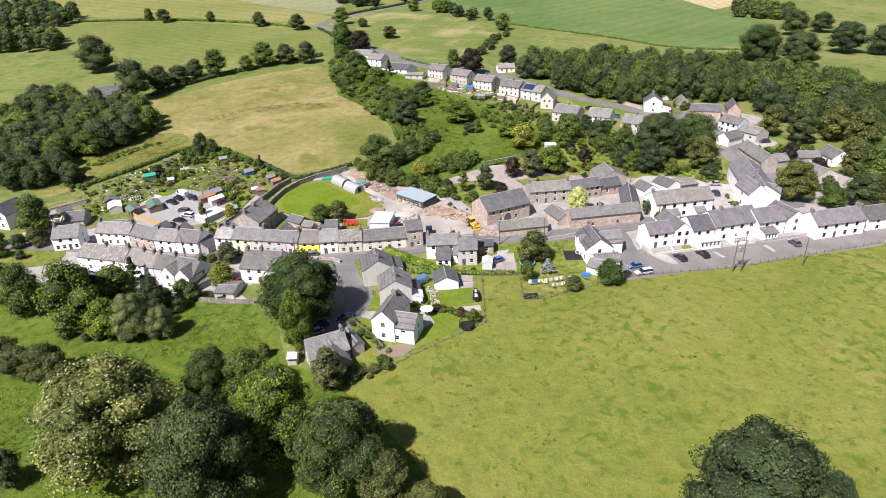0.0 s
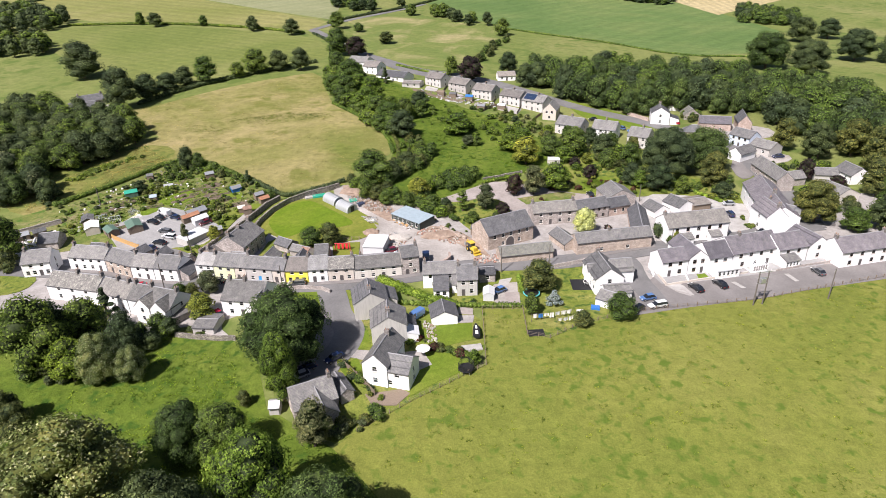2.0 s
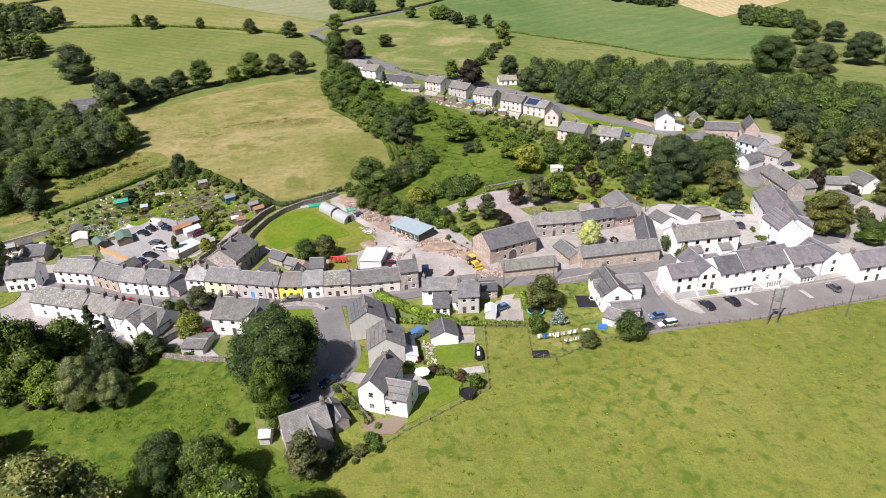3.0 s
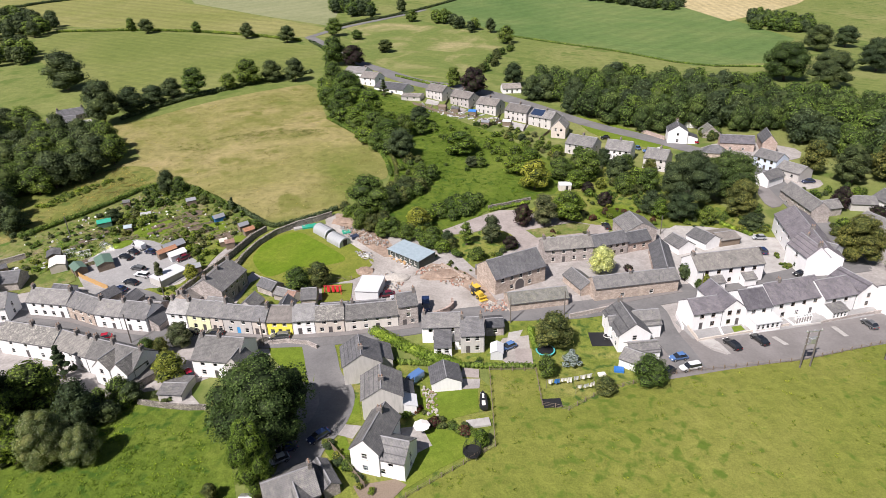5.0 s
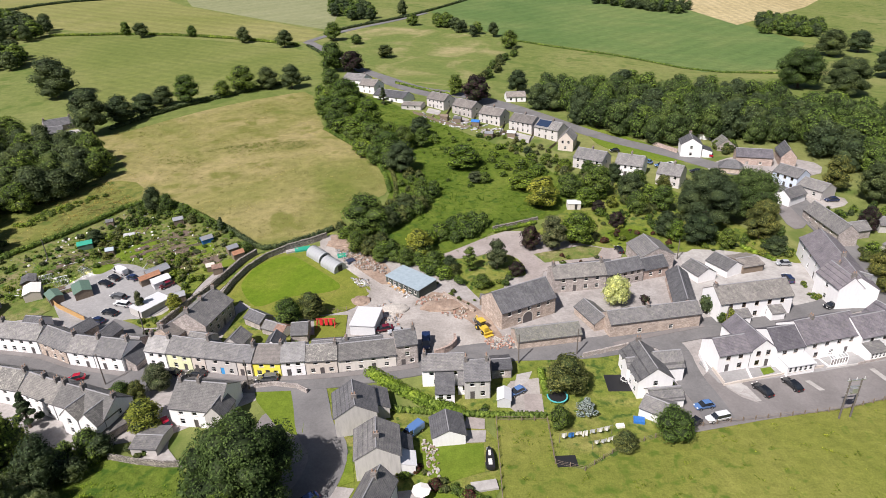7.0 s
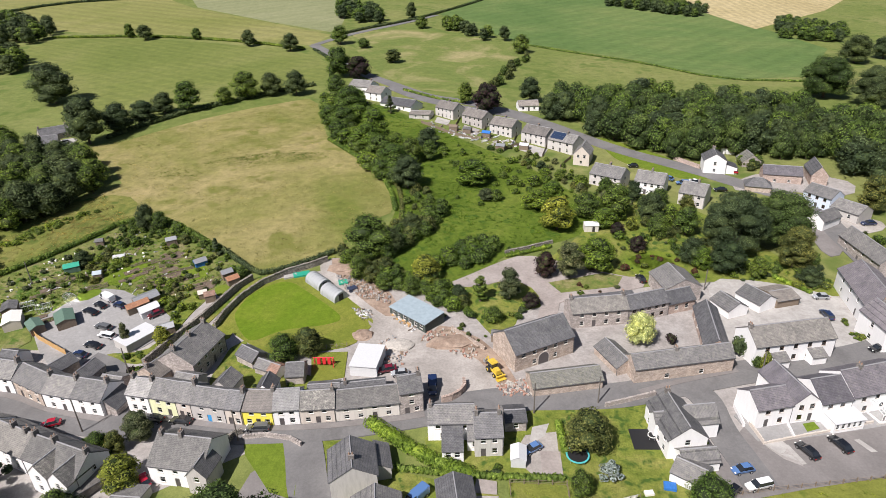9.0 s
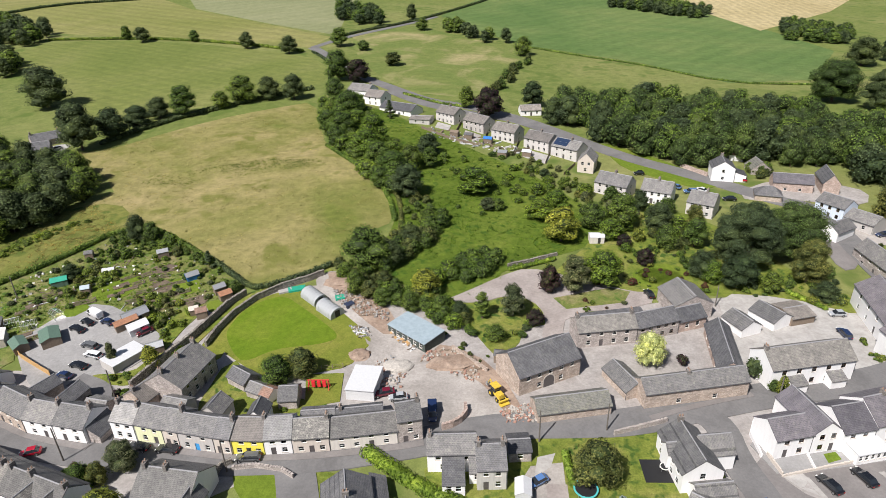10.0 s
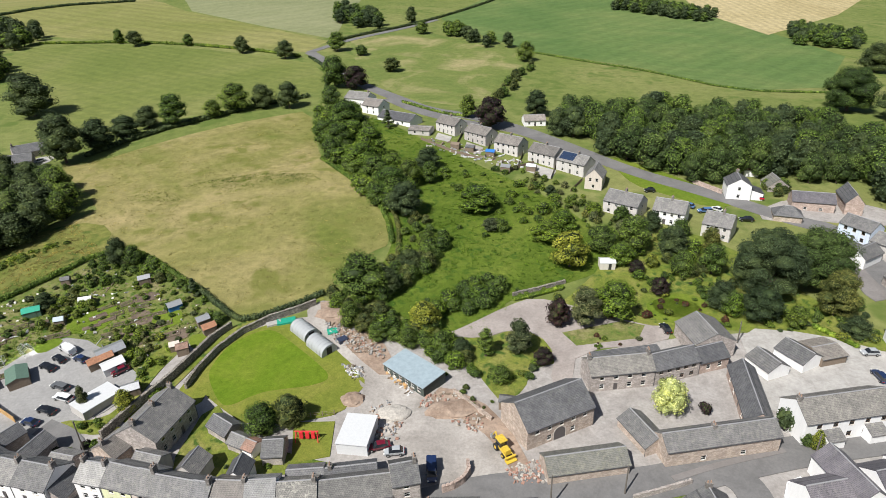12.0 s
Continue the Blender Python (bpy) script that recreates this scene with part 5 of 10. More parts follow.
def raised_bed(x, y, rot, w, d, soil, label, rng, crop=None):
    """A timber-edged bed with soil and rows of plants."""
    root = thing("raised_bed", slope(x, y, rot, 0.14), label, "garden bed", "allotment beds")
    for x0, y0, x1, y1 in ((-w / 2, -d / 2, w / 2, -d / 2 + 0.08), (-w / 2, d / 2 - 0.08, w / 2, d / 2), (-w / 2, -d / 2 + 0.08, -w / 2 + 0.08, d / 2 - 0.08), (w / 2 - 0.08, -d / 2 + 0.08, w / 2, d / 2 - 0.08)):
        bm = bmesh.new()
        box(bm, x0, y0, -0.2, x1, y1, 0.28)
        link("edging_board", bm, [WOOD], root)
    bm = bmesh.new()
    box(bm, -w / 2 + 0.08, -d / 2 + 0.08, -0.2, w / 2 - 0.08, d / 2 - 0.08, 0.2)
    link("soil", bm, [soil], root)
    if crop:
        bm = bmesh.new()
        for i in range(max(2, int(d / 0.5))):
            for j in range(max(2, int(w / 0.35))):
                p = Vector((-w / 2 + 0.25 + j * 0.35 + rng.uniform(-0.06, 0.06), -d / 2 + 0.3 + i * 0.5, 0.2))
                s = rng.uniform(0.1, 0.2)
                for q in range(3):
                    a = q * 2.1 + rng.random()
                    e = Vector((math.cos(a), math.sin(a), 0))
                    f = Vector((-e.y, e.x, 0))
                    bm.faces.new([bm.verts.new(v) for v in (p, p + e * s + f * s * 0.5 + Vector((0, 0, s)), p + e * s * 1.6 + Vector((0, 0, s * 0.9)), p + e * s - f * s * 0.5 + Vector((0, 0, s)))])
        crop_ob = link("crop", bm, [crop], root)
        crop_ob["kind"] = "stuff"
    return root


def rubble(flat, n, label, seed, low=0.12, high=0.6, mats=None, name="rubble", lift=0.2):
    """Broken stone, brick and timber strewn over an area."""
    loop, rng = pairs(flat), random.Random(seed)
    mats = mats or [RUBBLE, BRICKS, CONCRETE, WOOD, EARTH, METAL]
    bm = bmesh.new()
    xs, ys = [p[0] for p in loop], [p[1] for p in loop]
    made = 0
    while made < n:
        x, y = rng.uniform(min(xs), max(xs)), rng.uniform(min(ys), max(ys))
        if not inside(x, y, loop):
            continue
        made += 1
        k = rng.randrange(len(mats))
        a, b, c = (rng.uniform(low, high) for _ in range(3))
        if mats[k] in (WOOD, WHITE_SHEET):
            a, b, c = a * 3.2, b * 0.6, c * 0.5
        m = Matrix.Translation((x, y, lie(x, y) + lift + c * 0.25)) @ Euler((rng.uniform(-0.4, 0.4), rng.uniform(-0.4, 0.4), rng.uniform(0, 3.1))).to_matrix().to_4x4()
        v = box(bm, -a / 2, -b / 2, -c / 2, a / 2, b / 2, c / 2, k)
        for p in v:
            p.co = m @ (p.co * rng.uniform(0.8, 1.15))
    ob = link(name, bm, mats)
    return tagged(ob, label, "rubble", kind="stuff")


def scatter(flat, n, kinds, low, high, label, group, seed, name="shrub", wide=1.1):
    loop, rng = pairs(flat), random.Random(seed)
    xs, ys = [p[0] for p in loop], [p[1] for p in loop]
    made = 0
    while made < n:
        x, y = rng.uniform(min(xs), max(xs)), rng.uniform(min(ys), max(ys))
        if inside(x, y, loop):
            made += 1
            h = low + (high - low) * rng.random() ** 1.6
            plant(rng.choice(kinds), x, y, h, h * wide * rng.uniform(0.8, 1.4), label, "shrub", group, name)


def tufts(name, flat, n, material, low, high, label, seed, lift=0.1, flatness=0.5, drift=0.05):
    """Tussocks or weeds: loose fans of blades in drifts, too many to count."""
    loop, rng = pairs(flat), random.Random(seed)
    xs, ys = [p[0] for p in loop], [p[1] for p in loop]
    vs, fs, made = [], [], 0
    while made < n:
        x, y = rng.uniform(min(xs), max(xs)), rng.uniform(min(ys), max(ys))
        if not inside(x, y, loop) or noise.noise(Vector((x * drift, y * drift, seed))) < rng.uniform(-0.5, 0.45):
            continue
        made += 1
        big = rng.uniform(low, high)
        for _ in range(rng.randint(2, 5)):
            px, py = x + rng.gauss(0, big * 0.7), y + rng.gauss(0, big * 0.5)
            s = big * rng.uniform(0.35, 0.7)
            z = lie(px, py) + lift
            for k in range(4):
                a = k * 1.57 + rng.uniform(-0.6, 0.6)
                e, f = Vector((math.cos(a), math.sin(a), 0)), Vector((-math.sin(a), math.cos(a), 0))
                p = Vector((px, py, z))
                i = len(vs)
                h = s * flatness * rng.uniform(0.6, 1.5)
                vs += [tuple(p - f * s * 0.2), tuple(p + f * s * 0.2), tuple(p + e * s * 0.9 + Vector((0, 0, h)))]
                fs.append((i, i + 1, i + 2))
    me = bpy.data.meshes.new(name)
    me.from_pydata(vs, [], fs)
    me.materials.append(material)
    return tagged(new(name, me), label, "grass", kind="stuff")


def conservatory(root, lx, w, d, h):
    """A glazed lean-to with white bars, in the house's own space, against its front."""
    base = pose(lx, -d, 0)
    bm = bmesh.new()
    box(bm, -0.05, -0.05, h - 0.06, w + 0.05, 0.06, h + 0.06)
    cons = link("conservatory", bm, [FRAME_W], root, base)
    bars = [((0, d, h + 1.0), (w, d, h + 1.0)), ((0, 0, 0.55), (w, 0, 0.55)), ((0, d / 2, h + 0.5), (w, d / 2, h + 0.5))]
    for i in range(7):
        bars += [((w * i / 6, 0, 0.5), (w * i / 6, 0, h)), ((w * i / 6, 0, h), (w * i / 6, d, h + 1.0))]
    for a, b in bars:
        bm = bmesh.new()
        tube(bm, a, b, 0.05, 0.05, 4)
        link("glazing_bar", bm, [FRAME_W], cons)
    for c, q in ((((0, 0.03, 0.55), (w, 0.03, 0.55), (w, 0.03, h), (0, 0.03, h)), (0, 0.02, 0)), (((0, 0.02, h - 0.04), (w, 0.02, h - 0.04), (w, d, h + 0.94), (0, d, h + 0.94)), (0, 0, 0.02))):
        bm = bmesh.new()
        lo, hi = [bm.verts.new(v) for v in c], [bm.verts.new(Vector(v) + Vector(q)) for v in c]
        bm.faces.new(lo[::-1])
        bm.faces.new(hi)
        for i in range(4):
            bm.faces.new((lo[i], lo[(i + 1) % 4], hi[(i + 1) % 4], hi[i]))
        link("pane", bm, [POLY], cons).visible_shadow = False
    bm = bmesh.new()
    box(bm, -0.05, -0.05, -0.8, w + 0.05, 0.1, 0.5)
    box(bm, -0.05, 0.1, -0.8, 0.1, d, 0.5)
    box(bm, w - 0.1, 0.1, -0.8, w + 0.05, d, 0.5)
    link("low_wall", bm, [WHITE], root, base)
    return root


def solar_panels(root, w, d, eave, rise, x0, n):
    k = rise / (d / 2)
    for i in range(n):
        for j in range(2):
            bm = bmesh.new()
            y0, y1 = 0.6 + j * 1.5, 0.6 + j * 1.5 + 1.42
            c = [(x0 + i * 1.05, y0), (x0 + i * 1.05 + 1.0, y0), (x0 + i * 1.05 + 1.0, y1), (x0 + i * 1.05, y1)]
            lo = [bm.verts.new((x, y, eave + 0.12 + k * y)) for x, y in c]
            hi = [bm.verts.new((x, y, eave + 0.19 + k * y)) for x, y in c]
            bm.faces.new(hi)
            for a in range(4):
                bm.faces.new((lo[a], lo[(a + 1) % 4], hi[(a + 1) % 4], hi[a]))
            link("solar_panel", bm, [SOLAR], root)


SOLAR = plain_mat("solar_cell", (0.03, 0.05, 0.1), 0.15, 0.2, 0.8, 0.2)


def parasol(x, y, r, h, label, material=None):
    root = thing("parasol", slope(x, y, 0, 0.15), label, "parasol")
    bm = bmesh.new()
    tube(bm, (0, 0, -0.1), (0, 0, h), 0.03, 0.03, 6)
    link("pole", bm, [METAL], root)
    bm = bmesh.new()
    top = bm.verts.new((0, 0, h + 0.1))
    lo = bm.verts.new((0, 0, h - 0.05))
    n = 8
    ring = [bm.verts.new((math.cos(2 * math.pi * i / n) * r, math.sin(2 * math.pi * i / n) * r, h - 0.5)) for i in range(n)]
    for i in range(n):
        bm.faces.new((top, ring[i], ring[(i + 1) % n]))
        bm.faces.new((lo, ring[(i + 1) % n], ring[i]))
    link("canopy", bm, [material or CANVAS], root)
    return root


def mound(x, y, w, d, h, material, label, seed, name="spoil_mound"):
    rng = random.Random(seed)
    bm = bmesh.new()
    bmesh.ops.create_icosphere(bm, subdivisions=3, radius=1.0)
    for v in bm.verts:
        k = 1 + 0.25 * noise.noise(v.co * 2.2 + Vector((seed, 0, 0)))
        v.co = Vector((v.co.x * w / 2 * k, v.co.y * d / 2 * k, max(v.co.z, -0.25) * h * k))
    ob = link(name, bm, [material], None, slope(x, y, 0, 0.1))
    return tagged(ob, label, "heap")


def garden_swing(x, y, rot, label):
    """A red tubular swing frame with slings."""
    root = thing("swing_frame", slope(x, y, rot, 0.2), label, "swing")
    for s in (-1, 1):
        for e in (-1, 1):
            bm = bmesh.new()
            tube(bm, (s * 2.2, e * 0.8, -0.1), (s * 2.0, 0, 2.1), 0.09, 0.09, 6)
            link("leg", bm, [RED_METAL], root)
    bm = bmesh.new()
    tube(bm, (-2.3, 0, 2.1), (2.3, 0, 2.1), 0.12, 0.12, 6)
    link("top_bar", bm, [RED_METAL], root)
    for k in (-1.1, 0.1, 1.2):
        bm = bmesh.new()
        box(bm, k - 0.35, -0.25, 0.5, k + 0.35, 0.25, 1.9)
        link("seat_sling", bm, [RED_METAL], root)
    return root


TUSSOCK = leaf_mat("tussock_blade", (0.11, 0.16, 0.02), (0.17, 0.21, 0.032), trans=0.4)
WEED = leaf_mat("weed_blade", (0.09, 0.165, 0.016), (0.15, 0.225, 0.028), trans=0.4)
HAYTUFT = leaf_mat("dry_blade", (0.22, 0.21, 0.065), (0.32, 0.275, 0.115), trans=0.45)



def cart_arch(root, lx, w, h):
    """An arched cart entrance with dark boarded doors and a stone surround, on the front of a barn."""
    for k, (q, y, m, name) in enumerate(((1.18, -0.03, SURROUND, "arch_surround"), (1.0, -0.05, DOOR, "arch_door"))):
        bm = bmesh.new()
        pts = [(-w / 2 * q, 0), (w / 2 * q, 0)] + [(w / 2 * q * math.cos(math.pi * i / 10), h - w / 2 + w / 2 * q * math.sin(math.pi * i / 10)) for i in range(11)]
        lo, hi = [bm.verts.new((lx + x, y, z)) for x, z in pts], [bm.verts.new((lx + x, 0.05, z)) for x, z in pts]
        bm.faces.new(lo)
        for i in range(len(pts)):
            j = (i + 1) % len(pts)
            bm.faces.new((lo[j], lo[i], hi[i], hi[j]))
        link(name, bm, [m], root)



# fields, largest first
laid("hay_field", [-26.2, 385.3, -19.8, 339.4, -16.1, 317.2, -6.8, 300.2, 2.7, 284.6, 8.8, 262, 9.7, 243.2, 4, 239.4, -3.8, 231.5, -7.3, 220.8, -9.8, 217.3, -20.8, 212.3, -28.9, 208.7, -35, 216.5, -44.6, 226.9, -60.2, 244.1, -69.5, 250.8, -76.8, 249.6, -89.2, 231.8, -100, 220.7, -106.3, 213.4, -115.9, 207.8, -136.7, 247, -122.9, 248.2, -109.2, 259.9, -94, 272.9, -89.3, 284.8, -124.1, 326.7, -109.2, 326.3, -85.3, 351.7, -60.9, 369.7, -41.5, 379], HAY, 1, "dry tan hay field with a faint green sweep", "field", soft=1)
laid("rough_field", [-76.8, 249.6, -89.2, 231.8, -100, 220.7, -106.3, 213.4, -115.9, 207.8, -134.6, 230.7, -122.9, 248.2, -109.2, 259.9, -94, 272.9, -79.5, 267.2], ROUGH, 1.6, "rough yellow-green grass beside the wood", "field", soft=1)
laid("silage_field", [-243.4, 591.8, -138.9, 562.4, -37.9, 495.5, -25.4, 465.9, -21.3, 433.3, -30.4, 415.1, -64.3, 391.5, -92.2, 381.2, -123.6, 354.3, -156.9, 407.6, -209, 472.4, -250.9, 533.2], SILAGE, 1, "yellow-green mown field with faint stripes", "field", soft=1)
laid("barley_field", [-435.5, 730.2, -297.1, 643.5, -201.1, 596.4, -89.4, 550.8, -39.8, 522, -26.9, 557.9, -81.5, 624.2, -174.5, 733.1, -382.9, 1083.8, -814.6, 1453.8], BARLEY, 1, "pale yellow-green field with tramlines", "field")
laid("pale_crop", [-168.5, 731.5, -81.9, 627.3, -22.6, 564.4, -18.2, 656.4, 3.9, 845.8, -288, 1095.8], PALE_CROP, 1.5, "grey-green crop with tractor tracks", "field")
laid("worn_field", [-11.6, 580.2, 32.5, 616.9, 73.5, 545.4, 106.9, 508.5, 106.5, 478.1, 74.2, 421, 60.3, 378.3, 20.6, 398.8, 5, 444.3, -8.3, 499.5], SCRUFF, 1, "worn pasture with bare paler patches", "field", soft=1)
laid("crop_field", [65.9, 646.4, 152.7, 824.9, 325.5, 870.2, 312.2, 674.9, 328.5, 547.6, 329.5, 481, 259.2, 400.3, 206.4, 398.4, 177.9, 453.6, 127, 502.7, 114.2, 512.3, 91, 569.5], CROP, 1, "large green crop field beneath the skyline", "field")
laid("tan_field", [318.1, 674.6, 319.9, 559, 445.5, 651.7, 586, 792.3, 377.3, 865.4], STRAW, 1.5, "pale cut field on the hill", "field")
laid("scrub_field", [-20.3, 349, 4, 376.6, 27.8, 331.4, 60.7, 278.1, 72.1, 251.1, 76.4, 224.8, 58, 214.9, 40.7, 211.7, 31.1, 197, 16.3, 199.3, 6.8, 211.5, 1.8, 222.1, 9.9, 238.4, 10.9, 261.6, 0.4, 291.8, -12.1, 312.5], LUSH, 1.3, "bright green overgrown field", "field", soft=1)

# near fields
laid("pasture", [25.1, 130.1, 34.8, 128.4, 33.2, 117.5, 37.8, 115.3, 45.8, 119.4, 60, 122.5, 68.3, 122.7, 90.4, 122.7, 112.8, 125.8, 137.8, 128.8, 182.5, 133.4, 97.2, 6.1, 23.9, 15.5, 8.4, 61.7, 2.1, 74, -5.7, 86.2, -8.8, 90.5, -4.5, 93.9, 5.7, 100, 22.3, 108.4], PASTURE, 1.6, "sunlit yellow-green pasture dotted with darker tussocks", "field")
laid("near_meadow", [-194.9, 177.9, -120.5, 157.1, -90.5, 142.9, -71.7, 133.5, -60.2, 131.5, -49.5, 132.7, -32.6, 127.2, -26.1, 119.8, -21.6, 101.9, -18.5, 99.6, -8.8, 90.5, -5.7, 86.2, 2.1, 74, 8.4, 61.7, 23.9, 15.5, -93.6, 31.1], LUSH, 0.8, "lush green meadow behind the houses", "field")

# allotments and gardens
laid("allotment_ground", [-106.6, 214.1, -100, 220.7, -89.2, 231.8, -76.8, 249.6, -69.5, 250.8, -60.2, 244.1, -44.6, 226.9, -34.9, 215.7, -38.2, 205, -45.4, 190, -54.3, 198.5, -67.9, 208.2, -76.3, 204.9, -83, 194.6, -79.3, 185.2, -92.4, 183.4, -109.9, 179, -120.7, 205.6], PLOT, 2, "allotment ground of beds, paths and weeds", "ground", soft=1)
laid("garden_lawn", [-11.6, 146.5, 3.6, 139.4, 9.9, 132.5, 25.1, 130.1, 22.3, 108.4, 5.7, 100, -4.5, 93.9, -9, 90.7, -15, 99, -12.3, 122.2], GARDEN, 1.3, "garden lawn between rendered houses", "lawn", soft=1)
laid("garden_east", [36, 147.9, 57.4, 149.3, 63.5, 124.1, 56.8, 121.9, 34.8, 114.4, 33.4, 120.2, 34.6, 128.7, 26.1, 130.5, 12, 135.4, 11.6, 144.1, 26.3, 143.8], GARDEN, 2, "long sunlit garden lawn", "lawn", soft=1)
laid("gardens_north", [34.4, 196.5, 55.9, 207.3, 88.7, 248.3, 110.3, 228.6, 118.2, 189.9, 128.4, 181.3, 118.1, 176.2, 92.2, 190.6, 74.8, 190, 66.2, 194.8, 49.8, 184.4, 39.8, 182.9, 32.6, 178.1, 24.5, 185.4], GARDEN, 1.7, "garden grass among shrubs", "lawn", soft=1)
laid("village_ground", [-121.7, 187.7, -79.3, 185.2, -57.4, 177.9, -37.1, 208.1, -0.1, 209, 32.2, 184.2, 92.2, 190.6, 128.4, 181.3, 153.2, 184.2, 200.5, 157.6, 157.6, 123.5, 93.1, 124.6, 62.3, 121.8, 64, 146, 37.2, 147.7, -10, 147.4, -46.7, 131.3, -95.2, 146], PAVING, 0.6, "worn paving and yards between the houses", "ground", soft=1)
laid("green", [-34.2, 188.2, -33.6, 196, -29.2, 202.4, -21.8, 207, -14.4, 208.2, -9.2, 201.8, -4.1, 194, 0.4, 187.4, 2.8, 182.2, 0, 178.6, -2.4, 173.6, -10.2, 172.4, -14, 172.2, -18, 172.8, -22, 173.6, -26.8, 178.3, -32.4, 184.2], MARGIN, 2.5, "lawn with yellower margin inside a curved stone wall", "lawn", soft=1)
laid("mown_oval", [-32.7, 189.8, -32.1, 194.2, -29.7, 200.0, -25.2, 203.5, -20.3, 204.9, -15.0, 198.5, -8.8, 190.9, -4.8, 185.0, -9.3, 183.0, -15.0, 182.9, -20.6, 182.4, -26.1, 178.7, -28.9, 181.6], OVAL_LAWN, 3.1, "oval of bright mown lawn", "lawn", soft=2)
laid("pen_lawn", [-11.8, 172.2, -3.6, 171.4, -4.0, 161.9, -10.9, 161.0], MARGIN, 3, "small fenced pen on a lawn", "lawn")
laid("cottage_gardens", [-34.1, 160.5, -30, 183, -22.6, 170.6, -11, 163.1, -0.3, 158.8, -10.7, 158.2, -26.3, 160], GARDEN, 2.2, "small gardens behind the terrace", "lawn", soft=1)
laid("street_end_garden", [-120.8, 177.6, -107.9, 179.4, -100.2, 176.1, -91.9, 167.8, -92.1, 160.3, -97.4, 158.2, -110.3, 159], GARDEN, 2.4, "rough garden grass at the street's end", "lawn", soft=1)

laid("bank_garden", [19.8, 190.8, 25.6, 186.8, 28.3, 178, 30.3, 172.5, 35.8, 175.5, 38.9, 182.8, 41.5, 194, 34.2, 193.2, 25.8, 196, 21.7, 198.4], GARDEN, 1.9, "weedy garden bank above the yard", "lawn", soft=1)

# hard ground
laid("car_park", [-80.1, 189, -83, 194.6, -76.3, 204.9, -68.2, 209.2, -54.3, 198.5, -45.2, 189.1, -54.2, 179.1, -60.6, 177.3, -52.1, 170.5, -47, 165.7, -53.1, 164.6, -66.1, 172, -74.8, 180.8], GREY_GRAVEL, 2.6, "grey gravel car park behind the terrace", "car park", soft=1)
laid("yard", [-13.8, 209.4, -9, 217.9, -0.2, 205.4, 9.1, 187.8, 22.9, 173.7, 28.9, 165.5, 32.8, 151, 31.1, 143.1, 11.8, 146, 12.1, 157.9, 6.5, 165.3, 1.1, 170.4, 2, 183.1, -3.4, 189.8, -6.8, 199.7], GRAVEL, 2.3, "gravel and rubble yard of a building site", "yard", soft=1)
laid("yard_earth", [-9.8, 217.3, -0.2, 207.2, 9.2, 190.8, 7.2, 182.3, -0.3, 192.3, -8.6, 206.8], EARTH, 2.8, "churned reddish earth at the yard's edge", "ground", soft=1)
laid("yard_earth", [19.2, 180.3, 29.6, 169.6, 32.8, 151, 29, 151.6, 26.8, 161.8, 21, 169.7, 15, 175.1], EARTH, 2.8, "churned reddish earth and rubble beside the yard", "ground", soft=1)
laid("courtyard", [30.7, 153.6, 34.4, 171.7, 48.2, 178.5, 54.7, 174.3, 74.5, 177.2, 83.4, 175.6, 84.7, 162.8, 78.8, 152.9, 54.8, 149.7, 47.9, 148.6], PAVING, 2.4, "worn grey paving in a courtyard", "yard", soft=1)
laid("red_drive", [20.5, 196.6, 27.5, 200.2, 37.8, 206.4, 45.7, 209.7, 55.2, 204.4, 69.5, 194.2, 76, 193.2, 72, 187.2, 50.6, 187.4, 45.9, 175.8, 41.5, 177.1, 45.4, 186.5, 43.6, 194.2, 37, 197, 30, 194.4], PINKISH, 2.8, "reddish gravel drive and turning place", "drive", soft=1)
laid("farm_garden_lawn", [74.4, 203.6, 79, 205, 83, 206.8, 88.9, 203.6, 87.4, 197, 80.5, 195.8, 74.8, 197.4], LAWN, 2.9, "mown garden lawn behind the farm", "lawn", soft=2)
laid("gravel_court", [90.6, 190.8, 107.4, 186.5, 119.1, 177.7, 121.9, 172.1, 114, 154.8, 102.3, 152.8, 78.2, 153, 86.4, 175.1], CONCRETE, 2.4, "pale concrete court between white buildings", "yard", soft=1)
laid("parking_row", [58.5, 120.8, 61.6, 129.6, 71.4, 137.1, 75.9, 133.7, 92.2, 133.6, 113, 135.7, 145.8, 136.8, 135.5, 127.1, 103.9, 124.6, 91.9, 123, 73.9, 122.1], TARMAC, 2.6, "brown-grey tarmac parking strip before the white terrace", "car park")
laid("terrace_path", [71, 140, 72, 133.4, 75.4, 132.9, 92.2, 133.6, 117.2, 135.6, 119.8, 138.7, 76.4, 144.2], GREY_GRAVEL, 2.9, "paved forecourts of the white terrace", "pavement")
road("side_road", [-11.9, 148.1, -10.2, 140.3, -9.1, 132.2, -5.7, 127, -7.3, 118.8, -11.6, 113.2, -12.7, 107], 7, ASPHALT, 3, "tarmac side road down between the houses", "road")
laid("tree_drive", [-18.7, 140, -11.2, 138.8, -4.8, 131.5, -4.5, 122.4, -7.9, 112.7, -20, 114.5, -21.8, 131.1], TARMAC, 2.4, "shaded drive beneath a large tree", "drive", soft=1)
laid("house_yard", [-46.8, 156.5, -39, 154.9, -34.2, 139.5, -37.2, 133.9, -32.3, 127.2, -42.1, 129.7, -44, 141.3], PAVING, 2.6, "paved yard beside the house", "yard", soft=1)
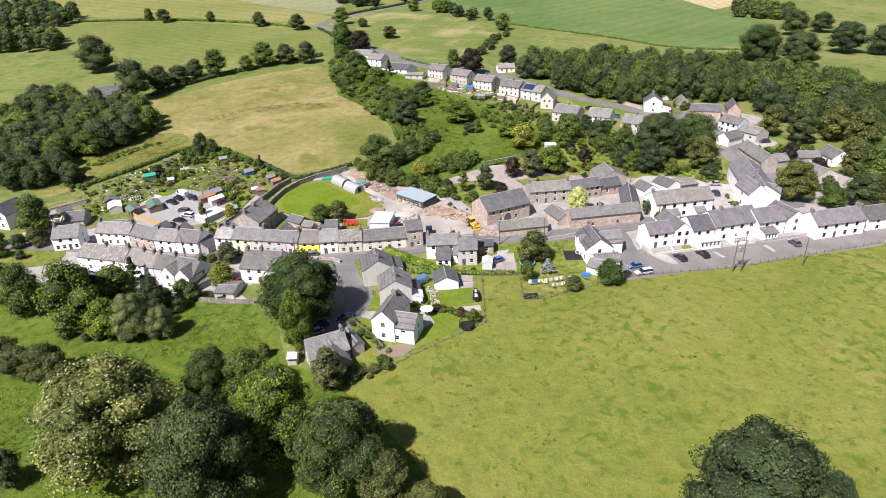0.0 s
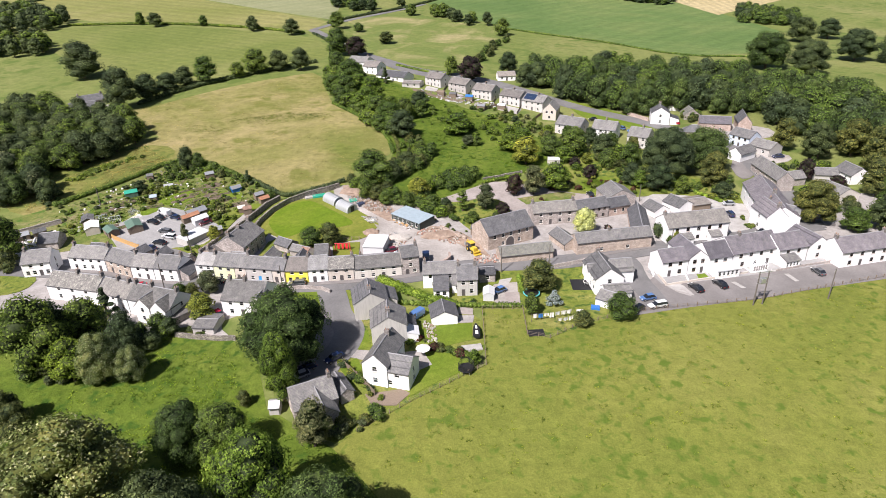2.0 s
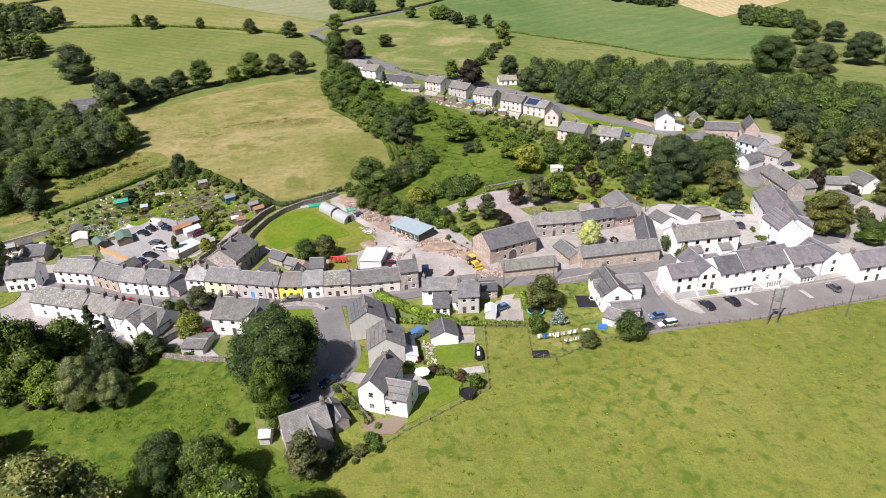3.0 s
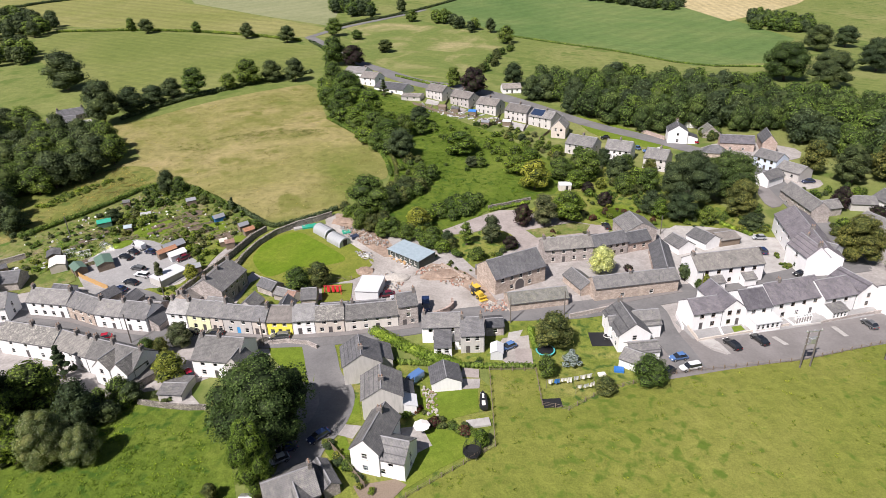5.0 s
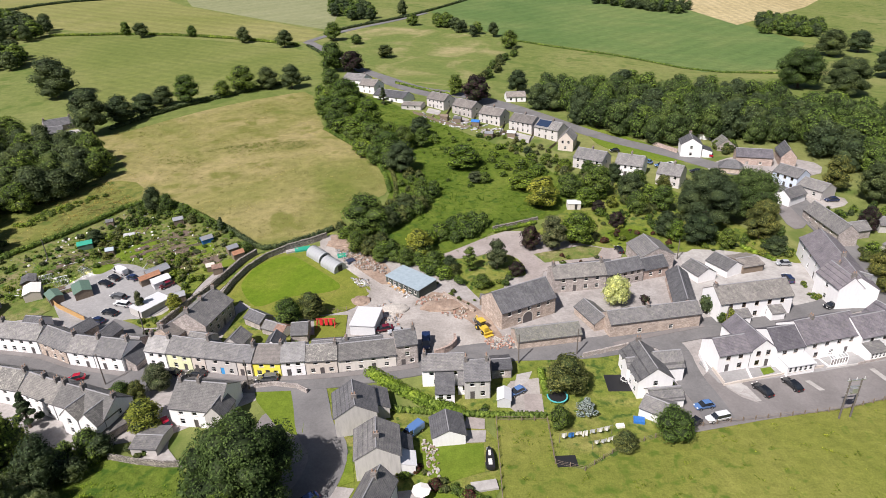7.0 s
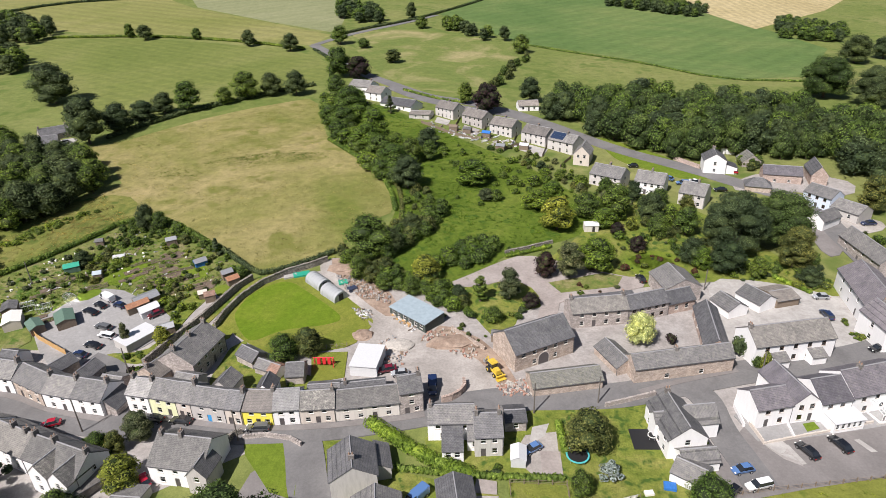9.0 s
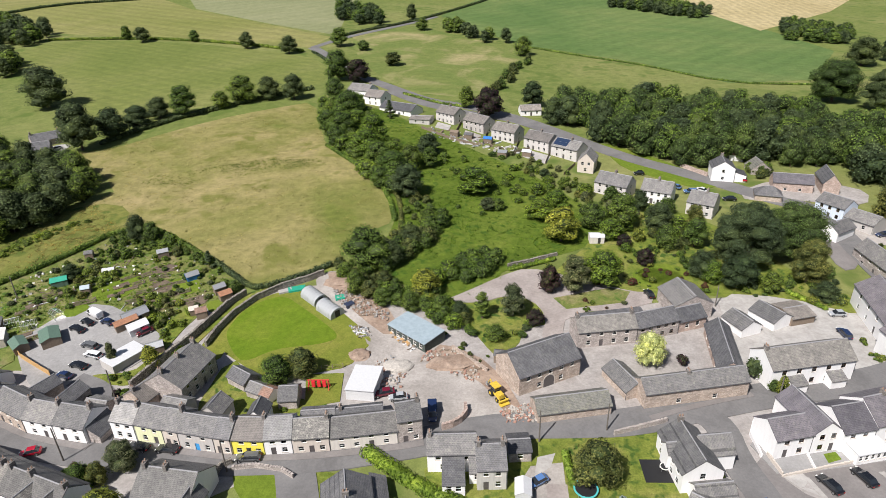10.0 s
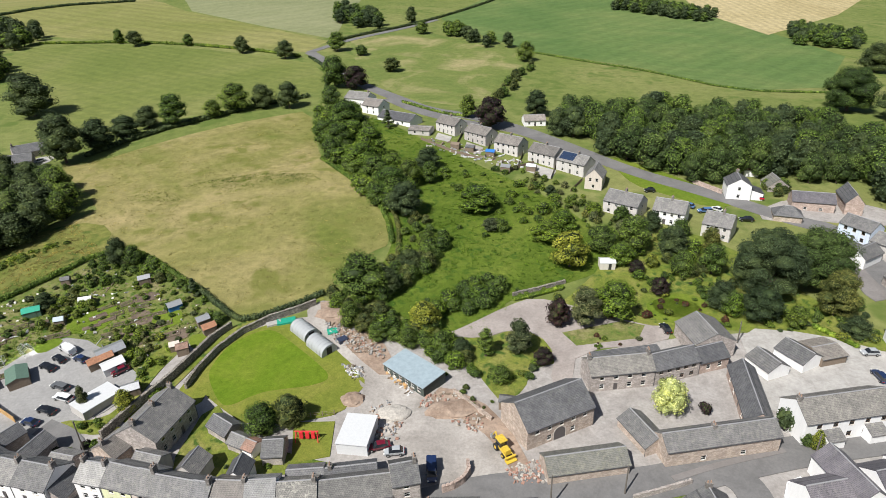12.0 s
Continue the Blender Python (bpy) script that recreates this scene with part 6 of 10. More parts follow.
road("street", [-115.4, 177.5, -100.5, 173.7, -85.8, 169.9, -76.5, 166.2, -65.3, 160.5, -55.2, 156.1, -42, 152.4, -29.4, 149.5, -17.2, 147.6, -5.2, 147, 4.5, 147.7, 12, 148.3, 19.7, 149.8, 30.1, 150.3, 40.2, 149.1, 51.6, 148, 65.8, 150.2, 77.5, 151.6, 87.7, 152.4, 102.3, 152.8, 119.8, 156.6, 131, 157.5], 7.2, ASPHALT, 3.4, "grey tarmac village street", "road")
road("corner_road", [65.5, 149.5, 68.3, 145.4, 66.7, 137.8, 67.1, 128.7, 66.7, 123.6], 6, ASPHALT, 3.6, "tarmac lane round the end of the terrace", "road")
road("north_road", [128.8, 156.4, 131.6, 163.6, 137.7, 179.8, 138.9, 193.8, 142.7, 213.6, 146.5, 232.7, 137.6, 239.7, 124.8, 258.9, 115.8, 270.6, 105.8, 282.5, 96, 298.4, 84.2, 322.5, 69.9, 346.9, 49.3, 367.8, 31.9, 378.4, 14.4, 406.3, 1.3, 426.5, -13.2, 455.3, -25.9, 493, -37.7, 521.6], 7.5, ASPHALT, 3.2, "tarmac road past the upper row of houses", "road")
road("far_lane", [-37.7, 521.6, -15.7, 555.6, 31.7, 602.1, 62, 642], 6, ASPHALT, 3, "lane between the far fields", "road")
hedge([-27, 547, -6, 574, 36, 611, 66, 652, 104, 708, 150, 785], 2.0, 2.2, LEAF_DARK, "dark hedge beside the far lane", 34, size=0.5, dense=5)
road("upper_pavement", [13, 400.5, 26.9, 376.5, 42.7, 360.4, 55.5, 351.1, 68.9, 341.9, 78, 328.4, 88.5, 310.1, 93.7, 295.5], 6, ASPHALT, 3.6, "tarmac parking edge behind the upper row", "pavement")
laid("verge_green", [98.6, 306.5, 111.2, 290.1, 123.3, 265.8, 130.4, 256, 117, 252.1, 104.8, 267.1, 98.2, 275.1, 97.2, 290.1], LAWN, 2, "grass verge beside the road", "verge", soft=1)
road("lane", [-49.9, 154.6, -49.3, 161.5, -52.3, 169.3, -56.5, 175.2, -63.2, 179], 4.5, ASPHALT, 3.2, "lane between the terraces to the car park", "road")
road("back_path", [-45.8, 177.5, -42.8, 183.6, -39.2, 190.3, -35.6, 198.4, -31.2, 204.8, -20.6, 211.2, -9, 217.1], 3.2, GARDEN, 2.9, "grassy path between two curved walls", "path")
laid("wall_strip", [-38.4, 184, -36.4, 191, -33.4, 198.2, -30.6, 197.5, -33, 189, -31, 182.6, -35, 179], MARGIN, 2.3, "rough grass along the curved wall", "lawn", soft=1)

# the long terrace on the street
h = house(-84.9, 171.4, -17.5, 11.7, 6.2, 4.2, 2.2, WHITE, SLATE, "white-rendered terraced cottage with a grey slate roof", "house", front='4/4d3', verge=0.02, chimneys=((0.04, 0.8), (0.96, 0.9)), group="terraced cottages on the street")
wing(h, 1.0, 6.1, 0, 4.5, 5.0, 3.0, 1.5, WHITE, DARK_SLATE, gutter=False)
h = house(-73.7, 167.9, -33.5, 10.2, 6.2, 4.1, 2.2, STONE, SLATE, "bare stone terraced cottage on the bend", "house", front='3/3d0', verge=0.02, chimneys=((0.97, 0.9),), group="terraced cottages on the street")
wing(h, 4.5, 6.1, 90, 5.5, 4.0, 2.8, 1.4, STONE, DARK_SLATE, gutter=False)
h = house(-65.2, 162.3, -20.8, 7.3, 6.3, 4.1, 2.2, WHITE, SLATE, "white cottage with dark window surrounds", "house", front='2/2d1', verge=0.02, chimneys=((0.97, 0.9),), group="terraced cottages on the street")
wing(h, 4.6, 6.1, 90, 6.0, 4.2, 3.0, 1.5, GREY_STONE, DARK_SLATE, gutter=False)
h = house(-58.4, 159.7, -19.6, 7.3, 6.6, 4.1, 2.3, WHITE, SLATE, "white end cottage beside the lane", "house", front='2/2d0', verge=0.02, chimneys=((0.95, 0.9),), right='1', group="terraced cottages on the street")
wing(h, 0.5, 6.1, 0, 5.0, 4.5, 2.5, 1.0, GREY_STONE, SLATE, gutter=False)
wing(h, 9.9, 0.5, 90, 5.6, 2.6, 2.2, 1.7, GREY_STONE, DARK_SLATE, lean=True)
h = house(-47.1, 158.3, -18.8, 5.3, 5.7, 4.5, 2.0, WHITE, PALE_SLATE, "white end-of-terrace cottage by the lane", "house", front='2/2', verge=0.02, chimneys=((0.03, 0.8), (0.97, 0.8)), group="terraced cottages on the street")
h = house(-42.0, 156.6, -21.5, 6.3, 6.2, 4.4, 2.2, LIME, SLATE, "pale lime-painted terraced cottage", "house", front='2/2d1', verge=0.02, group="terraced cottages on the street")
wing(h, 0.4, 6.1, 0, 5.5, 4.2, 3.2, 1.2, GREYISH, SLATE, gutter=False)
h = house(-36.2, 154.3, -21.9, 3.5, 6.2, 4.4, 2.2, BEIGE, SLATE, "beige rendered terraced cottage", "house", front='1/2d0', verge=0.02, chimneys=((0.95, 1.2),), group="terraced cottages on the street")
h = house(-33.0, 153.0, -19.0, 7.4, 5.6, 4.4, 1.9, GREYISH, SLATE, "grey rendered cottage with a pale blue door", "house", front='2/3d1', verge=0.02, door=DOOR_BLUE, group="terraced cottages on the street")
wing(h, 4.8, 6.1, 90, 5.0, 4.4, 3.4, 1.8, GREYISH, SLATE, gutter=False)
h = house(-26.0, 150.6, -17.2, 3.4, 5.7, 4.2, 2.0, BEIGE, DARK_SLATE, "beige cottage with a narrow front", "house", front='1/2d0', verge=0.02, chimneys=((0.96, 1.0),), group="terraced cottages on the street")
h = house(-22.7, 149.8, -10.2, 6.1, 6.5, 3.9, 2.3, YELLOW, BROWN_SLATE, "bright yellow painted terraced cottage", "house", front='2/3d1', verge=0.02, chimneys=((0.98, 0.7),), group="terraced cottages on the street")
wing(h, 4.0, 6.1, 90, 4.5, 3.6, 3.4, 1.6, WHITE, DARK_SLATE, gutter=False)
h = house(-16.7, 148.7, -2.8, 5.1, 6.5, 4.0, 2.3, WHITE, PALE_SLATE, "white cottage with a pale patched roof", "house", front='2/2d0', verge=0.02, group="terraced cottages on the street")
h = house(-11.6, 148.4, -2.1, 6.7, 5.8, 3.8, 2.0, BEIGE, MOTTLED_SLATE, "pinkish beige cottage with dark windows", "house", front='2/3d1', verge=0.02, chimneys=((0.97, 0.7),), group="terraced cottages on the street")
wing(h, 0.5, 5.7, 0, 6.5, 4.0, 2.6, 0.9, BEIGE, DARK_SLATE, gutter=False)
h = house(-5.0, 148.2, 1.1, 12.5, 5.8, 3.4, 2.0, CREAM, OLD_SLATE, "long cream terrace with a lichened slate roof", "house", front='4/4d2', verge=0.02, group="terraced cottages on the street")
wing(h, 1.0, 5.7, 0, 9.0, 3.6, 2.5, 0.9, GREY_STONE, DARK_SLATE, gutter=False, chimneys=((0.1, 0.6),))
h = house(7.5, 148.4, 6.1, 4.7, 5.6, 5.4, 1.9, GREY_STONE, SLATE, "tall grey stone house at the terrace's end", "house", front='1/1/2d0', verge=0.05, chimneys=((0.96, 0.9),), group="terraced cottages on the street")

# houses south of the street
house(-96.0, 168.4, 3.9, 7.5, 7.0, 4.3, 2.4, WHITE, SLATE, "white detached cottage at the bend of the street", "house", front='2/4d2', chimneys=((0.03, 0.7),), right='1/1')
house(-99.3, 184.8, 1.6, 5.8, 6.0, 2.6, 2.0, GREY_STONE, DARK_SLATE, "small slate-roofed outbuilding behind a cottage", "outbuilding", name="outbuilding")
house(-117.2, 186.6, 69.2, 9.0, 7.1, 5.0, 2.8, WHITE, DARK_SLATE, "white house with a dark slate roof", "house", left="2/2")
house(-83.2, 154.5, -21.8, 15.6, 6.6, 4.3, 2.4, WHITE, MOTTLED_SLATE, "white cottage with a large lichened slate roof", "house", front='3/3d1', verge=0.02, chimneys=((0.5, 0.8), (0.97, 0.9)))
house(-68.7, 148.7, -30.0, 10.3, 6.6, 4.3, 2.4, WHITE, OLD_SLATE, "white cottage with roof lights in a patched roof", "house", front='3/3', verge=0.02, chimneys=((0.45, 0.9), (0.8, 0.8)))
h = house(-59.7, 143.4, -27.7, 13.5, 6.6, 4.6, 2.5, WHITE, OLD_SLATE, "white house with twin gables to the meadow", "house", front='2/2', chimneys=((0.03, 0.9), (0.4, 1.0), (0.97, 0.8)), right='1/1')
for k in (8.5, 13.3):
    wing(h, k, -1.9, 90, 5.2, 4.4, 4.4, 2.1, WHITE, MOTTLED_SLATE, left="1/1", gutter=False)
house(-49.6, 134.4, 44.8, 9.1, 4.5, 2.2, 1.0, GREY_STONE, TILE, "low outbuilding with a long brown roof", "outbuilding", name="outbuilding")
h = house(-36.5, 138.2, -16.0, 10.3, 9.0, 4.5, 3.0, WHITE, OLD_SLATE, "white house with a broad weathered slate roof", "house", front='3/3d1', chimneys=((0.08, 0.8), (0.45, 0.9)), right='1/1')
wing(h, 11.5, -1.0, 90, 5.0, 3.6, 4.2, 2.0, GREYISH, SLATE, left="1/1", gutter=False)
house(-42.2, 131.6, -12.0, 5.2, 5.8, 2.0, 0.45, GREYISH, SLATE, "grey garage with a shallow slate roof", "garage", front='1', name="garage")

# rendered houses by the side road
h = house(3.0, 130.3, 95.0, 7.6, 7.8, 4.6, 2.4, ROUGHCAST, DARK_SLATE, "grey roughcast house with a dark slate roof", "house", chimneys=((0.3, 0.6),), group="rendered houses by the side road")
wing(h, 3.0, -2.6, 0, 6.0, 2.6, 2.6, 1.3, ROUGHCAST, DARK_SLATE, lean=True, front="2")
h = house(6.6, 118.5, 90.0, 7.6, 7.6, 4.9, 2.3, ROUGHCAST, SLATE, "grey roughcast house with a weathered slate roof", "house", chimneys=((0.35, 0.6),), back='2/2', group="rendered houses by the side road")
wing(h, 0.1, -2.5, 0, 3.4, 2.5, 2.2, 0.7, WHITE, WHITE_SHEET, lean=True, front="4")
wing(h, 3.7, -2.2, 0, 3.6, 2.2, 2.3, 1.3, ROUGHCAST, DARK_SLATE, lean=True)
h = house(1.7, 104.4, 66.0, 10.0, 5.2, 5.2, 2.4, WHITE, SLATE, "white rendered house at the pasture's corner", "house", chimneys=((0.75, 0.8),), back='1/1', left="1/1", group="rendered houses by the side road")
wing(h, 6.4, -4.4, 90, 8.0, 6.1, 4.0, 2.0, WHITE, SLATE, left="1/1", back="2/1", gutter=False)
h = house(-15.7, 97.4, 19.0, 8.4, 7.5, 3.2, 2.5, GREY_STONE, SLATE, "stone cottage with a slate roof among trees", "house", front='1', chimneys=((0.96, 0.9),), right='1/1', left='1/1')
wing(h, 7.4, -3.6, 90, 7.0, 5.2, 2.7, 2.2, GREY_STONE, SLATE, left="1", gutter=False)
house(-4.9, 102.2, 113.6, 6.5, 2.7, 2.2, 0.9, GREY_STONE, DARK_SLATE, "narrow dark-roofed stone outhouse by a cottage", "outbuilding", name="outbuilding")
house(-20.9, 100.4, -2.8, 2.0, 2.4, 1.9, 0.7, GREYISH, METAL, "small pale-roofed garden store", "shed", name="shed")
house(18.6, 124.5, 89.9, 5.8, 5.9, 2.2, 1.4, WHITE, DARK_SLATE, "small white garage with a slate roof", "garage", left="d1", name="garage")
h = house(12.3, 141.2, -6.0, 8.7, 5.4, 4.4, 1.9, WHITE, SLATE, "white rendered cottage with low extensions", "house", front='3/2', chimneys=((0.02, 0.6),))
wing(h, 2.6, -5.0, 0, 3.8, 5.0, 2.4, 1.4, WHITE, DARK_SLATE, lean=True, front="2")
wing(h, 7.2, -2.6, 0, 4.6, 2.6, 2.6, 1.5, WHITE, SLATE, lean=True, front="2")
house(20.3, 136.4, -4.7, 5.1, 7.0, 4.8, 2.3, ROUGHCAST, DARK_SLATE, "rendered house with a dark slate roof and white windows", "house", front='2/2d0', chimneys=((0.02, 0.9), (0.98, 0.9)))
house(26.8, 141.5, -3.4, 4.1, 4.5, 2.6, 0.8, GREY_STONE, DARK_SLATE, "dark stone outhouse beside a house", "outbuilding", front='1', name="outbuilding")

# courtyard farm
barn_main = house(32.3, 158.4, 20.0, 15.2, 9.3, 4.8, 3.2, STONE, DARK_SLATE, "large stone barn with an arched cart entrance", "barn", front='5/2', name="barn", group="stone farm buildings round a courtyard")
cart_arch(barn_main, 7.2, 2.6, 3.0)
house(34.1, 150.1, 2.6, 14.8, 5.2, 2.4, 1.6, STONE, MOSS_SLATE, "long low stone shed along the street", "shed", name="stone_shed", group="stone farm buildings round a courtyard")
house(49.0, 173.2, 0.4, 13.9, 6.2, 4.4, 2.1, GREY_STONE, OLD_SLATE, "stone farmhouse with white windows and doors", "house", front='4/4d1', chimneys=((0.03, 0.8), (0.95, 0.9)), verge=0.03, group="stone farm buildings round a courtyard")
house(62.9, 173.4, 11.0, 11.1, 5.8, 4.1, 2.0, GREY_STONE, DARK_SLATE, "stone farm wing with small dark windows", "house", front='5/4d1', dark=True, verge=0.03, group="stone farm buildings round a courtyard")
house(73.8, 175.7, 12.1, 7.8, 5.6, 3.2, 1.9, RED_STONE, DARK_SLATE, "low stone link building with two white windows", "house", front='2', verge=0.03, group="stone farm buildings round a courtyard")
house(84.6, 180.9, 91.4, 9.6, 9.4, 4.2, 2.3, GREY_STONE, SLATE, "stone farm building with a broad slate roof", "barn", name="barn", group="stone farm buildings round a courtyard")
house(79.6, 174.6, -108.3, 17.4, 5.0, 3.0, 1.9, RED_STONE, DARK_SLATE, "long stone stable range with a slate roof", "stable", front='4d2', name="stable", group="stone farm buildings round a courtyard")
house(55.6, 151.3, 2.8, 21.9, 5.2, 3.8, 1.8, STONE, SLATE, "long stone range with few small openings on the street", "stable", front='0/2', chimneys=((0.45, 0.5),), name="stable", group="stone farm buildings round a courtyard")
house(51.0, 162.6, -76.1, 8.7, 5.0, 2.3, 1.5, STONE, SLATE, "low stone cart shed", "shed", name="stone_shed", group="stone farm buildings round a courtyard")

house(52.5, 179.9, 3.0, 15.5, 3.4, 2.5, 0.25, GREY_STONE, DARK_SLATE, "long low outbuilding with a flat dark roof", "outbuilding", name="outbuilding", lean=True)

# white buildings east of the farm
h = house(82.3, 153.2, 3.0, 18.6, 7.4, 5.2, 2.6, WHITE, OLD_SLATE, "long white cottages with a lichened roof and porches", "house", front='5/5d1', dark=True, chimneys=((0.02, 0.6),))
for k in (3.6, 12.2):
    wing(h, k, -2.0, 0, 3.4, 2.0, 2.2, 0.9, WHITE, SLATE, lean=True, front="d0")
house(92.6, 173.0, 103.1, 6.6, 5.6, 2.3, 1.6, WHITE, SLATE, "white garage with a slate roof", "garage", left="d0", name="garage")
house(101.6, 175.2, 109.5, 7.2, 6.2, 2.4, 1.7, WHITE, SLATE, "white garage with a slate gable roof", "garage", left="d0", name="garage")
house(101.0, 174.5, 7.3, 6.5, 7.0, 2.2, 0.8, WOOD, TILE, "open-fronted wooden car port with a brown roof", "car port", name="car_port")
h = house(60.8, 131.4, 88.9, 10.3, 7.0, 4.4, 2.6, WHITE, SLATE, "white detached house with a long slate roof", "house", front='2/2', back='4/4d1', left='1/1', chimneys=((0.97, 0.7),), gutter=False)
wing(h, 0.2, -0.8, 90, 6.6, 3.8, 2.4, 1.4, WHITE, SLATE, left="1", back="1", gutter=False)
wing(h, 9.0, -4.2, 90, 6.0, 5.0, 4.0, 2.2, WHITE, SLATE, left="1/1", gutter=False)
wing(h, 7.4, 5.6, 90, 1.9, 2.6, 4.4, 1.2, WHITE, SLATE, gutter=False)
house(52.2, 126.9, -44.6, 5.3, 5.0, 2.3, 1.2, WHITE, SLATE, "low white garden store with a slate roof", "outbuilding", name="outbuilding")

# the white terrace above the parking strip
house(72.9, 136.4, 4.4, 7.4, 6.2, 4.6, 2.1, WHITE, PURPLE_SLATE, "white end house of the terrace", "house", front='2/2d0', dark=True, verge=0.05, group="white terrace above the pasture")
house(85.8, 137.1, 93.1, 10.6, 5.6, 4.6, 2.2, WHITE, PURPLE_SLATE, "white gabled house in the terrace", "house", dark=True, left="2/2d1", group="white terrace above the pasture")
h = house(85.5, 136.5, 4.5, 6.7, 8.0, 4.5, 2.7, WHITE, PURPLE_SLATE, "white terraced house with a flat-roofed sun room", "house", front='2/2', dark=True, verge=0.03, group="white terrace above the pasture")
wing(h, 0.6, -3.2, 0, 6.4, 3.2, 2.4, 0.3, WHITE, WHITE_SHEET, lean=True, front="5")
conserv = house(92.2, 137.1, 7.2, 14.3, 8.5, 4.8, 3.0, WHITE, PURPLE_SLATE, "long white terraced house with a glazed conservatory", "house", front='4/3d2', dark=True, verge=0.03, chimneys=((0.3, 0.6),), group="white terrace above the pasture")
h = house(105.2, 137.4, 7.5, 9.0, 8.0, 4.6, 2.7, WHITE, PURPLE_SLATE, "white terraced house with a bay and porch", "house", front='2/2d1', dark=True, verge=0.03, group="white terrace above the pasture")
wing(h, 0.3, -2.6, 0, 4.4, 2.6, 2.4, 0.8, WHITE, SLATE, lean=True, front="4")
h = house(120.5, 139.2, 97.9, 9.0, 6.2, 4.4, 2.2, WHITE, PURPLE_SLATE, "white gabled house with a dark-roofed porch", "house", dark=True, left="1/1", group="white terrace above the pasture")
wing(h, -2.6, 0.6, -90, 4.2, 2.6, 2.2, 1.3, WHITE, DARK_SLATE, lean=False, front="2")
house(120.0, 133.5, 5.1, 15.7, 7.4, 4.6, 2.6, WHITE, PURPLE_SLATE, "white terraced house with a long slate roof", "house", front='4/4d1', dark=True, chimneys=((0.02, 0.7), (0.97, 0.7)), left='0/0', group="white terrace above the pasture")
house(137.4, 136.0, 5.1, 14.8, 8.0, 3.6, 2.4, WHITE, SLATE, "lower white cottage at the row's end", "house", front='3/3d1', dark=True, chimneys=((0.02, 0.6),), group="white terrace above the pasture")
house(152.2, 136.9, 5.6, 21.4, 8.0, 3.8, 2.4, CREAM, SLATE, "cream cottage beyond the white terrace", "house", front='3/3d1', group="white terrace above the pasture")

laid("barn_yard", [126, 244, 138, 254, 151, 256, 165, 250, 172, 242, 164, 232, 152, 236, 143, 240, 134, 240], PAVING, 2.3, "worn gravel yard round stone barns", "yard", soft=1)
laid("east_yard", [143, 219, 152, 216.5, 160, 215, 158, 209, 149, 207, 143, 209], GRAVEL, 2.4, "pale walled yard behind grey houses", "yard", soft=1)

# houses up the north road
house(121.7, 182.4, -109.0, 28.4, 9.2, 5.4, 2.9, WHITE, PURPLE_SLATE, "tall white house with a purple slate roof", "house", front='5/5d2', chimneys=((0.6, 0.8),), group="houses on the north road")
house(117.9, 153.5, 85.5, 9.0, 5.9, 5.8, 2.8, WHITE, PURPLE_SLATE, "white gabled house with a large chimney", "house", chimneys=((0.05, 0.9),), back='1/1', group="houses on the north road")
house(126.0, 159.0, 122.9, 8.0, 9.2, 5.0, 2.2, WHITE, DARK_SLATE, "lower white house beside the street", "house", chimneys=((0.95, 0.8),), group="houses on the north road")
house(137.6, 203.4, -97.0, 19.0, 5.6, 4.2, 2.6, GREY_STONE, SLATE, "grey stone house with a row of small windows", "house", front='4/3d1', group="houses on the north road")
house(139.0, 187.3, 6.0, 9.6, 5.0, 2.8, 1.8, GREY_STONE, SLATE, "low outbuilding of grey stone", "outbuilding", name="outbuilding")
house(144.2, 230.6, -68.0, 9.4, 6.6, 4.6, 2.2, PALE_BLUE, SLATE, "pale blue rendered house", "house", front='3/3d1', dark=True, group="houses on the north road")
house(147.4, 221.4, -68.0, 9.0, 7.4, 3.2, 2.0, GREYISH, SLATE, "grey house with a broad slate roof", "house", front='2', group="houses on the north road")
house(137.6, 210.4, 24.0, 9.0, 5.4, 3.2, 2.0, WHITE, SLATE, "white garage house with a wooden door", "garage", left="d0", name="garage", group="houses on the north road")
house(140.9, 248.5, -23.6, 12.7, 7.0, 3.4, 2.2, RED_STONE, PURPLE_SLATE, "red sandstone barn under trees", "barn", front='0/2', name="barn", group="houses on the north road")
house(159.7, 240.4, 67.1, 12.0, 5.2, 4.2, 3.0, RED_STONE, DARK_SLATE, "stone barn with a dark panelled roof", "barn", name="barn", group="houses on the north road")
house(130.6, 241.5, -25.8, 8.1, 6.0, 2.4, 2.2, STONE, DARK_SLATE, "small hip-roofed stone building", "outbuilding", hip=2.8, name="outbuilding", group="houses on the north road")
h = house(131.3, 256.5, 70.3, 8.0, 7.6, 5.2, 2.4, WHITE, DARK_SLATE, "white detached house beside the wood", "house", chimneys=((0.9, 0.8),), left="1/1", group="houses on the north road")
wing(h, 1.0, -4.2, 0, 6.0, 4.2, 2.4, 1.3, WHITE, DARK_SLATE, lean=True, front="1d0")
house(140.6, 277.1, -18.4, 5.2, 6.0, 2.8, 2.2, WHITE, RED_TILE, "white cottage with a brown tiled roof", "house", chimneys=((0.9, 0.7),), group="houses on the north road")
house(148.0, 261.4, 79.8, 7.0, 6.7, 2.2, 2.6, GREY_STONE, MOSS_SLATE, "low building with an ivy-grown tiled roof", "outbuilding", name="outbuilding", group="houses on the north road")
house(163.3, 194.4, -91.4, 8.8, 7.0, 3.2, 2.4, WHITE, SLATE, "white bungalow among trees", "house", front='2', group="houses on the north road")
house(155.9, 172.4, 99.2, 9.0, 9.2, 2.8, 2.2, CREAM, SLATE, "cream bungalow with a grey roof", "house", left="2", group="houses on the north road")
house(153.4, 190.6, -18.6, 7.6, 6.0, 2.6, 1.6, GREYISH, SLATE, "low grey-roofed garage among trees", "garage", name="garage", group="houses on the north road")
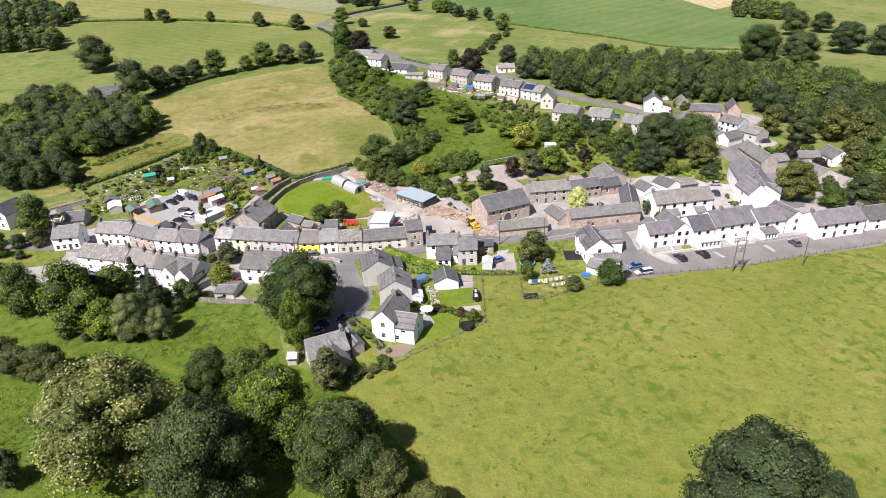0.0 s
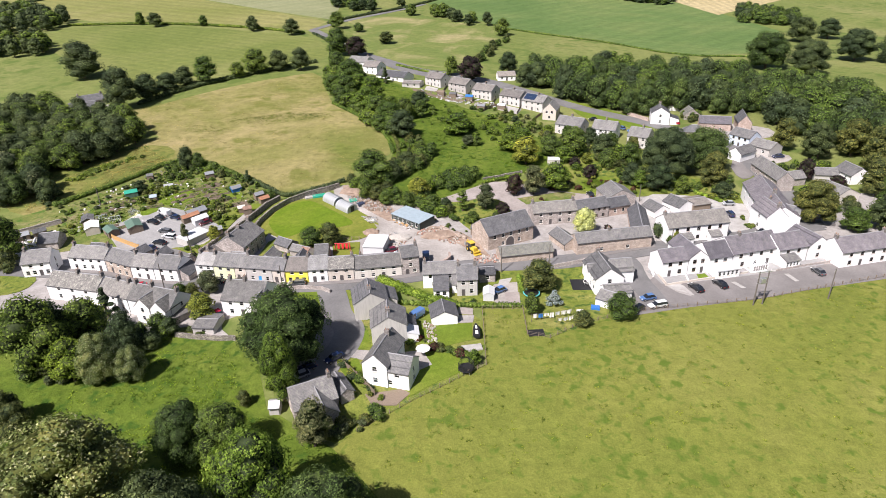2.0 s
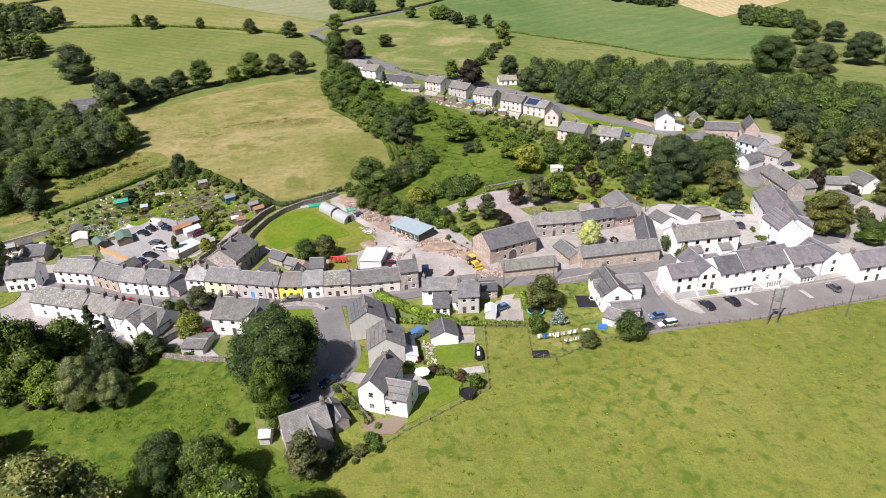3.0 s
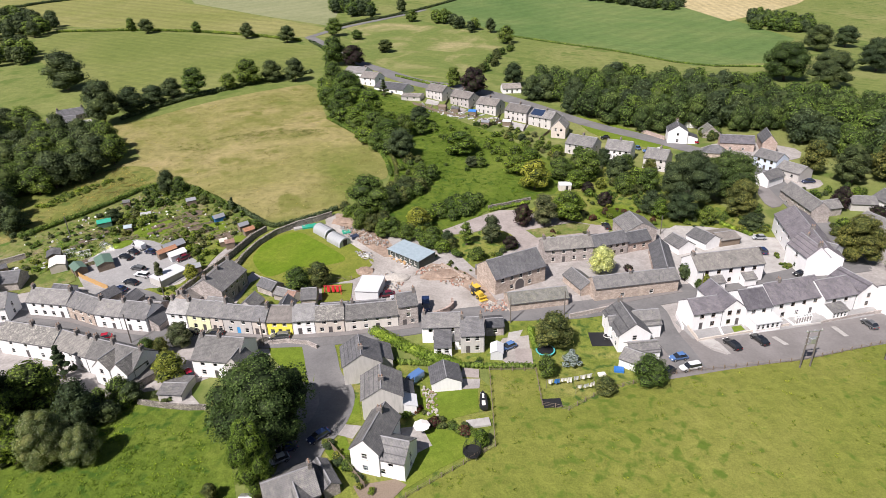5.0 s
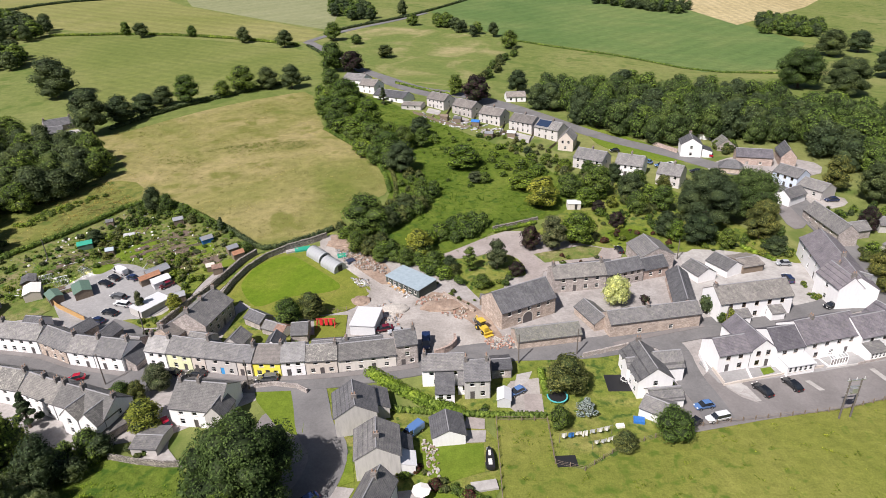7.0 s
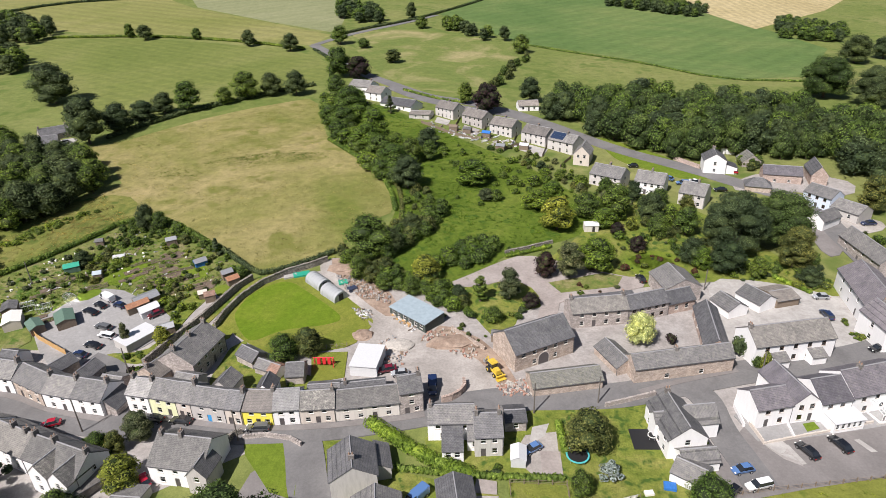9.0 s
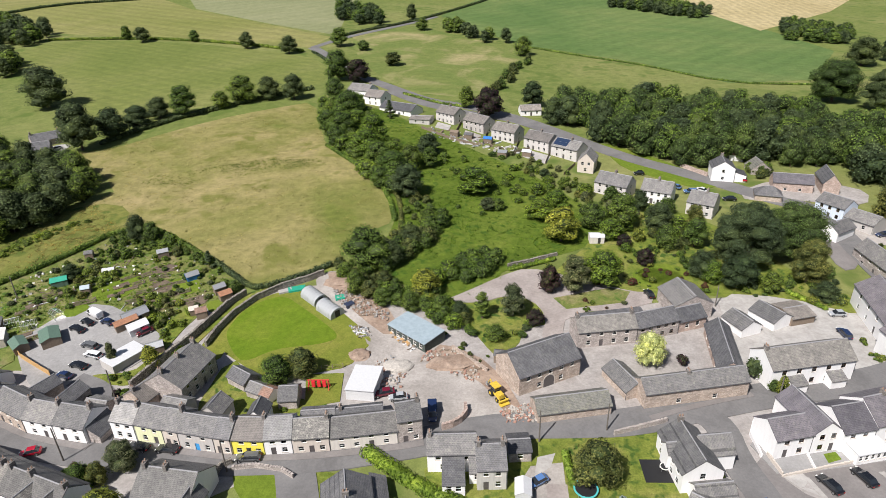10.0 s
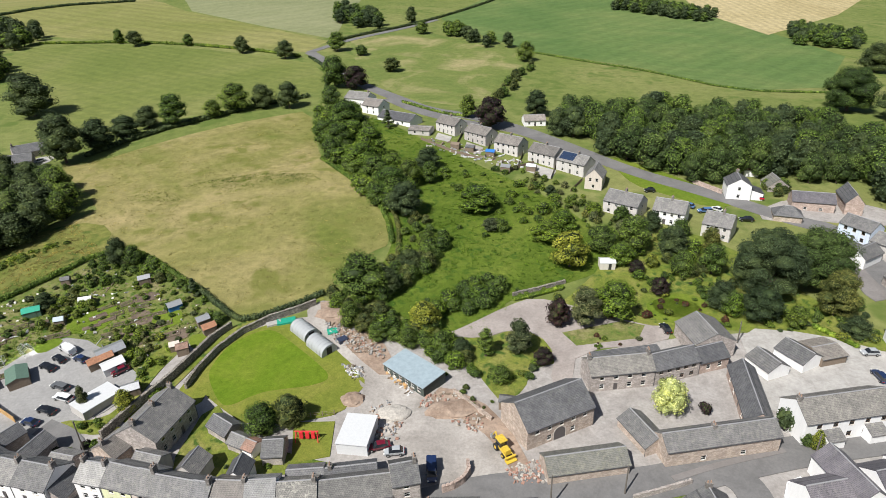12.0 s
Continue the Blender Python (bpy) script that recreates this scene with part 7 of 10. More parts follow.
house(-142.0, 334.3, 35.2, 11.8, 7.0, 3.0, 2.4, GREY_STONE, DARK_SLATE, "dark stone farmhouse at the wood's edge", "house", front='3d1', chimneys=((0.05, 0.8), (0.95, 0.8)))
laid("farm_apron", [-139.7, 331.3, -131.2, 339.5, -126.1, 334.5, -131.7, 323.6], CONCRETE, 2.6, "pale yard before a farmhouse", "yard", soft=1)
laid("house_court", [133.2, 210.7, 145.6, 219.4, 143.8, 208.7, 135, 196.8, 129.2, 196.2], TARMAC, 2.9, "tarmac court before the garages", "yard", soft=1)

# the upper row
house(-9.4, 392.2, -36.0, 13.5, 9.5, 4.4, 2.6, WHITE, SLATE, "white bungalow at the top of the row", "house", front='3d1', chimneys=((0.9, 0.6),), group="upper row of pebble-dashed houses")
house(-0.2, 378.2, -40.2, 10.6, 8.4, 4.4, 2.6, WHITE, TILE, "white chalet house with a brown roof", "house", front='2/2', right='1/1', group="upper row of pebble-dashed houses")
house(7.1, 365.8, -42.7, 20.2, 9.0, 2.6, 2.4, WHITE, DARK_SLATE, "white bungalow with a dark roof", "house", front='3', group="upper row of pebble-dashed houses")
house(20.4, 342.7, -20.6, 10.0, 8.0, 2.4, 0.7, GREYISH, TILE, "pair of low flat garages", "garage", front='2', name="garage", group="upper row of pebble-dashed houses")
house(33.4, 346.6, -52.0, 12.1, 7.4, 4.7, 2.5, PALE_PEBBLE, TILE, "cream pebble-dashed pair of houses with a brown tiled roof", "house", front='4/4d1', right='1/1', chimneys=((0.5, 0.7),), group="upper row of pebble-dashed houses")
house(44.4, 332.8, -53.3, 12.9, 7.4, 4.7, 2.5, PEBBLE, TILE, "pale pebble-dashed pair of houses with a brown tiled roof", "house", front='4/4d1', right='1/1', chimneys=((0.5, 0.7),), group="upper row of pebble-dashed houses")
house(54.6, 317.3, -47.0, 12.0, 7.4, 4.7, 2.5, PALE_PEBBLE, TILE, "white pebble-dashed pair of houses with a brown tiled roof", "house", front='4/4d1', right='1/1', chimneys=((0.5, 0.7),), group="upper row of pebble-dashed houses")
house(66.0, 304.7, -50.0, 12.5, 7.4, 4.7, 2.5, PALE_PEBBLE, TILE, "cream pebble-dashed pair of houses with a brown tiled roof", "house", front='4/4d1', right='1/1', chimneys=((0.5, 0.7),), group="upper row of pebble-dashed houses")
solar = house(74.6, 293.8, -51.0, 12.3, 7.4, 4.7, 2.5, PALE_PEBBLE, SLATE, "white house pair with solar panels on the roof", "house", front='3/3d1', chimneys=((0.6, 0.7),), group="upper row of pebble-dashed houses")
h = house(85.0, 271.9, 62.4, 9.0, 6.0, 4.6, 3.0, BEIGE, SLATE, "beige gabled house with a low extension", "house", left="2/1", group="upper row of pebble-dashed houses")
house(80.0, 256.0, -44.8, 11.7, 8.0, 4.6, 2.7, PALE_PEBBLE, SLATE, "pale pebble-dashed house pair with a central chimney", "house", front='4/4d1', right='1/1', chimneys=((0.5, 0.9),), group="upper row of pebble-dashed houses")
house(92.7, 246.6, -36.3, 9.9, 8.0, 4.6, 2.7, WHITE, SLATE, "white house pair behind garden trees", "house", front='4/4d1', right='1/1', chimneys=((0.5, 0.9),), group="upper row of pebble-dashed houses")
house(103.6, 235.5, -41.6, 8.3, 8.0, 4.6, 2.7, PALE_PEBBLE, SLATE, "pale pebble-dashed house with a small conservatory", "house", front='3/3d1', chimneys=((0.6, 0.9),), group="upper row of pebble-dashed houses")
house(74.2, 347.2, -2.2, 10.0, 7.0, 2.7, 1.9, WHITE, TILE, "white bungalow across the road", "house", front='3d1', group="upper row of pebble-dashed houses")
house(-142.6, 322.5, 19.2, 12.0, 8.0, 3.0, 2.2, GREY_STONE, DARK_SLATE, "old farm building hidden in trees", "barn", front='2', name="barn")

# buildings round the car park
house(-35.7, 165.7, 69.8, 12.0, 9.0, 4.5, 2.9, GREY_STONE, SLATE, "grey stone house with a shaded garden front", "house", front='4/4d2', chimneys=((0.05, 0.8), (0.5, 0.7), (0.97, 0.8)), left='0/1')
house(-43.2, 164.6, 58.3, 5.8, 6.0, 2.8, 2.0, STONE, TILE, "stone outbuilding with a tan roof", "outbuilding", chimneys=((0.1, 0.7),), name="outbuilding")
house(-54.8, 179.4, 51.7, 8.4, 5.0, 2.3, 0.2, GREYISH, WHITE_SHEET, "long shed with a flat white sheet roof", "shed", lean=True, name="shed")
house(-2.7, 162.5, -14.6, 5.9, 8.0, 2.7, 0.1, WHITE_SHEET, WHITE_SHEET, "white site cabin with a flat roof", "cabin", lean=True, name="site_cabin")
house(6.5, 186.0, -50.2, 12.6, 6.5, 2.5, 0.5, DARKBOARD, BLUE_SHEET, "long open store with a pale blue sheet roof", "store", lean=True, front='6', name="yard_store")
house(-28.3, 171.7, -41, 5.8, 4.0, 2.3, 1.3, GREY_STONE, DARK_SLATE, "stone outhouse with a dark slate roof", "outbuilding", name="outbuilding")
house(-23.4, 166.5, -33, 3.6, 3.2, 2.0, 1.1, GREY_STONE, SLATE, "low garden outhouse with a slate roof", "outbuilding", name="outbuilding")
house(-20.3, 164.5, -33, 2.6, 3.2, 2.0, 0.9, WHITE, RED_TILE, "small white outhouse with a red roof", "shed", name="shed")
house(-16.1, 161.1, -3.3, 3.9, 5.0, 2.4, 1.6, GREY_STONE, SLATE, "grey stone garden outhouse", "outbuilding", name="outbuilding")

# large trees nearest the camera's way
plant("blossom_tree", -47.6, 78.7, 22.2, 25.2, "broad tree covered in cream blossom", "tree", "", "tree")
plant("big_sycamore", -29.0, 66.0, 23.4, 18.8, "dense dark sycamore at the meadow's edge", "tree", "", "tree")
plant("big_sycamore_b", -33.7, 91.8, 13.1, 11.7, "dark round-crowned sycamore in a meadow", "tree", "", "tree")
plant("big_beech", -27.2, 90.5, 13.2, 10.6, "dark green beech beside the meadow", "tree", "", "tree")
plant("big_ash", -19.4, 75.2, 20.5, 15.3, "sunlit bright green ash tree", "tree", "", "tree")
plant("big_sycamore_b", -8.8, 68.8, 16.9, 17.5, "dark leafy sycamore casting deep shade", "tree", "", "tree")
plant("big_olive", -2.0, 64.7, 10.2, 9.6, "olive-leaved thorn beside the pasture", "tree", "", "tree")
plant("big_olive", 4.2, 59.4, 8.6, 8.2, "low olive-leaved thorn tree", "tree", "", "tree")
plant("big_sycamore", 50.9, 49.4, 22.3, 21.9, "huge dark sycamore standing in the pasture", "tree", "", "tree")
plant("big_sycamore", 64.0, 51.0, 10.4, 8.7, "smaller dark sycamore in the pasture", "tree", "", "tree")
plant("big_sycamore_b", -18.6, 116.0, 17.8, 20.6, "great spreading sycamore over the drive", "tree", "", "tree")
plant("big_ash", -18.6, 104.0, 16.0, 7.6, "tall yellow-green birch in front of a sycamore", "tree", "", "tree")
plant("grey_willow", -11.9, 91.6, 10.4, 7.4, "grey-green hawthorn beside a stone cottage", "tree", "", "tree")
plant("olive_oak", -26.0, 104.0, 3.8, 3.1, "slender young thorn in the meadow", "tree", "", "tree")

# trees behind the southern row
plant("sycamore_a", -71.6, 123.9, 18.5, 14.8, "tall green sycamore behind the row", "tree", "", "tree")
plant("dark_oak_a", -71.7, 130.1, 13.8, 11.0, "dark oak behind the row", "tree", "", "tree")
plant("sycamore_b", -65.9, 132.8, 11.8, 12.3, "leafy ash behind the white row", "tree", "", "tree")
plant("dark_conifer", -64.7, 142.5, 9.6, 5.9, "dark yew beside the white house", "tree", "", "tree")
plant("dark_oak_b", -54.8, 126.6, 10.9, 8.7, "dark holly tree behind the row", "tree", "", "tree")
plant("blossom_tree", -56.8, 117.2, 11.9, 9.7, "elder covered in cream flowers", "tree", "", "tree")
plant("bright_ash", -63.2, 118.4, 10.5, 9.2, "bright green young ash tree", "tree", "", "tree")
plant("blossom_tree", -50.5, 116.5, 8.4, 7.5, "flowering elder at the meadow's edge", "tree", "", "tree")
plant("big_olive", -70.6, 105.0, 9.0, 9.8, "brown-green hawthorn clump in meadow", "tree", "", "tree")
plant("olive_oak", -66.1, 101.5, 9.1, 7.3, "brown-green hawthorn in the meadow hedge", "tree", "", "tree")
plant("sycamore_c", -87.3, 133.2, 14.2, 11.3, "leafy green tree in a hedge", "tree", "", "tree")
plant("dark_oak_b", -96.5, 139.7, 12.8, 10.2, "dark tree in a hedge", "tree", "", "tree")
plant("olive_oak", -82.6, 112.4, 6.6, 8.4, "dark tree in the hedgerow", "tree", "", "tree")
plant("olive_oak", -76.6, 106.6, 7.6, 8.6, "leafy tree in the hedgerow", "tree", "", "tree")
plant("dark_oak_a", -65.3, 77.5, 8.1, 6.5, "dark tree in a garden corner", "tree", "", "tree")
plant("sycamore_b", -105.5, 180.8, 14.3, 11.8, "dark rounded tree in a garden", "tree", "", "tree")

woodland("row_garden_thicket", [-76, 141, -70, 142, -62.5, 138.4, -55, 135.6, -49.5, 134.2, -46, 132.4, -46.6, 128.6, -51, 126, -54.4, 122.6, -59, 119.5, -66, 117.5, -73, 119, -79, 126], 3.7, ("scrub_green", "scrub_dark", "scrub_olive", "scrub_dark", "scrub_grey", "scrub_green"), 2.4, 5.4, "overgrown bushes and small trees below the white row", 81, 1.1)

# trees among the houses
plant("golden_conifer", -41.3, 138.3, 7.0, 7.6, "bright gold clipped conifer in a garden", "tree", "", "tree")
plant("grey_willow", -42.0, 149.5, 6.7, 6.5, "grey-leaved willow at the lane corner", "tree", "", "tree")
plant("sycamore_c", -48.3, 146.4, 5.4, 5.2, "garden tree behind the white house", "tree", "", "tree")
plant("olive_oak", -45.4, 146.7, 5.2, 4.1, "rounded olive-green garden tree", "tree", "", "tree")
plant("sycamore_c", 56.0, 120.5, 6.6, 8.3, "round green bush tree beside the parking strip", "tree", "", "tree")
plant("olive_oak", 40.4, 135.2, 9.4, 9.6, "wide brown-green tree in a garden", "tree", "", "tree")
plant("blue_spruce", 42.6, 128.6, 4.6, 5.4, "silvery blue spruce on the lawn", "tree", "", "tree")
plant("sycamore_c", 36.4, 125.8, 5.7, 4.6, "low apple tree in a garden", "tree", "", "tree")
plant("olive_oak", 46.3, 118.8, 4.1, 5.0, "rounded thorn at the garden's end", "tree", "", "tree")
plant("pale_maple", 62.3, 165.2, 8.1, 8.0, "pale yellow-leaved maple in the courtyard", "tree", "", "tree")
plant("shrub_copper", 69.2, 163.7, 3.2, 2.7, "dark clipped bush in the courtyard", "shrub", "", "shrub")
plant("sycamore_c", -17.6, 170.6, 6.8, 8.2, "green thorn tree on the green lawn", "tree", "", "tree")
plant("olive_oak", -12.2, 172.2, 7.0, 7.6, "loose olive-green tree on the green lawn", "tree", "", "tree")
plant("shrub_dark", 82.1, 157.7, 5.4, 4.3, "dark ivy-clad bush beside the white cottages", "shrub", "", "shrub")
plant("golden_conifer", 84.3, 151.8, 4.8, 2.6, "yellow-green conifer in a garden", "tree", "", "tree")
plant("sycamore_c", 83.1, 153.1, 3.0, 2.4, "dark shrub tree by the white cottages", "tree", "", "tree")

# scrub along the hay field
plant("sycamore_a", -9.0, 326.2, 12.0, 14.0, "leafy tree in the thicket beside the hay field", "tree", "thicket beside the hay field", "tree")
plant("bright_ash", -3.0, 331.3, 11.5, 13.0, "leafy tree in the thicket beside the hay field", "tree", "thicket beside the hay field", "tree")
plant("sycamore_b", -15.5, 333.5, 11.2, 12.3, "leafy tree in the thicket beside the hay field", "tree", "thicket beside the hay field", "tree")
plant("bright_ash", 1.0, 303.5, 11.3, 13.5, "leafy tree in the thicket beside the hay field", "tree", "thicket beside the hay field", "tree")
plant("bright_ash", 4.3, 313.2, 14.4, 14.0, "leafy tree in the thicket beside the hay field", "tree", "thicket beside the hay field", "tree")
plant("sycamore_a", 5.5, 288.9, 11.2, 13.3, "leafy tree in the thicket beside the hay field", "tree", "thicket beside the hay field", "tree")
plant("bright_ash", 11.3, 291.1, 10.1, 10.7, "leafy tree in the thicket beside the hay field", "tree", "thicket beside the hay field", "tree")
plant("sycamore_b", 11.1, 277.2, 11.3, 16.1, "leafy tree in the thicket beside the hay field", "tree", "thicket beside the hay field", "tree")
plant("sycamore_c", 17.7, 285.5, 10.7, 10.4, "leafy tree in the thicket beside the hay field", "tree", "thicket beside the hay field", "tree")
plant("dark_oak_a", 15.2, 261.4, 12.1, 13.2, "leafy tree in the thicket beside the hay field", "tree", "thicket beside the hay field", "tree")
plant("sycamore_a", 6.7, 271.6, 7.7, 9.9, "leafy tree in the thicket beside the hay field", "tree", "thicket beside the hay field", "tree")
plant("sycamore_c", 20.4, 238.9, 5.9, 7.9, "leafy tree in the thicket beside the hay field", "tree", "thicket beside the hay field", "tree")
plant("bright_ash", -4.6, 366.1, 9.2, 12.0, "leafy tree in the thicket beside the hay field", "tree", "thicket beside the hay field", "tree")
plant("sycamore_c", -11.7, 316.2, 9.2, 10.3, "leafy tree in the thicket beside the hay field", "tree", "thicket beside the hay field", "tree")
plant("sycamore_a", 1.5, 217.0, 12.3, 15.9, "rounded green sycamore at the field corner", "tree", "", "tree")
plant("dark_oak_b", 8.2, 216.7, 7.4, 9.0, "shaded thorn at the field corner", "tree", "", "tree")
plant("dark_oak_a", 14.5, 226.6, 7.0, 8.6, "green thorn bush by the field", "tree", "", "tree")
plant("dark_oak_b", 25.9, 300.5, 9.0, 11.8, "dark thorn bush in the overgrown field", "tree", "", "tree")
plant("bright_ash", 39.2, 262.0, 9.5, 15.0, "broad green bush in the overgrown field", "tree", "", "tree")
plant("sycamore_b", 25.4, 287.5, 8.5, 7.0, "small green tree in the overgrown field", "tree", "", "tree")
plant("sycamore_c", 44.5, 246.8, 4.2, 5.4, "low green bush in the overgrown field", "tree", "", "tree")
plant("grey_willow", 41.0, 247.3, 4.6, 6.0, "grey-green low bush in the grass", "tree", "", "tree")
plant("bright_ash", 56.5, 238.6, 7.0, 11.6, "wide green bush by the gardens", "tree", "", "tree")
plant("bright_ash", 63.3, 243.9, 7.2, 9.2, "loose olive bush by the gardens", "tree", "", "tree")
woodland("drive_bushes", [16, 201.5, 22.3, 203.9, 26.8, 203.9, 37.4, 210, 39, 216, 34, 217.5, 22.9, 211, 15, 206], 3.0, ('scrub_green', 'scrub_bright', 'scrub_green'), 3, 5.0, "dense row of green thorn bushes above the drive", 33, 1.2)
plant("golden_conifer", 16.6, 199.6, 7.9, 9.0, "golden-leaved elder beside the yard", "tree", "", "tree")
plant("sycamore_b", 5.4, 197.1, 5.3, 5.7, "green tree in the belt above the yard", "tree", "belt above the yard", "tree")
plant("sycamore_c", 12.4, 193.7, 5.5, 5.6, "green tree in the belt above the yard", "tree", "belt above the yard", "tree")
plant("sycamore_a", 20.1, 191.7, 5.1, 5.8, "green tree in the belt above the yard", "tree", "belt above the yard", "tree")
plant("dark_oak_b", 24.3, 189.3, 4.6, 5.0, "green tree in the belt above the yard", "tree", "belt above the yard", "tree")
plant("sycamore_c", -1.3, 203.0, 7.3, 6.4, "green tree in the belt above the yard", "tree", "belt above the yard", "tree")
plant("olive_oak", 2.2, 200.8, 5.4, 5.8, "green tree in the belt above the yard", "tree", "belt above the yard", "tree")
plant("poplar", 29.5, 188.2, 8.0, 4.4, "dark upright conifer beside the drive", "tree", "", "tree")
plant("grey_willow", 37.2, 188.2, 9.0, 7.2, "pale silver birch on a lawn", "tree", "", "tree")
plant("copper_beech", 41.8, 184.0, 4.2, 5.2, "small dark purple tree beside the drive", "tree", "", "tree")
plant("sycamore_c", 31.3, 179.2, 4.1, 5.9, "low green shrub tree beside the drive", "tree", "", "tree")
woodland("hay_field_thicket", [-23.5, 376, -13, 382, -2, 364, 2.6, 346, 9, 323, 15.6, 305, 22, 289, 21, 268, 10.5, 262, 3.4, 275, -3.5, 294.5, -9.5, 308, -16, 325], 6.2, ('scrub_green', 'scrub_bright', 'scrub_bright', 'scrub_green'), 4.5, 7, "dense thicket of young leafy trees", 12, 1.3)
woodland("tree_belt", [-7.2, 210.8, 1.7, 204.7, 8.3, 196.6, 16.3, 188, 24.3, 184.6, 26.1, 190, 21.5, 196.6, 15.2, 201.1, 8.6, 205.7, 1.6, 214.8, -5.9, 221.3], 3.4, ('scrub_green', 'scrub_green', 'scrub_bright', 'scrub_olive'), 2.2, 4.2, "belt of green bushes and small trees above the yard", 13, 1.25)
woodland("upper_garden_thicket", [73.1, 251, 88.7, 248.3, 97.9, 233.3, 105.3, 222.3, 102.3, 211.7, 87.4, 208, 77.2, 215.9, 69.6, 228.3], 7.5, ('scrub_green', 'scrub_grey', 'scrub_olive', 'scrub_bright'), 3, 5, "overgrown gardens with small leafy trees", 14, 1.2)
plant("dark_oak_b", -68.6, 241.4, 9.2, 7.4, "dark thorn at the allotments' tip", "tree", "", "tree")
plant("sycamore_c", -64.5, 241.0, 6.6, 6.1, "low green thorn at the allotments' tip", "tree", "", "tree")
plant("dark_conifer", -43.3, 222.7, 5.9, 4.1, "small dark conifer on the field edge", "tree", "", "tree")
plant("dark_oak_b", -80.6, 221.5, 4.6, 6.4, "dark hedge bush above the allotments", "tree", "", "tree")
plant("grey_willow", -56.2, 183.1, 6.5, 2.7, "young green tree by the flat-roofed shed", "tree", "", "tree")
plant("golden_conifer", -47.1, 181.2, 5.8, 4.6, "bright yellow-green garden tree by the shed", "tree", "", "tree")

# gardens north of the farm
plant("golden_conifer", 59.0, 223.2, 11.1, 12.2, "golden-leaved conifer in the gardens", "tree", "", "tree")
plant("sycamore_c", 70.6, 230.3, 8.4, 11.0, "green tree in a garden", "tree", "", "tree")
plant("bright_ash", 63.1, 198.3, 10.4, 11.6, "light green weeping tree in a garden", "tree", "", "tree")
plant("grey_willow", 55.3, 196.4, 10.7, 8.8, "grey feathery tree in a garden", "tree", "", "tree")
plant("copper_beech", 48.9, 197.4, 7.5, 6.8, "dark purple-leaved plum beside the drive", "tree", "", "tree")
plant("copper_beech", 78.4, 206.6, 5.2, 5.6, "dark purple shrub tree on a lawn", "tree", "", "tree")
plant("golden_conifer", 81.7, 220.0, 4.4, 4.4, "small golden conifer in a garden", "tree", "", "tree")
plant("dark_oak_a", 89.5, 224.3, 10.0, 9.9, "dark garden tree behind the upper row", "tree", "", "tree")
plant("sycamore_b", 79.3, 228.5, 11.8, 12.0, "leafy garden tree behind the upper row", "tree", "", "tree")
plant("sycamore_b", 96.3, 214.3, 9.4, 8.6, "grey-green tree in a garden", "tree", "", "tree")
plant("bright_ash", 73.5, 222.6, 6.6, 7.6, "bright green tree in the gardens", "tree", "", "tree")
plant("sycamore_c", 87.6, 214.3, 7.7, 7.5, "green tree in a garden", "tree", "", "tree")
plant("big_sycamore", 106.0, 204.5, 18.0, 20.5, "massive dark sycamore above the gardens", "tree", "", "tree")
plant("big_sycamore_b", 120.0, 205.0, 17.0, 19.5, "massive dark oak above the gardens", "tree", "", "tree")
plant("big_olive", 116.6, 192.2, 13.0, 11.0, "large brown-green thorn tree by gardens", "tree", "", "tree")
plant("dark_oak_b", 90.4, 198.2, 8.4, 8.0, "low green tree in a garden", "tree", "", "tree")
plant("dark_oak_a", 97.4, 192.2, 9.6, 10.6, "green garden tree beside the court", "tree", "", "tree")
plant("dark_oak_b", 116.0, 184.0, 5.4, 7.2, "dark shrubs beside the court", "tree", "", "tree")
plant("copper_beech", 76.3, 217.2, 4.2, 5.0, "reddish purple shrub in a garden", "tree", "", "tree")

for kind, x, y, h, w in (("bright_ash", 76, 252.5, 5, 6), ("sycamore_b", 82.5, 246.5, 6.2, 6.2), ("dark_oak_b", 90, 240, 7, 7), ("sycamore_c", 97.2, 235.6, 6, 6.5), ("olive_oak", 103.4, 228.6, 6.4, 6.2), ("sycamore_b", 70.5, 260, 4.6, 5.4), ("dark_oak_a", 66, 270, 4.2, 4.6)):
    plant(kind, x, y, h, w, "leafy garden tree below the upper row", "tree", "garden trees below the upper row")

woodland("farm_garden_shrubbery", [60, 209, 72, 214, 84, 217, 97, 212, 99, 206, 92, 207.5, 84, 209.5, 72, 209, 66, 206], 3.4, ("scrub_green", "scrub_bright", "scrub_bright", "scrub_olive"), 1.0, 3.0, "mixed shrubs and small trees of the farm gardens", 52, 1.15)
woodland("court_garden_shrubs", [99, 190.5, 107, 189.5, 118, 186.6, 124, 190, 126, 197, 120, 198.5, 110, 193, 101, 196], 3.4, ("scrub_green", "scrub_dark", "scrub_bright", "scrub_green"), 1.0, 2.8, "mixed garden shrubs above the court", 56, 1.3)
plant("sycamore_b", 104.5, 189.0, 6.4, 5.6, "green garden tree above the court", "tree", "", "tree")
plant("bright_ash", 92.0, 195.5, 7.0, 6.4, "bright green garden tree above the court", "tree", "", "tree")
woodland("garden_thicket_east", [88, 206, 95, 208, 99, 202, 106, 196, 107, 189, 104, 188, 97, 192, 88, 197], 4.0, ("scrub_green", "scrub_dark", "scrub_grey", "scrub_green"), 1.6, 4.6, "dense shrubs beneath great trees", 53, 1.1)
woodland("scrub_field_bushes", [34, 282, 44, 276, 56, 262, 66, 256, 68, 247, 58, 250, 46, 262, 36, 272], 5.2, ("scrub_bright", "scrub_green", "scrub_green", "scrub_bright"), 1.8, 4.4, "soft green bushes below the upper gardens", 54, 1.4)
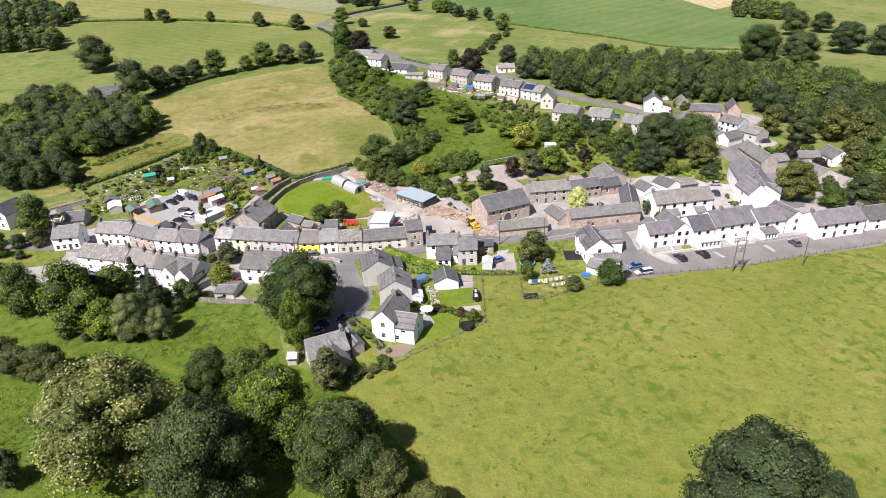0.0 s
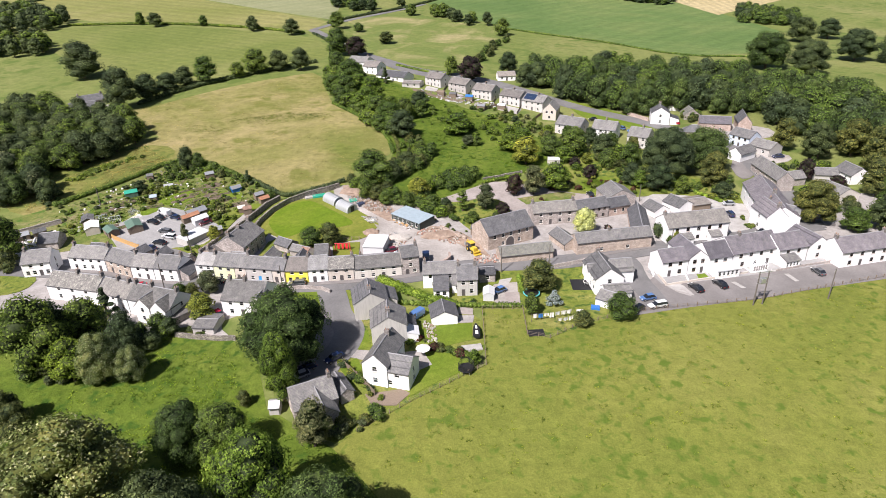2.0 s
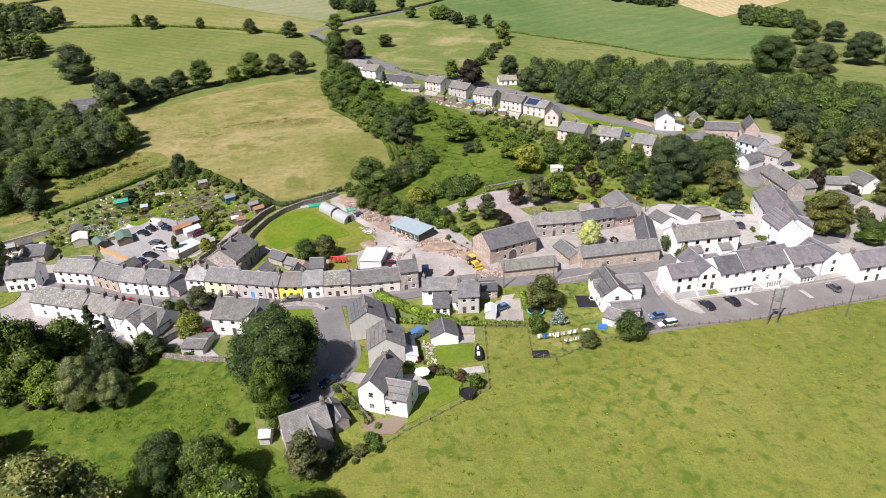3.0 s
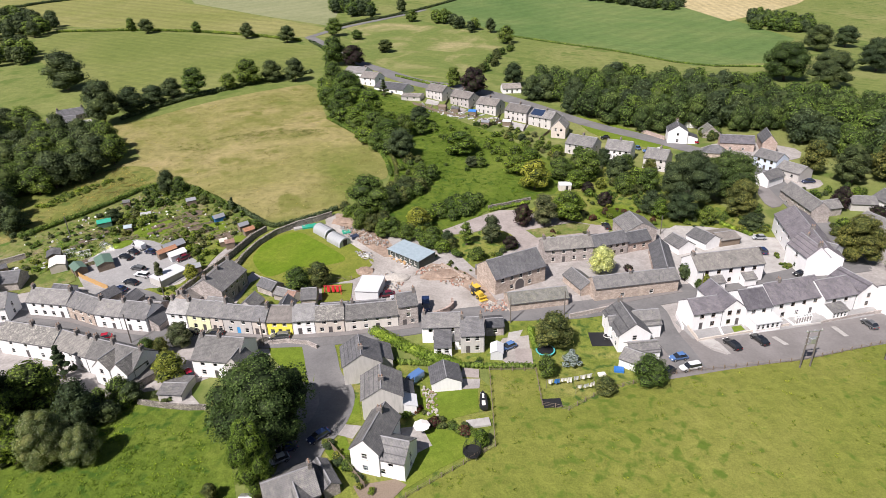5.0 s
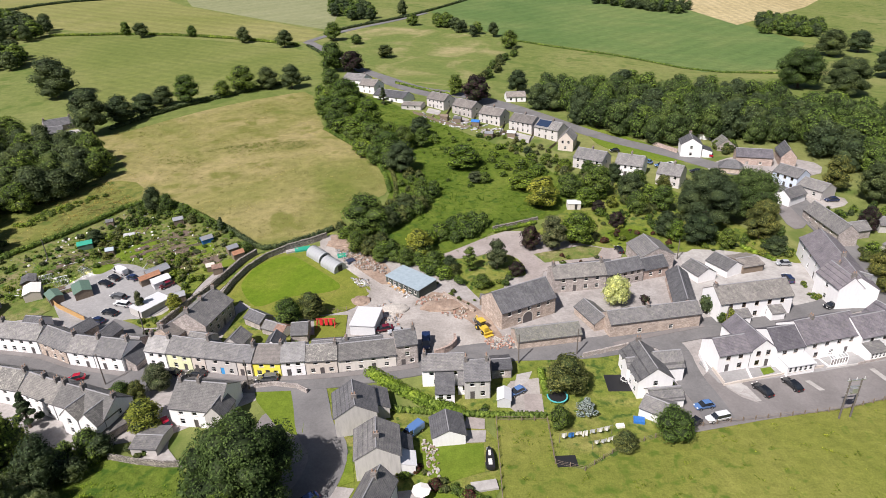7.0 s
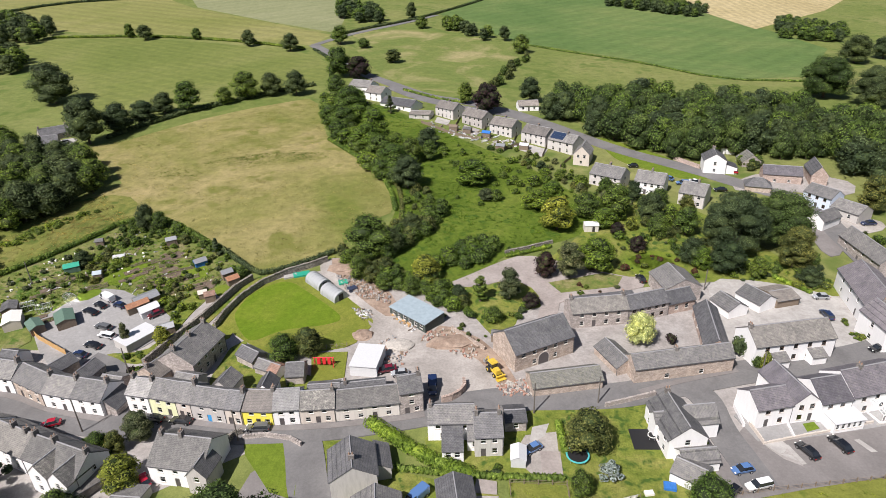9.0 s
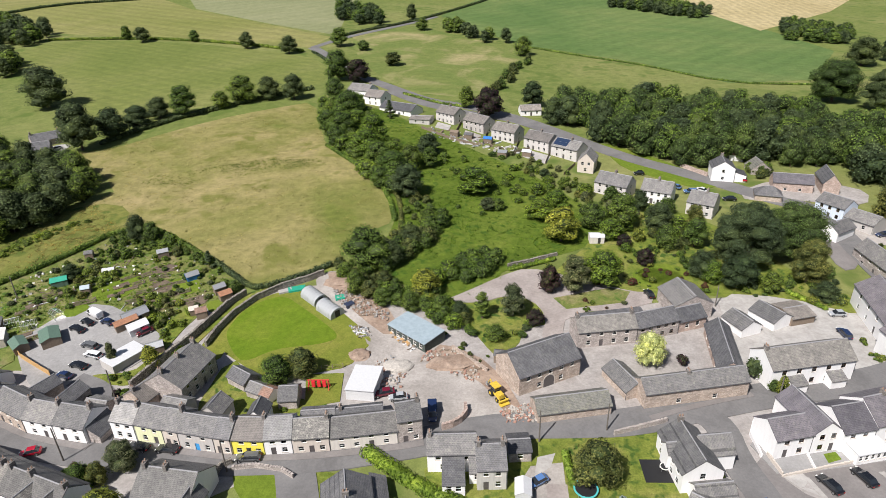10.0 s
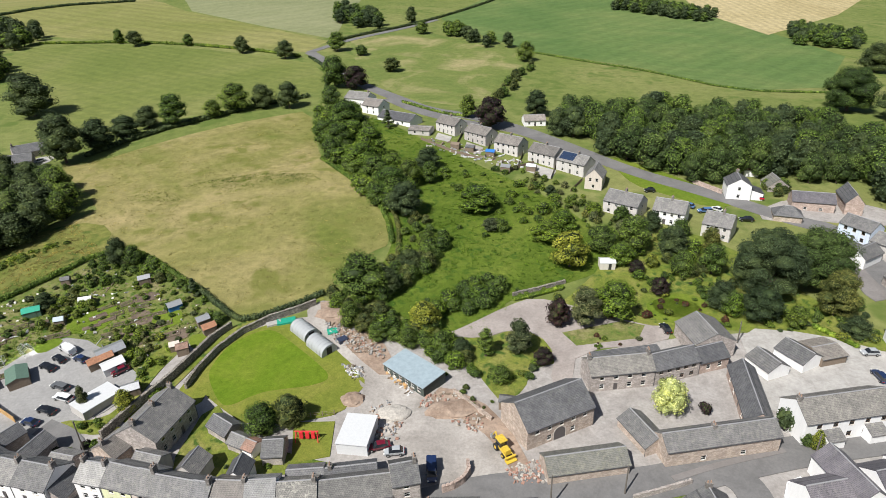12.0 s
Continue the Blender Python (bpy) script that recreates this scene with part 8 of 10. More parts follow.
woodland("field_hedge", [4, 214, 8, 213, 16, 221, 23, 230, 27, 243, 23.5, 246, 18, 236, 10, 225], 3.4, ("scrub_green", "scrub_green", "scrub_olive", "scrub_dark"), 3.2, 5.6, "overgrown thorn hedge along the field", 55, 1.2)

# trees beside the north road
plant("big_olive", 131.2, 159.6, 13.9, 13.0, "grey-green willow at the road junction", "tree", "", "tree")
plant("copper_beech", 150.5, 191.7, 8.1, 6.5, "dark copper tree by a bungalow", "tree", "", "tree")
plant("copper_beech", 154.9, 181.5, 5.8, 6.8, "small copper-leaved tree by houses", "tree", "", "tree")
plant("olive_oak", 160.4, 220.0, 12.8, 10.2, "brown-green tree beside stone barns", "tree", "", "tree")
plant("dark_oak_a", 166.4, 209.3, 14.4, 12.6, "leafy tree among the eastern gardens", "tree", "trees of the eastern gardens", "tree")
plant("olive_oak", 181.1, 209.3, 14.7, 14.3, "leafy tree among the eastern gardens", "tree", "trees of the eastern gardens", "tree")
plant("grey_willow", 168.0, 209.5, 11.8, 10.1, "leafy tree among the eastern gardens", "tree", "trees of the eastern gardens", "tree")
plant("olive_oak", 179.4, 193.1, 18.1, 14.9, "leafy tree among the eastern gardens", "tree", "trees of the eastern gardens", "tree")
plant("sycamore_b", 156.8, 158.3, 17.7, 14.9, "leafy tree among the eastern gardens", "tree", "trees of the eastern gardens", "tree")
plant("dark_oak_a", 147.2, 150.1, 11.2, 13.8, "leafy tree among the eastern gardens", "tree", "trees of the eastern gardens", "tree")
plant("olive_oak", 165.0, 175.9, 13.3, 12.1, "leafy tree among the eastern gardens", "tree", "trees of the eastern gardens", "tree")
plant("dark_conifer", 201.8, 232.2, 19.4, 11.4, "leafy tree among the eastern gardens", "tree", "trees of the eastern gardens", "tree")
plant("olive_oak", 150.7, 141.9, 16.6, 13.9, "leafy tree among the eastern gardens", "tree", "trees of the eastern gardens", "tree")
plant("sycamore_a", 171.3, 158.3, 23.0, 19.9, "leafy tree among the eastern gardens", "tree", "trees of the eastern gardens", "tree")
plant("sycamore_b", 138.7, 152.5, 7.0, 10.0, "leafy tree among the eastern gardens", "tree", "trees of the eastern gardens", "tree")

woodland("ivy_thicket", [142, 258, 149, 262, 152, 268, 146, 270, 140, 266], 2.6, ("scrub_olive", "scrub_bright", "scrub_green"), 2.2, 3.8, "ivy and shrubs round an old building", 82, 1.1)
woodland("eastern_shrubbery", [146, 206, 152, 204, 160, 207, 168, 205, 166, 198, 158, 200, 150, 197, 146, 199], 3.4, ("scrub_green", "scrub_bright", "scrub_olive", "scrub_dark"), 1.4, 3.6, "garden shrubs among the eastern houses", 83, 1.1)
woodland("junction_shrubbery", [137, 178, 142, 184, 146, 180, 150, 170, 152, 160, 146, 156, 140, 160, 137, 168], 3.6, ("scrub_olive", "scrub_green", "scrub_grey", "scrub_bright"), 1.6, 4.6, "garden trees and shrubs near the road junction", 84, 1.1)

# the wood above the road
woodland("wood_above_road", [81, 338, 89.5, 322, 98.5, 302, 109, 287, 118, 276, 128, 269.5, 146.5, 273.1, 171.4, 257.2, 173.4, 233.4, 178.9, 215.9, 188.8, 196.5, 236, 246.7, 222.4, 278.3, 203.8, 306.1, 188, 328.2, 161.8, 336, 136.5, 348.2, 108, 354.8], 9.0, ('wood_oak', 'wood_sycamore', 'wood_sycamore', 'wood_ash'), 10, 16, "dense dark green broadleaf wood above the road", 5, 0.95)
woodland("western_wood", [-169.3, 325.9, -155.7, 332.5, -139, 311.8, -114.5, 300.7, -101.9, 290.1, -95.3, 280, -102.4, 257.3, -111, 246.3, -119.3, 240.8, -135.8, 232.7, -160.3, 250.9], 8.0, ('wood_oak', 'wood_sycamore', 'wood_oak', 'wood_ash'), 9, 13, "mixed broadleaf wood beside the hay field", 7, 1)
woodland("far_western_wood", [-420, 600, -267, 552, -246, 580, -258, 618, -290, 657, -400, 700], 12, ('far_oak', 'far_oak', 'far_ash'), 11, 15, "dark wood on the far hillside", 8, 0.95)
woodland("hillside_clump", [-300, 452, -222, 466, -212, 480, -234, 511, -300, 530], 11, ('far_oak', 'far_oak', 'far_ash'), 10, 14, "dark clump of trees between far fields", 18, 0.95)

woodland("lower_western_wood", [-134, 214, -121, 211.5, -109, 216, -112, 230, -122, 238, -137, 246, -150, 242], 7.0, ('wood_oak', 'wood_sycamore', 'wood_oak', 'scrub_grey'), 8, 12, "dark mixed trees above the cottages", 27, 0.9)
woodland("field_brambles", [-114, 236, -105.5, 247.5, -95, 257.0, -86.5, 262.5, -90, 256.5, -98.5, 247.5, -107.5, 236.0], 2.1, ('scrub_green', 'scrub_bright', 'scrub_green'), 0.6, 1.5, "low bramble patches in the rough field", 28, 2.3)
woodland("field_corner_brambles", [-116, 222.1, -107.9, 230.9, -102.8, 214, -108, 210], 3.2, ('scrub_green', 'scrub_dark', 'scrub_olive'), 0.8, 2.0, "low brambles at the rough field's corner", 29, 1.7)

# single trees in the parkland
plant("big_sycamore_b", 236.3, 352.4, 21.8, 27.3, "dark parkland oak casting shade on grass", "tree", "parkland oaks", "tree")
plant("big_sycamore", 248.2, 332.1, 20.1, 25.1, "dark parkland oak casting shade on grass", "tree", "parkland oaks", "tree")
plant("big_sycamore", 304.4, 366.7, 19.9, 24.9, "dark parkland oak casting shade on grass", "tree", "parkland oaks", "tree")
plant("dark_oak_b", 321.5, 356.6, 18.3, 22.8, "dark parkland oak casting shade on grass", "tree", "parkland oaks", "tree")
plant("dark_oak_b", 316.3, 436.7, 18.1, 22.6, "dark parkland oak casting shade on grass", "tree", "parkland oaks", "tree")
plant("dark_oak_a", 346.2, 447.9, 15.0, 19.0, "dark parkland oak casting shade on grass", "tree", "parkland oaks", "tree")
woodland("shelter_belt", [311.7, 519.6, 353.9, 496.4, 385.3, 539.9, 352.6, 582.5], 7.5, ('far_oak', 'far_ash'), 7, 10, "far shelter belt of dark trees", 3, 1)
woodland("hill_shelter_belt", [238.8, 687, 294.1, 611.7, 318.5, 644.5, 265.8, 746.1], 8.5, ('far_oak', 'far_ash'), 8, 11, "shelter belt of trees on the hill", 4, 1)

# hedgerow trees
plant("sycamore_b", -184.8, 581.5, 10.7, 9.4, "hedgerow tree at a field boundary", "tree", "hedgerow trees", "tree")
plant("dark_oak_a", -169.1, 568.2, 11.4, 14.1, "hedgerow tree at a field boundary", "tree", "hedgerow trees", "tree")
plant("sycamore_a", -128.5, 560.4, 9.0, 8.8, "hedgerow tree at a field boundary", "tree", "hedgerow trees", "tree")
plant("dark_oak_b", -84.2, 527.6, 11.6, 12.1, "hedgerow tree at a field boundary", "tree", "hedgerow trees", "tree")
plant("dark_oak_a", -52.2, 504.5, 12.3, 14.0, "hedgerow tree at a field boundary", "tree", "hedgerow trees", "tree")
plant("sycamore_a", -15.7, 425.8, 18.2, 17.3, "hedgerow tree at a field boundary", "tree", "hedgerow trees", "tree")
plant("copper_beech", -3.9, 422.3, 12.9, 16.1, "hedgerow tree at a field boundary", "tree", "hedgerow trees", "tree")
plant("sycamore_b", -18.5, 522.0, 13.5, 14.5, "hedgerow tree at a field boundary", "tree", "hedgerow trees", "tree")
plant("dark_oak_b", 39.2, 629.4, 13.2, 11.7, "hedgerow tree at a field boundary", "tree", "hedgerow trees", "tree")
plant("sycamore_c", 44.3, 577.7, 10.0, 12.7, "hedgerow tree at a field boundary", "tree", "hedgerow trees", "tree")
plant("olive_oak", 17.1, 459.3, 8.6, 12.2, "hedgerow tree at a field boundary", "tree", "hedgerow trees", "tree")
plant("sycamore_c", -1.9, 506.2, 7.1, 10.2, "hedgerow tree at a field boundary", "tree", "hedgerow trees", "tree")
plant("dark_oak_a", 101.6, 523.3, 11.1, 9.8, "hedgerow tree at a field boundary", "tree", "hedgerow trees", "tree")
plant("sycamore_c", 104.8, 480.9, 12.7, 14.4, "hedgerow tree at a field boundary", "tree", "hedgerow trees", "tree")
plant("dark_oak_a", -37.0, 391.3, 13.4, 13.3, "hedgerow tree at a field boundary", "tree", "hedgerow trees", "tree")
plant("dark_oak_b", -50.2, 393.9, 12.1, 14.4, "hedgerow tree at a field boundary", "tree", "hedgerow trees", "tree")
plant("sycamore_a", -62.8, 389.9, 14.4, 17.0, "hedgerow tree at a field boundary", "tree", "hedgerow trees", "tree")
plant("sycamore_c", -72.3, 381.3, 8.9, 10.9, "hedgerow tree at a field boundary", "tree", "hedgerow trees", "tree")
plant("sycamore_b", -87.9, 371.9, 15.3, 15.2, "hedgerow tree at a field boundary", "tree", "hedgerow trees", "tree")
plant("dark_oak_b", -99.5, 370.0, 10.4, 13.4, "hedgerow tree at a field boundary", "tree", "hedgerow trees", "tree")
plant("dark_oak_a", -104.8, 356.3, 10.6, 14.8, "hedgerow tree at a field boundary", "tree", "hedgerow trees", "tree")
plant("dark_oak_b", -111.7, 343.2, 13.5, 16.2, "hedgerow tree at a field boundary", "tree", "hedgerow trees", "tree")
plant("dark_oak_a", -119.7, 329.2, 21.0, 18.6, "hedgerow tree at a field boundary", "tree", "hedgerow trees", "tree")
plant("dark_oak_b", -163.6, 399.1, 21.2, 26.1, "hedgerow tree at a field boundary", "tree", "hedgerow trees", "tree")
plant("sycamore_a", -5.5, 365.8, 8.5, 9.0, "dark leafy tree beside the top bungalow", "tree", "", "tree")
plant("copper_beech", 58.0, 345.6, 14.7, 16.0, "hedgerow tree at a field boundary", "tree", "hedgerow trees", "tree")
plant("sycamore_b", 50.4, 363.5, 11.3, 9.0, "hedgerow tree at a field boundary", "tree", "hedgerow trees", "tree")
plant("dark_oak_a", 83.0, 361.6, 13.2, 12.5, "hedgerow tree at a field boundary", "tree", "hedgerow trees", "tree")
plant("sycamore_c", -15.7, 390.5, 10.6, 12.9, "hedgerow tree at a field boundary", "tree", "hedgerow trees", "tree")
plant("sycamore_a", -7.0, 350.5, 14.7, 17.2, "hedgerow tree at a field boundary", "tree", "hedgerow trees", "tree")
plant("dark_conifer", 11.8, 352.7, 9.6, 7.5, "hedgerow tree at a field boundary", "tree", "hedgerow trees", "tree")
woodland("roadside_clump", [-28.7, 632.7, 11.9, 590.1, 13.3, 651.1, -27.7, 701.8], 11, ('far_oak', 'far_ash'), 9, 12, "roadside clump of dark trees", 5, 1)
woodland("field_copse", [57.2, 585.7, 84.9, 510.2, 92.5, 536.7, 66.3, 602.2], 9, ('far_oak', 'far_ash'), 8, 11, "small copse of trees between fields", 6, 1)
woodland("overgrown_hedge", [59.7, 374.7, 89.4, 443.7, 105.3, 472.5, 106.3, 459.7, 66.9, 380], 6, ('scrub_olive', 'scrub_green'), 3.5, 6, "overgrown hedge of brown-green thorn", 9, 1)
woodland("field_scrub", [24.9, 309.7, 36.8, 314.4, 52.3, 297, 65.5, 278.7, 72.7, 267.8, 63.2, 247.7, 47.3, 249.9, 31.1, 237.6, 27.7, 252.7, 25, 284.4], 8.5, ('scrub_bright', 'scrub_bright', 'scrub_green'), 1.0, 2.6, "low leafy bushes in an overgrown field", 44, 2.0)
woodland("path_scrub", [11.8, 261, 19.4, 264.1, 24.6, 249.3, 20.8, 235.7, 11.8, 221.5, 1.1, 217.5, -4.8, 218.3, 4.2, 228.5, 12.8, 243.6], 5.2, ('scrub_green', 'scrub_bright', 'scrub_olive'), 2, 4, "thorn scrub along a field path", 45, 1.3)
woodland("garden_scrub", [54.4, 257.1, 68.3, 259.4, 75, 250, 85.9, 244.5, 103.3, 227.5, 101.8, 218, 86.4, 220.2, 77.3, 231.1, 60.9, 233.4], 7.5, ('scrub_green', 'scrub_bright', 'scrub_bright', 'scrub_grey'), 1.2, 2.8, "shrubs and small trees behind upper gardens", 46, 1.2)
woodland("roadside_scrub", [-117.4, 177.1, -107.6, 178.7, -101.2, 174.9, -98.6, 166.3, -102.3, 162.2, -109.1, 161.9], 5.5, ('scrub_green', 'scrub_dark', 'scrub_olive'), 3, 6, "leafy garden trees beside the street's end", 48, 1.1)
woodland("upper_row_bushes", [58.3, 297.8, 68.8, 283.7, 76.3, 271.1, 78.9, 252.9, 85.1, 242.5, 96.2, 232.5, 104.2, 225.8, 99.5, 218.1, 87.3, 224.6, 75.1, 235.6, 68.3, 257.9, 57.5, 277.8], 4.4, ('scrub_green', 'scrub_bright', 'scrub_olive', 'scrub_grey'), 1, 2.6, "bushes in the gardens below the upper row", 49, 1.3)

# hedges
hedge([-45.3, 227.8, -37, 217.9, -30, 209.4, -26.4, 208.9, -20.6, 211.2, -15, 213.9, -8.8, 218.4], 2, 1.8, LEAF_DARK, "dark trimmed hedge round the hay field's foot", 2)
hedge([-106.6, 214.1, -100, 220.7, -89.2, 231.8, -76.8, 249.6, -67.1, 248.9, -56.2, 238.9, -45.2, 227], 1.8, 1.8, LEAF, "overgrown hedge between hay field and allotments", 3)
hedge([-358.4, 737.6, -328.9, 793.0, -253.3, 828.4], 2.5, 3, LEAF_DARK, "hedge across the far hillside", 24, size=0.6, dense=4)
hedge([-247.2, 591, -177.5, 582, -135.0, 566, -83.2, 538, -43.4, 508], 2, 2.2, LEAF, "long hedge between far fields", 4, size=0.5, dense=6)
hedge([-29.1, 409.5, -52.7, 396.4, -71.7, 381.5, -95.9, 361.3, -114.4, 334.4], 2.2, 2.5, LEAF_DARK, "dark hedge along the top of the hay field", 5, size=0.5, dense=5)
hedge([-20.6, 418.8, -20.5, 456.6, -26.1, 480.1, -36.5, 504.9], 1.8, 2, LEAF_DARK, "hedge beside the far lane", 6, size=0.5, dense=4)
hedge([113.2, 508, 144.6, 475.1, 175.8, 448.3, 205.6, 396.9, 251, 387.7], 1.2, 1.2, LEAF, "low hedge between distant fields", 7, size=0.4, dense=4)
hedge([20.2, 392.4, 37.5, 371.7, 48.9, 364.4], 1.5, 1.5, LEAF, "hedge beside the upper road", 8, size=0.4, dense=5)
hedge([1.5, 147.0, 5.6, 142.8, 11.1, 137.2, 18.7, 132.2], 1.8, 3.4, LEAF_BRIGHT, "tall bright green garden hedge", 9)
hedge([37.1, 142.2, 36.8, 138.6, 36.5, 134.8], 1.8, 1.4, LEAF_BRIGHT, "clipped bright green hedge beside a drive", 10)
hedge([40.2, 208.9, 47.3, 210.4, 54.6, 212.8], 1.3, 1.3, LEAF_BRIGHT, "clipped hedge beside the drive", 11)
hedge([5.2, 135.6, 15.2, 133, 26.1, 130.7, 34.8, 129.3], 1.3, 1.2, LEAF, "low hedge bounding the gardens", 12)
hedge([-16.1, 317.2, -6.3, 299.4, 3.1, 282.5, 9.2, 260.8, 10.1, 243.2], 1.6, 1.8, LEAF, "field-edge hedge along the hay field", 13)
hedge([8.9, 216.9, 11.7, 235.7, 12.8, 255.7, 9.3, 273.8], 1.5, 1.6, LEAF_OLIVE, "thin thorn hedge beside a field path", 14)
hedge([108.6, 188.6, 111.3, 184.2, 113.7, 179.7], 1.4, 1.6, LEAF_BRIGHT, "clipped yellow-green hedge by the court", 15)

# stone walls
stone_wall([-49.3, 173.5, -47.2, 178, -45.1, 182, -40.4, 189.3, -37.3, 195.3, -34, 202.1], 2, 0.6, DRY_STONE, "high dark stone wall beside the allotments")
stone_wall([-34, 202.1, -32.3, 204.5, -30.4, 206.6], 1.8, 0.6, DRY_STONE, "end of a stone wall below the hay field")
stone_wall([-36.3, 186, -34.9, 191.1, -32.1, 197.5, -27.4, 203.8, -21.2, 208.4, -14.6, 211.3, -10.5, 213.8], 1.7, 0.55, DRY_STONE, "curved inner stone wall round the green lawn")
stone_wall([21, 156.5, 21, 154.4, 19.7, 152.5, 17.9, 151.3, 15.8, 150.8], 1.6, 0.5, RED_STONE, "curved stone wall at the yard entrance")
stone_wall([-46.3, 131.6, -41.1, 129.5, -35.5, 127.7, -31.8, 127.1], 1.1, 0.4, DRY_STONE, "stone garden wall above the meadow")
stone_wall([-22.3, 146.1, -18.2, 146.1, -13.4, 144.6, -11.1, 142.8], 0.9, 0.45, GREY_STONE, "low stone wall round the corner lawn")
stone_wall([-26.8, 140.6, -24.2, 147, -22.5, 147.6], 1.3, 0.45, DRY_STONE, "dark stone wall beside the house")
stone_wall([16.1, 200.8, 19, 196.3], 1.4, 0.3, CONCRETE, "pale concrete garden wall")
stone_wall([20.9, 177.2, 24.2, 171.8, 27.3, 167.4], 1, 0.4, STONE, "broken stone wall above the yard")
stone_wall([40.5, 211, 47.3, 212.6, 55.8, 215.2], 0.9, 0.5, DRY_STONE, "low stone terrace wall beside the hedge")
stone_wall([119.5, 273.5, 124.8, 262.9], 1.6, 0.4, RED_STONE, "roadside stone wall by the white house")
stone_wall([71.4, 137.1, 72.3, 142.4, 74.3, 144.9, 77.2, 145.7], 1, 0.3, WHITE, "low white wall at the terrace corner", cope=False)
stone_wall([96.0, 134.3, 103.2, 134.6], 0.5, 0.25, GREYISH, "low grey forecourt wall", cope=False)
stone_wall([103.2, 134.6, 113.2, 135.9, 123.9, 137], 0.8, 0.25, GREY_STONE, "low stone forecourt wall", cope=False)
laid("corner_lawn", [-22.3, 146.1, -18.2, 146.1, -13.1, 144.5, -11.3, 140.5, -11.2, 130.9, -15.7, 133.2, -21.2, 142.1], LAWN, 2.8, "small bright lawn at the road corner", "lawn")
laid("small_lawn", [-4.5, 115.2, -7.9, 111.5, -5.3, 106.7, -3.2, 110.8], LAWN, 2.6, "small front lawn beside the drive", "lawn")
laid("small_lawn", [-5.2, 120.7, -4.2, 123.9, -2, 125.3, -1.4, 118.5, -4, 117.8], LAWN, 2.6, "small curved front lawn", "lawn")
laid("side_drive", [-5.1, 118, -1.4, 116.9, -3, 113.8, -6, 115.4], PAVING, 2.7, "short paved drive by houses", "drive")
laid("back_lawn", [5.9, 125.8, 13.2, 124.6, 21.8, 124.1, 20.9, 117.4, 14.4, 116, 5.1, 120.7], LAWN, 2.4, "square mown back lawn", "lawn")
laid("back_lawn", [4.8, 113.7, 12.1, 114.1, 18.1, 112.4, 19.5, 108.1, 12, 104.8, 5.5, 101.3, 5.1, 103.4, 8, 109.1], LAWN, 2.4, "sloping back lawn of the white house", "lawn")
laid("patio", [4.8, 115.2, 9.6, 115.2, 11.1, 110, 8, 108.5, 4.3, 105.9], PAVING, 2.8, "pale paved patio beside a house", "patio")
laid("deck", [-2.9, 103.2, 4.2, 103.6, 6, 102.2, 3, 99.3, -1.5, 99.9], WOOD, 2.8, "timber deck in front of the white house", "deck")
laid("parking_pad", [30.4, 140.2, 36.3, 140.3, 34.7, 131.5, 30.1, 130.3, 26.9, 135.7], GRAVEL, 2.8, "gravel drive beside a house", "drive")
laid("garden_path", [32.1, 142, 35.5, 142.5, 33.9, 139.6, 30.5, 137.7], CONCRETE, 2.9, "pale drive from the street", "drive")
laid("triangle_island", [72.7, 132, 76, 132.1, 76.4, 126.8, 74.2, 128.8], PAVING, 3.8, "paved traffic island in the road", "pavement")
laid("flower_bed", [49, 194.1, 65.1, 196.7, 69.5, 194.2, 66.2, 189.7, 51, 188.9], PLOT, 3, "flower bed beside the drive", "garden bed")

# pavements
road("pavement", [-85.2, 170.8, -73.2, 166.9, -64.8, 161.3, -51.2, 156.1], 1.4, TARMAC, 4.6, "raised pavement before the cottages", "pavement")
road("pavement", [-47, 157.2, -35.9, 153.2, -22.6, 148.7, -11.6, 147.4, -5, 147.2, 7.5, 147.4, 12.1, 147.9], 1.4, TARMAC, 4.6, "raised pavement before the terrace", "pavement")
road("pavement", [55.8, 148.6, 66.1, 150.8, 78.6, 152.4], 1.2, TARMAC, 4.6, "raised pavement below the farm range", "pavement")
laid("bay_marking", [89.2, 131.5, 90.3, 131.5, 91.3, 128.3, 90.2, 128.3], CONCRETE, 3.3, "pale worn strip between parking bays", "marking")
laid("bay_marking", [104.5, 133, 105.7, 133, 106, 129.1, 104.9, 129.1], CONCRETE, 3.3, "pale worn strip between parking bays", "marking")
laid("bay_marking", [75.9, 131.9, 76.9, 131.9, 77.3, 127.2, 76.2, 127.2], CONCRETE, 3.3, "pale worn strip between parking bays", "marking")

# telegraph poles
pole(-23.1, 145.8, 7.5, "dark wooden telegraph pole beside the street")
pole(81.0, 148.2, 7.6, "dark wooden telegraph pole beside the street")
pole(46.5, 146.7, 6.6, "dark wooden telegraph pole beside the street")
pole(33.3, 145.6, 7.4, "dark wooden telegraph pole beside the street")
pole(-54.4, 153.3, 8.0, "dark wooden telegraph pole beside the street")
pole(107.1, 120.1, 8.2, "dark wooden telegraph pole beside the street")
pole(-51.2, 170.1, 8.0, "dark wooden pole behind the terrace")
pole(-91.1, 213.0, 7.0, "dark wooden pole beside the allotments")
pole(88.0, 185.3, 6.0, "weathered pole in a garden")
pole(-88.6, 133.8, 8.0, "weathered pole among hedge trees")
twin_pole(89.5, 120.5, 2, 9.0, 2.3, "twin wooden pole carrying a grey transformer")

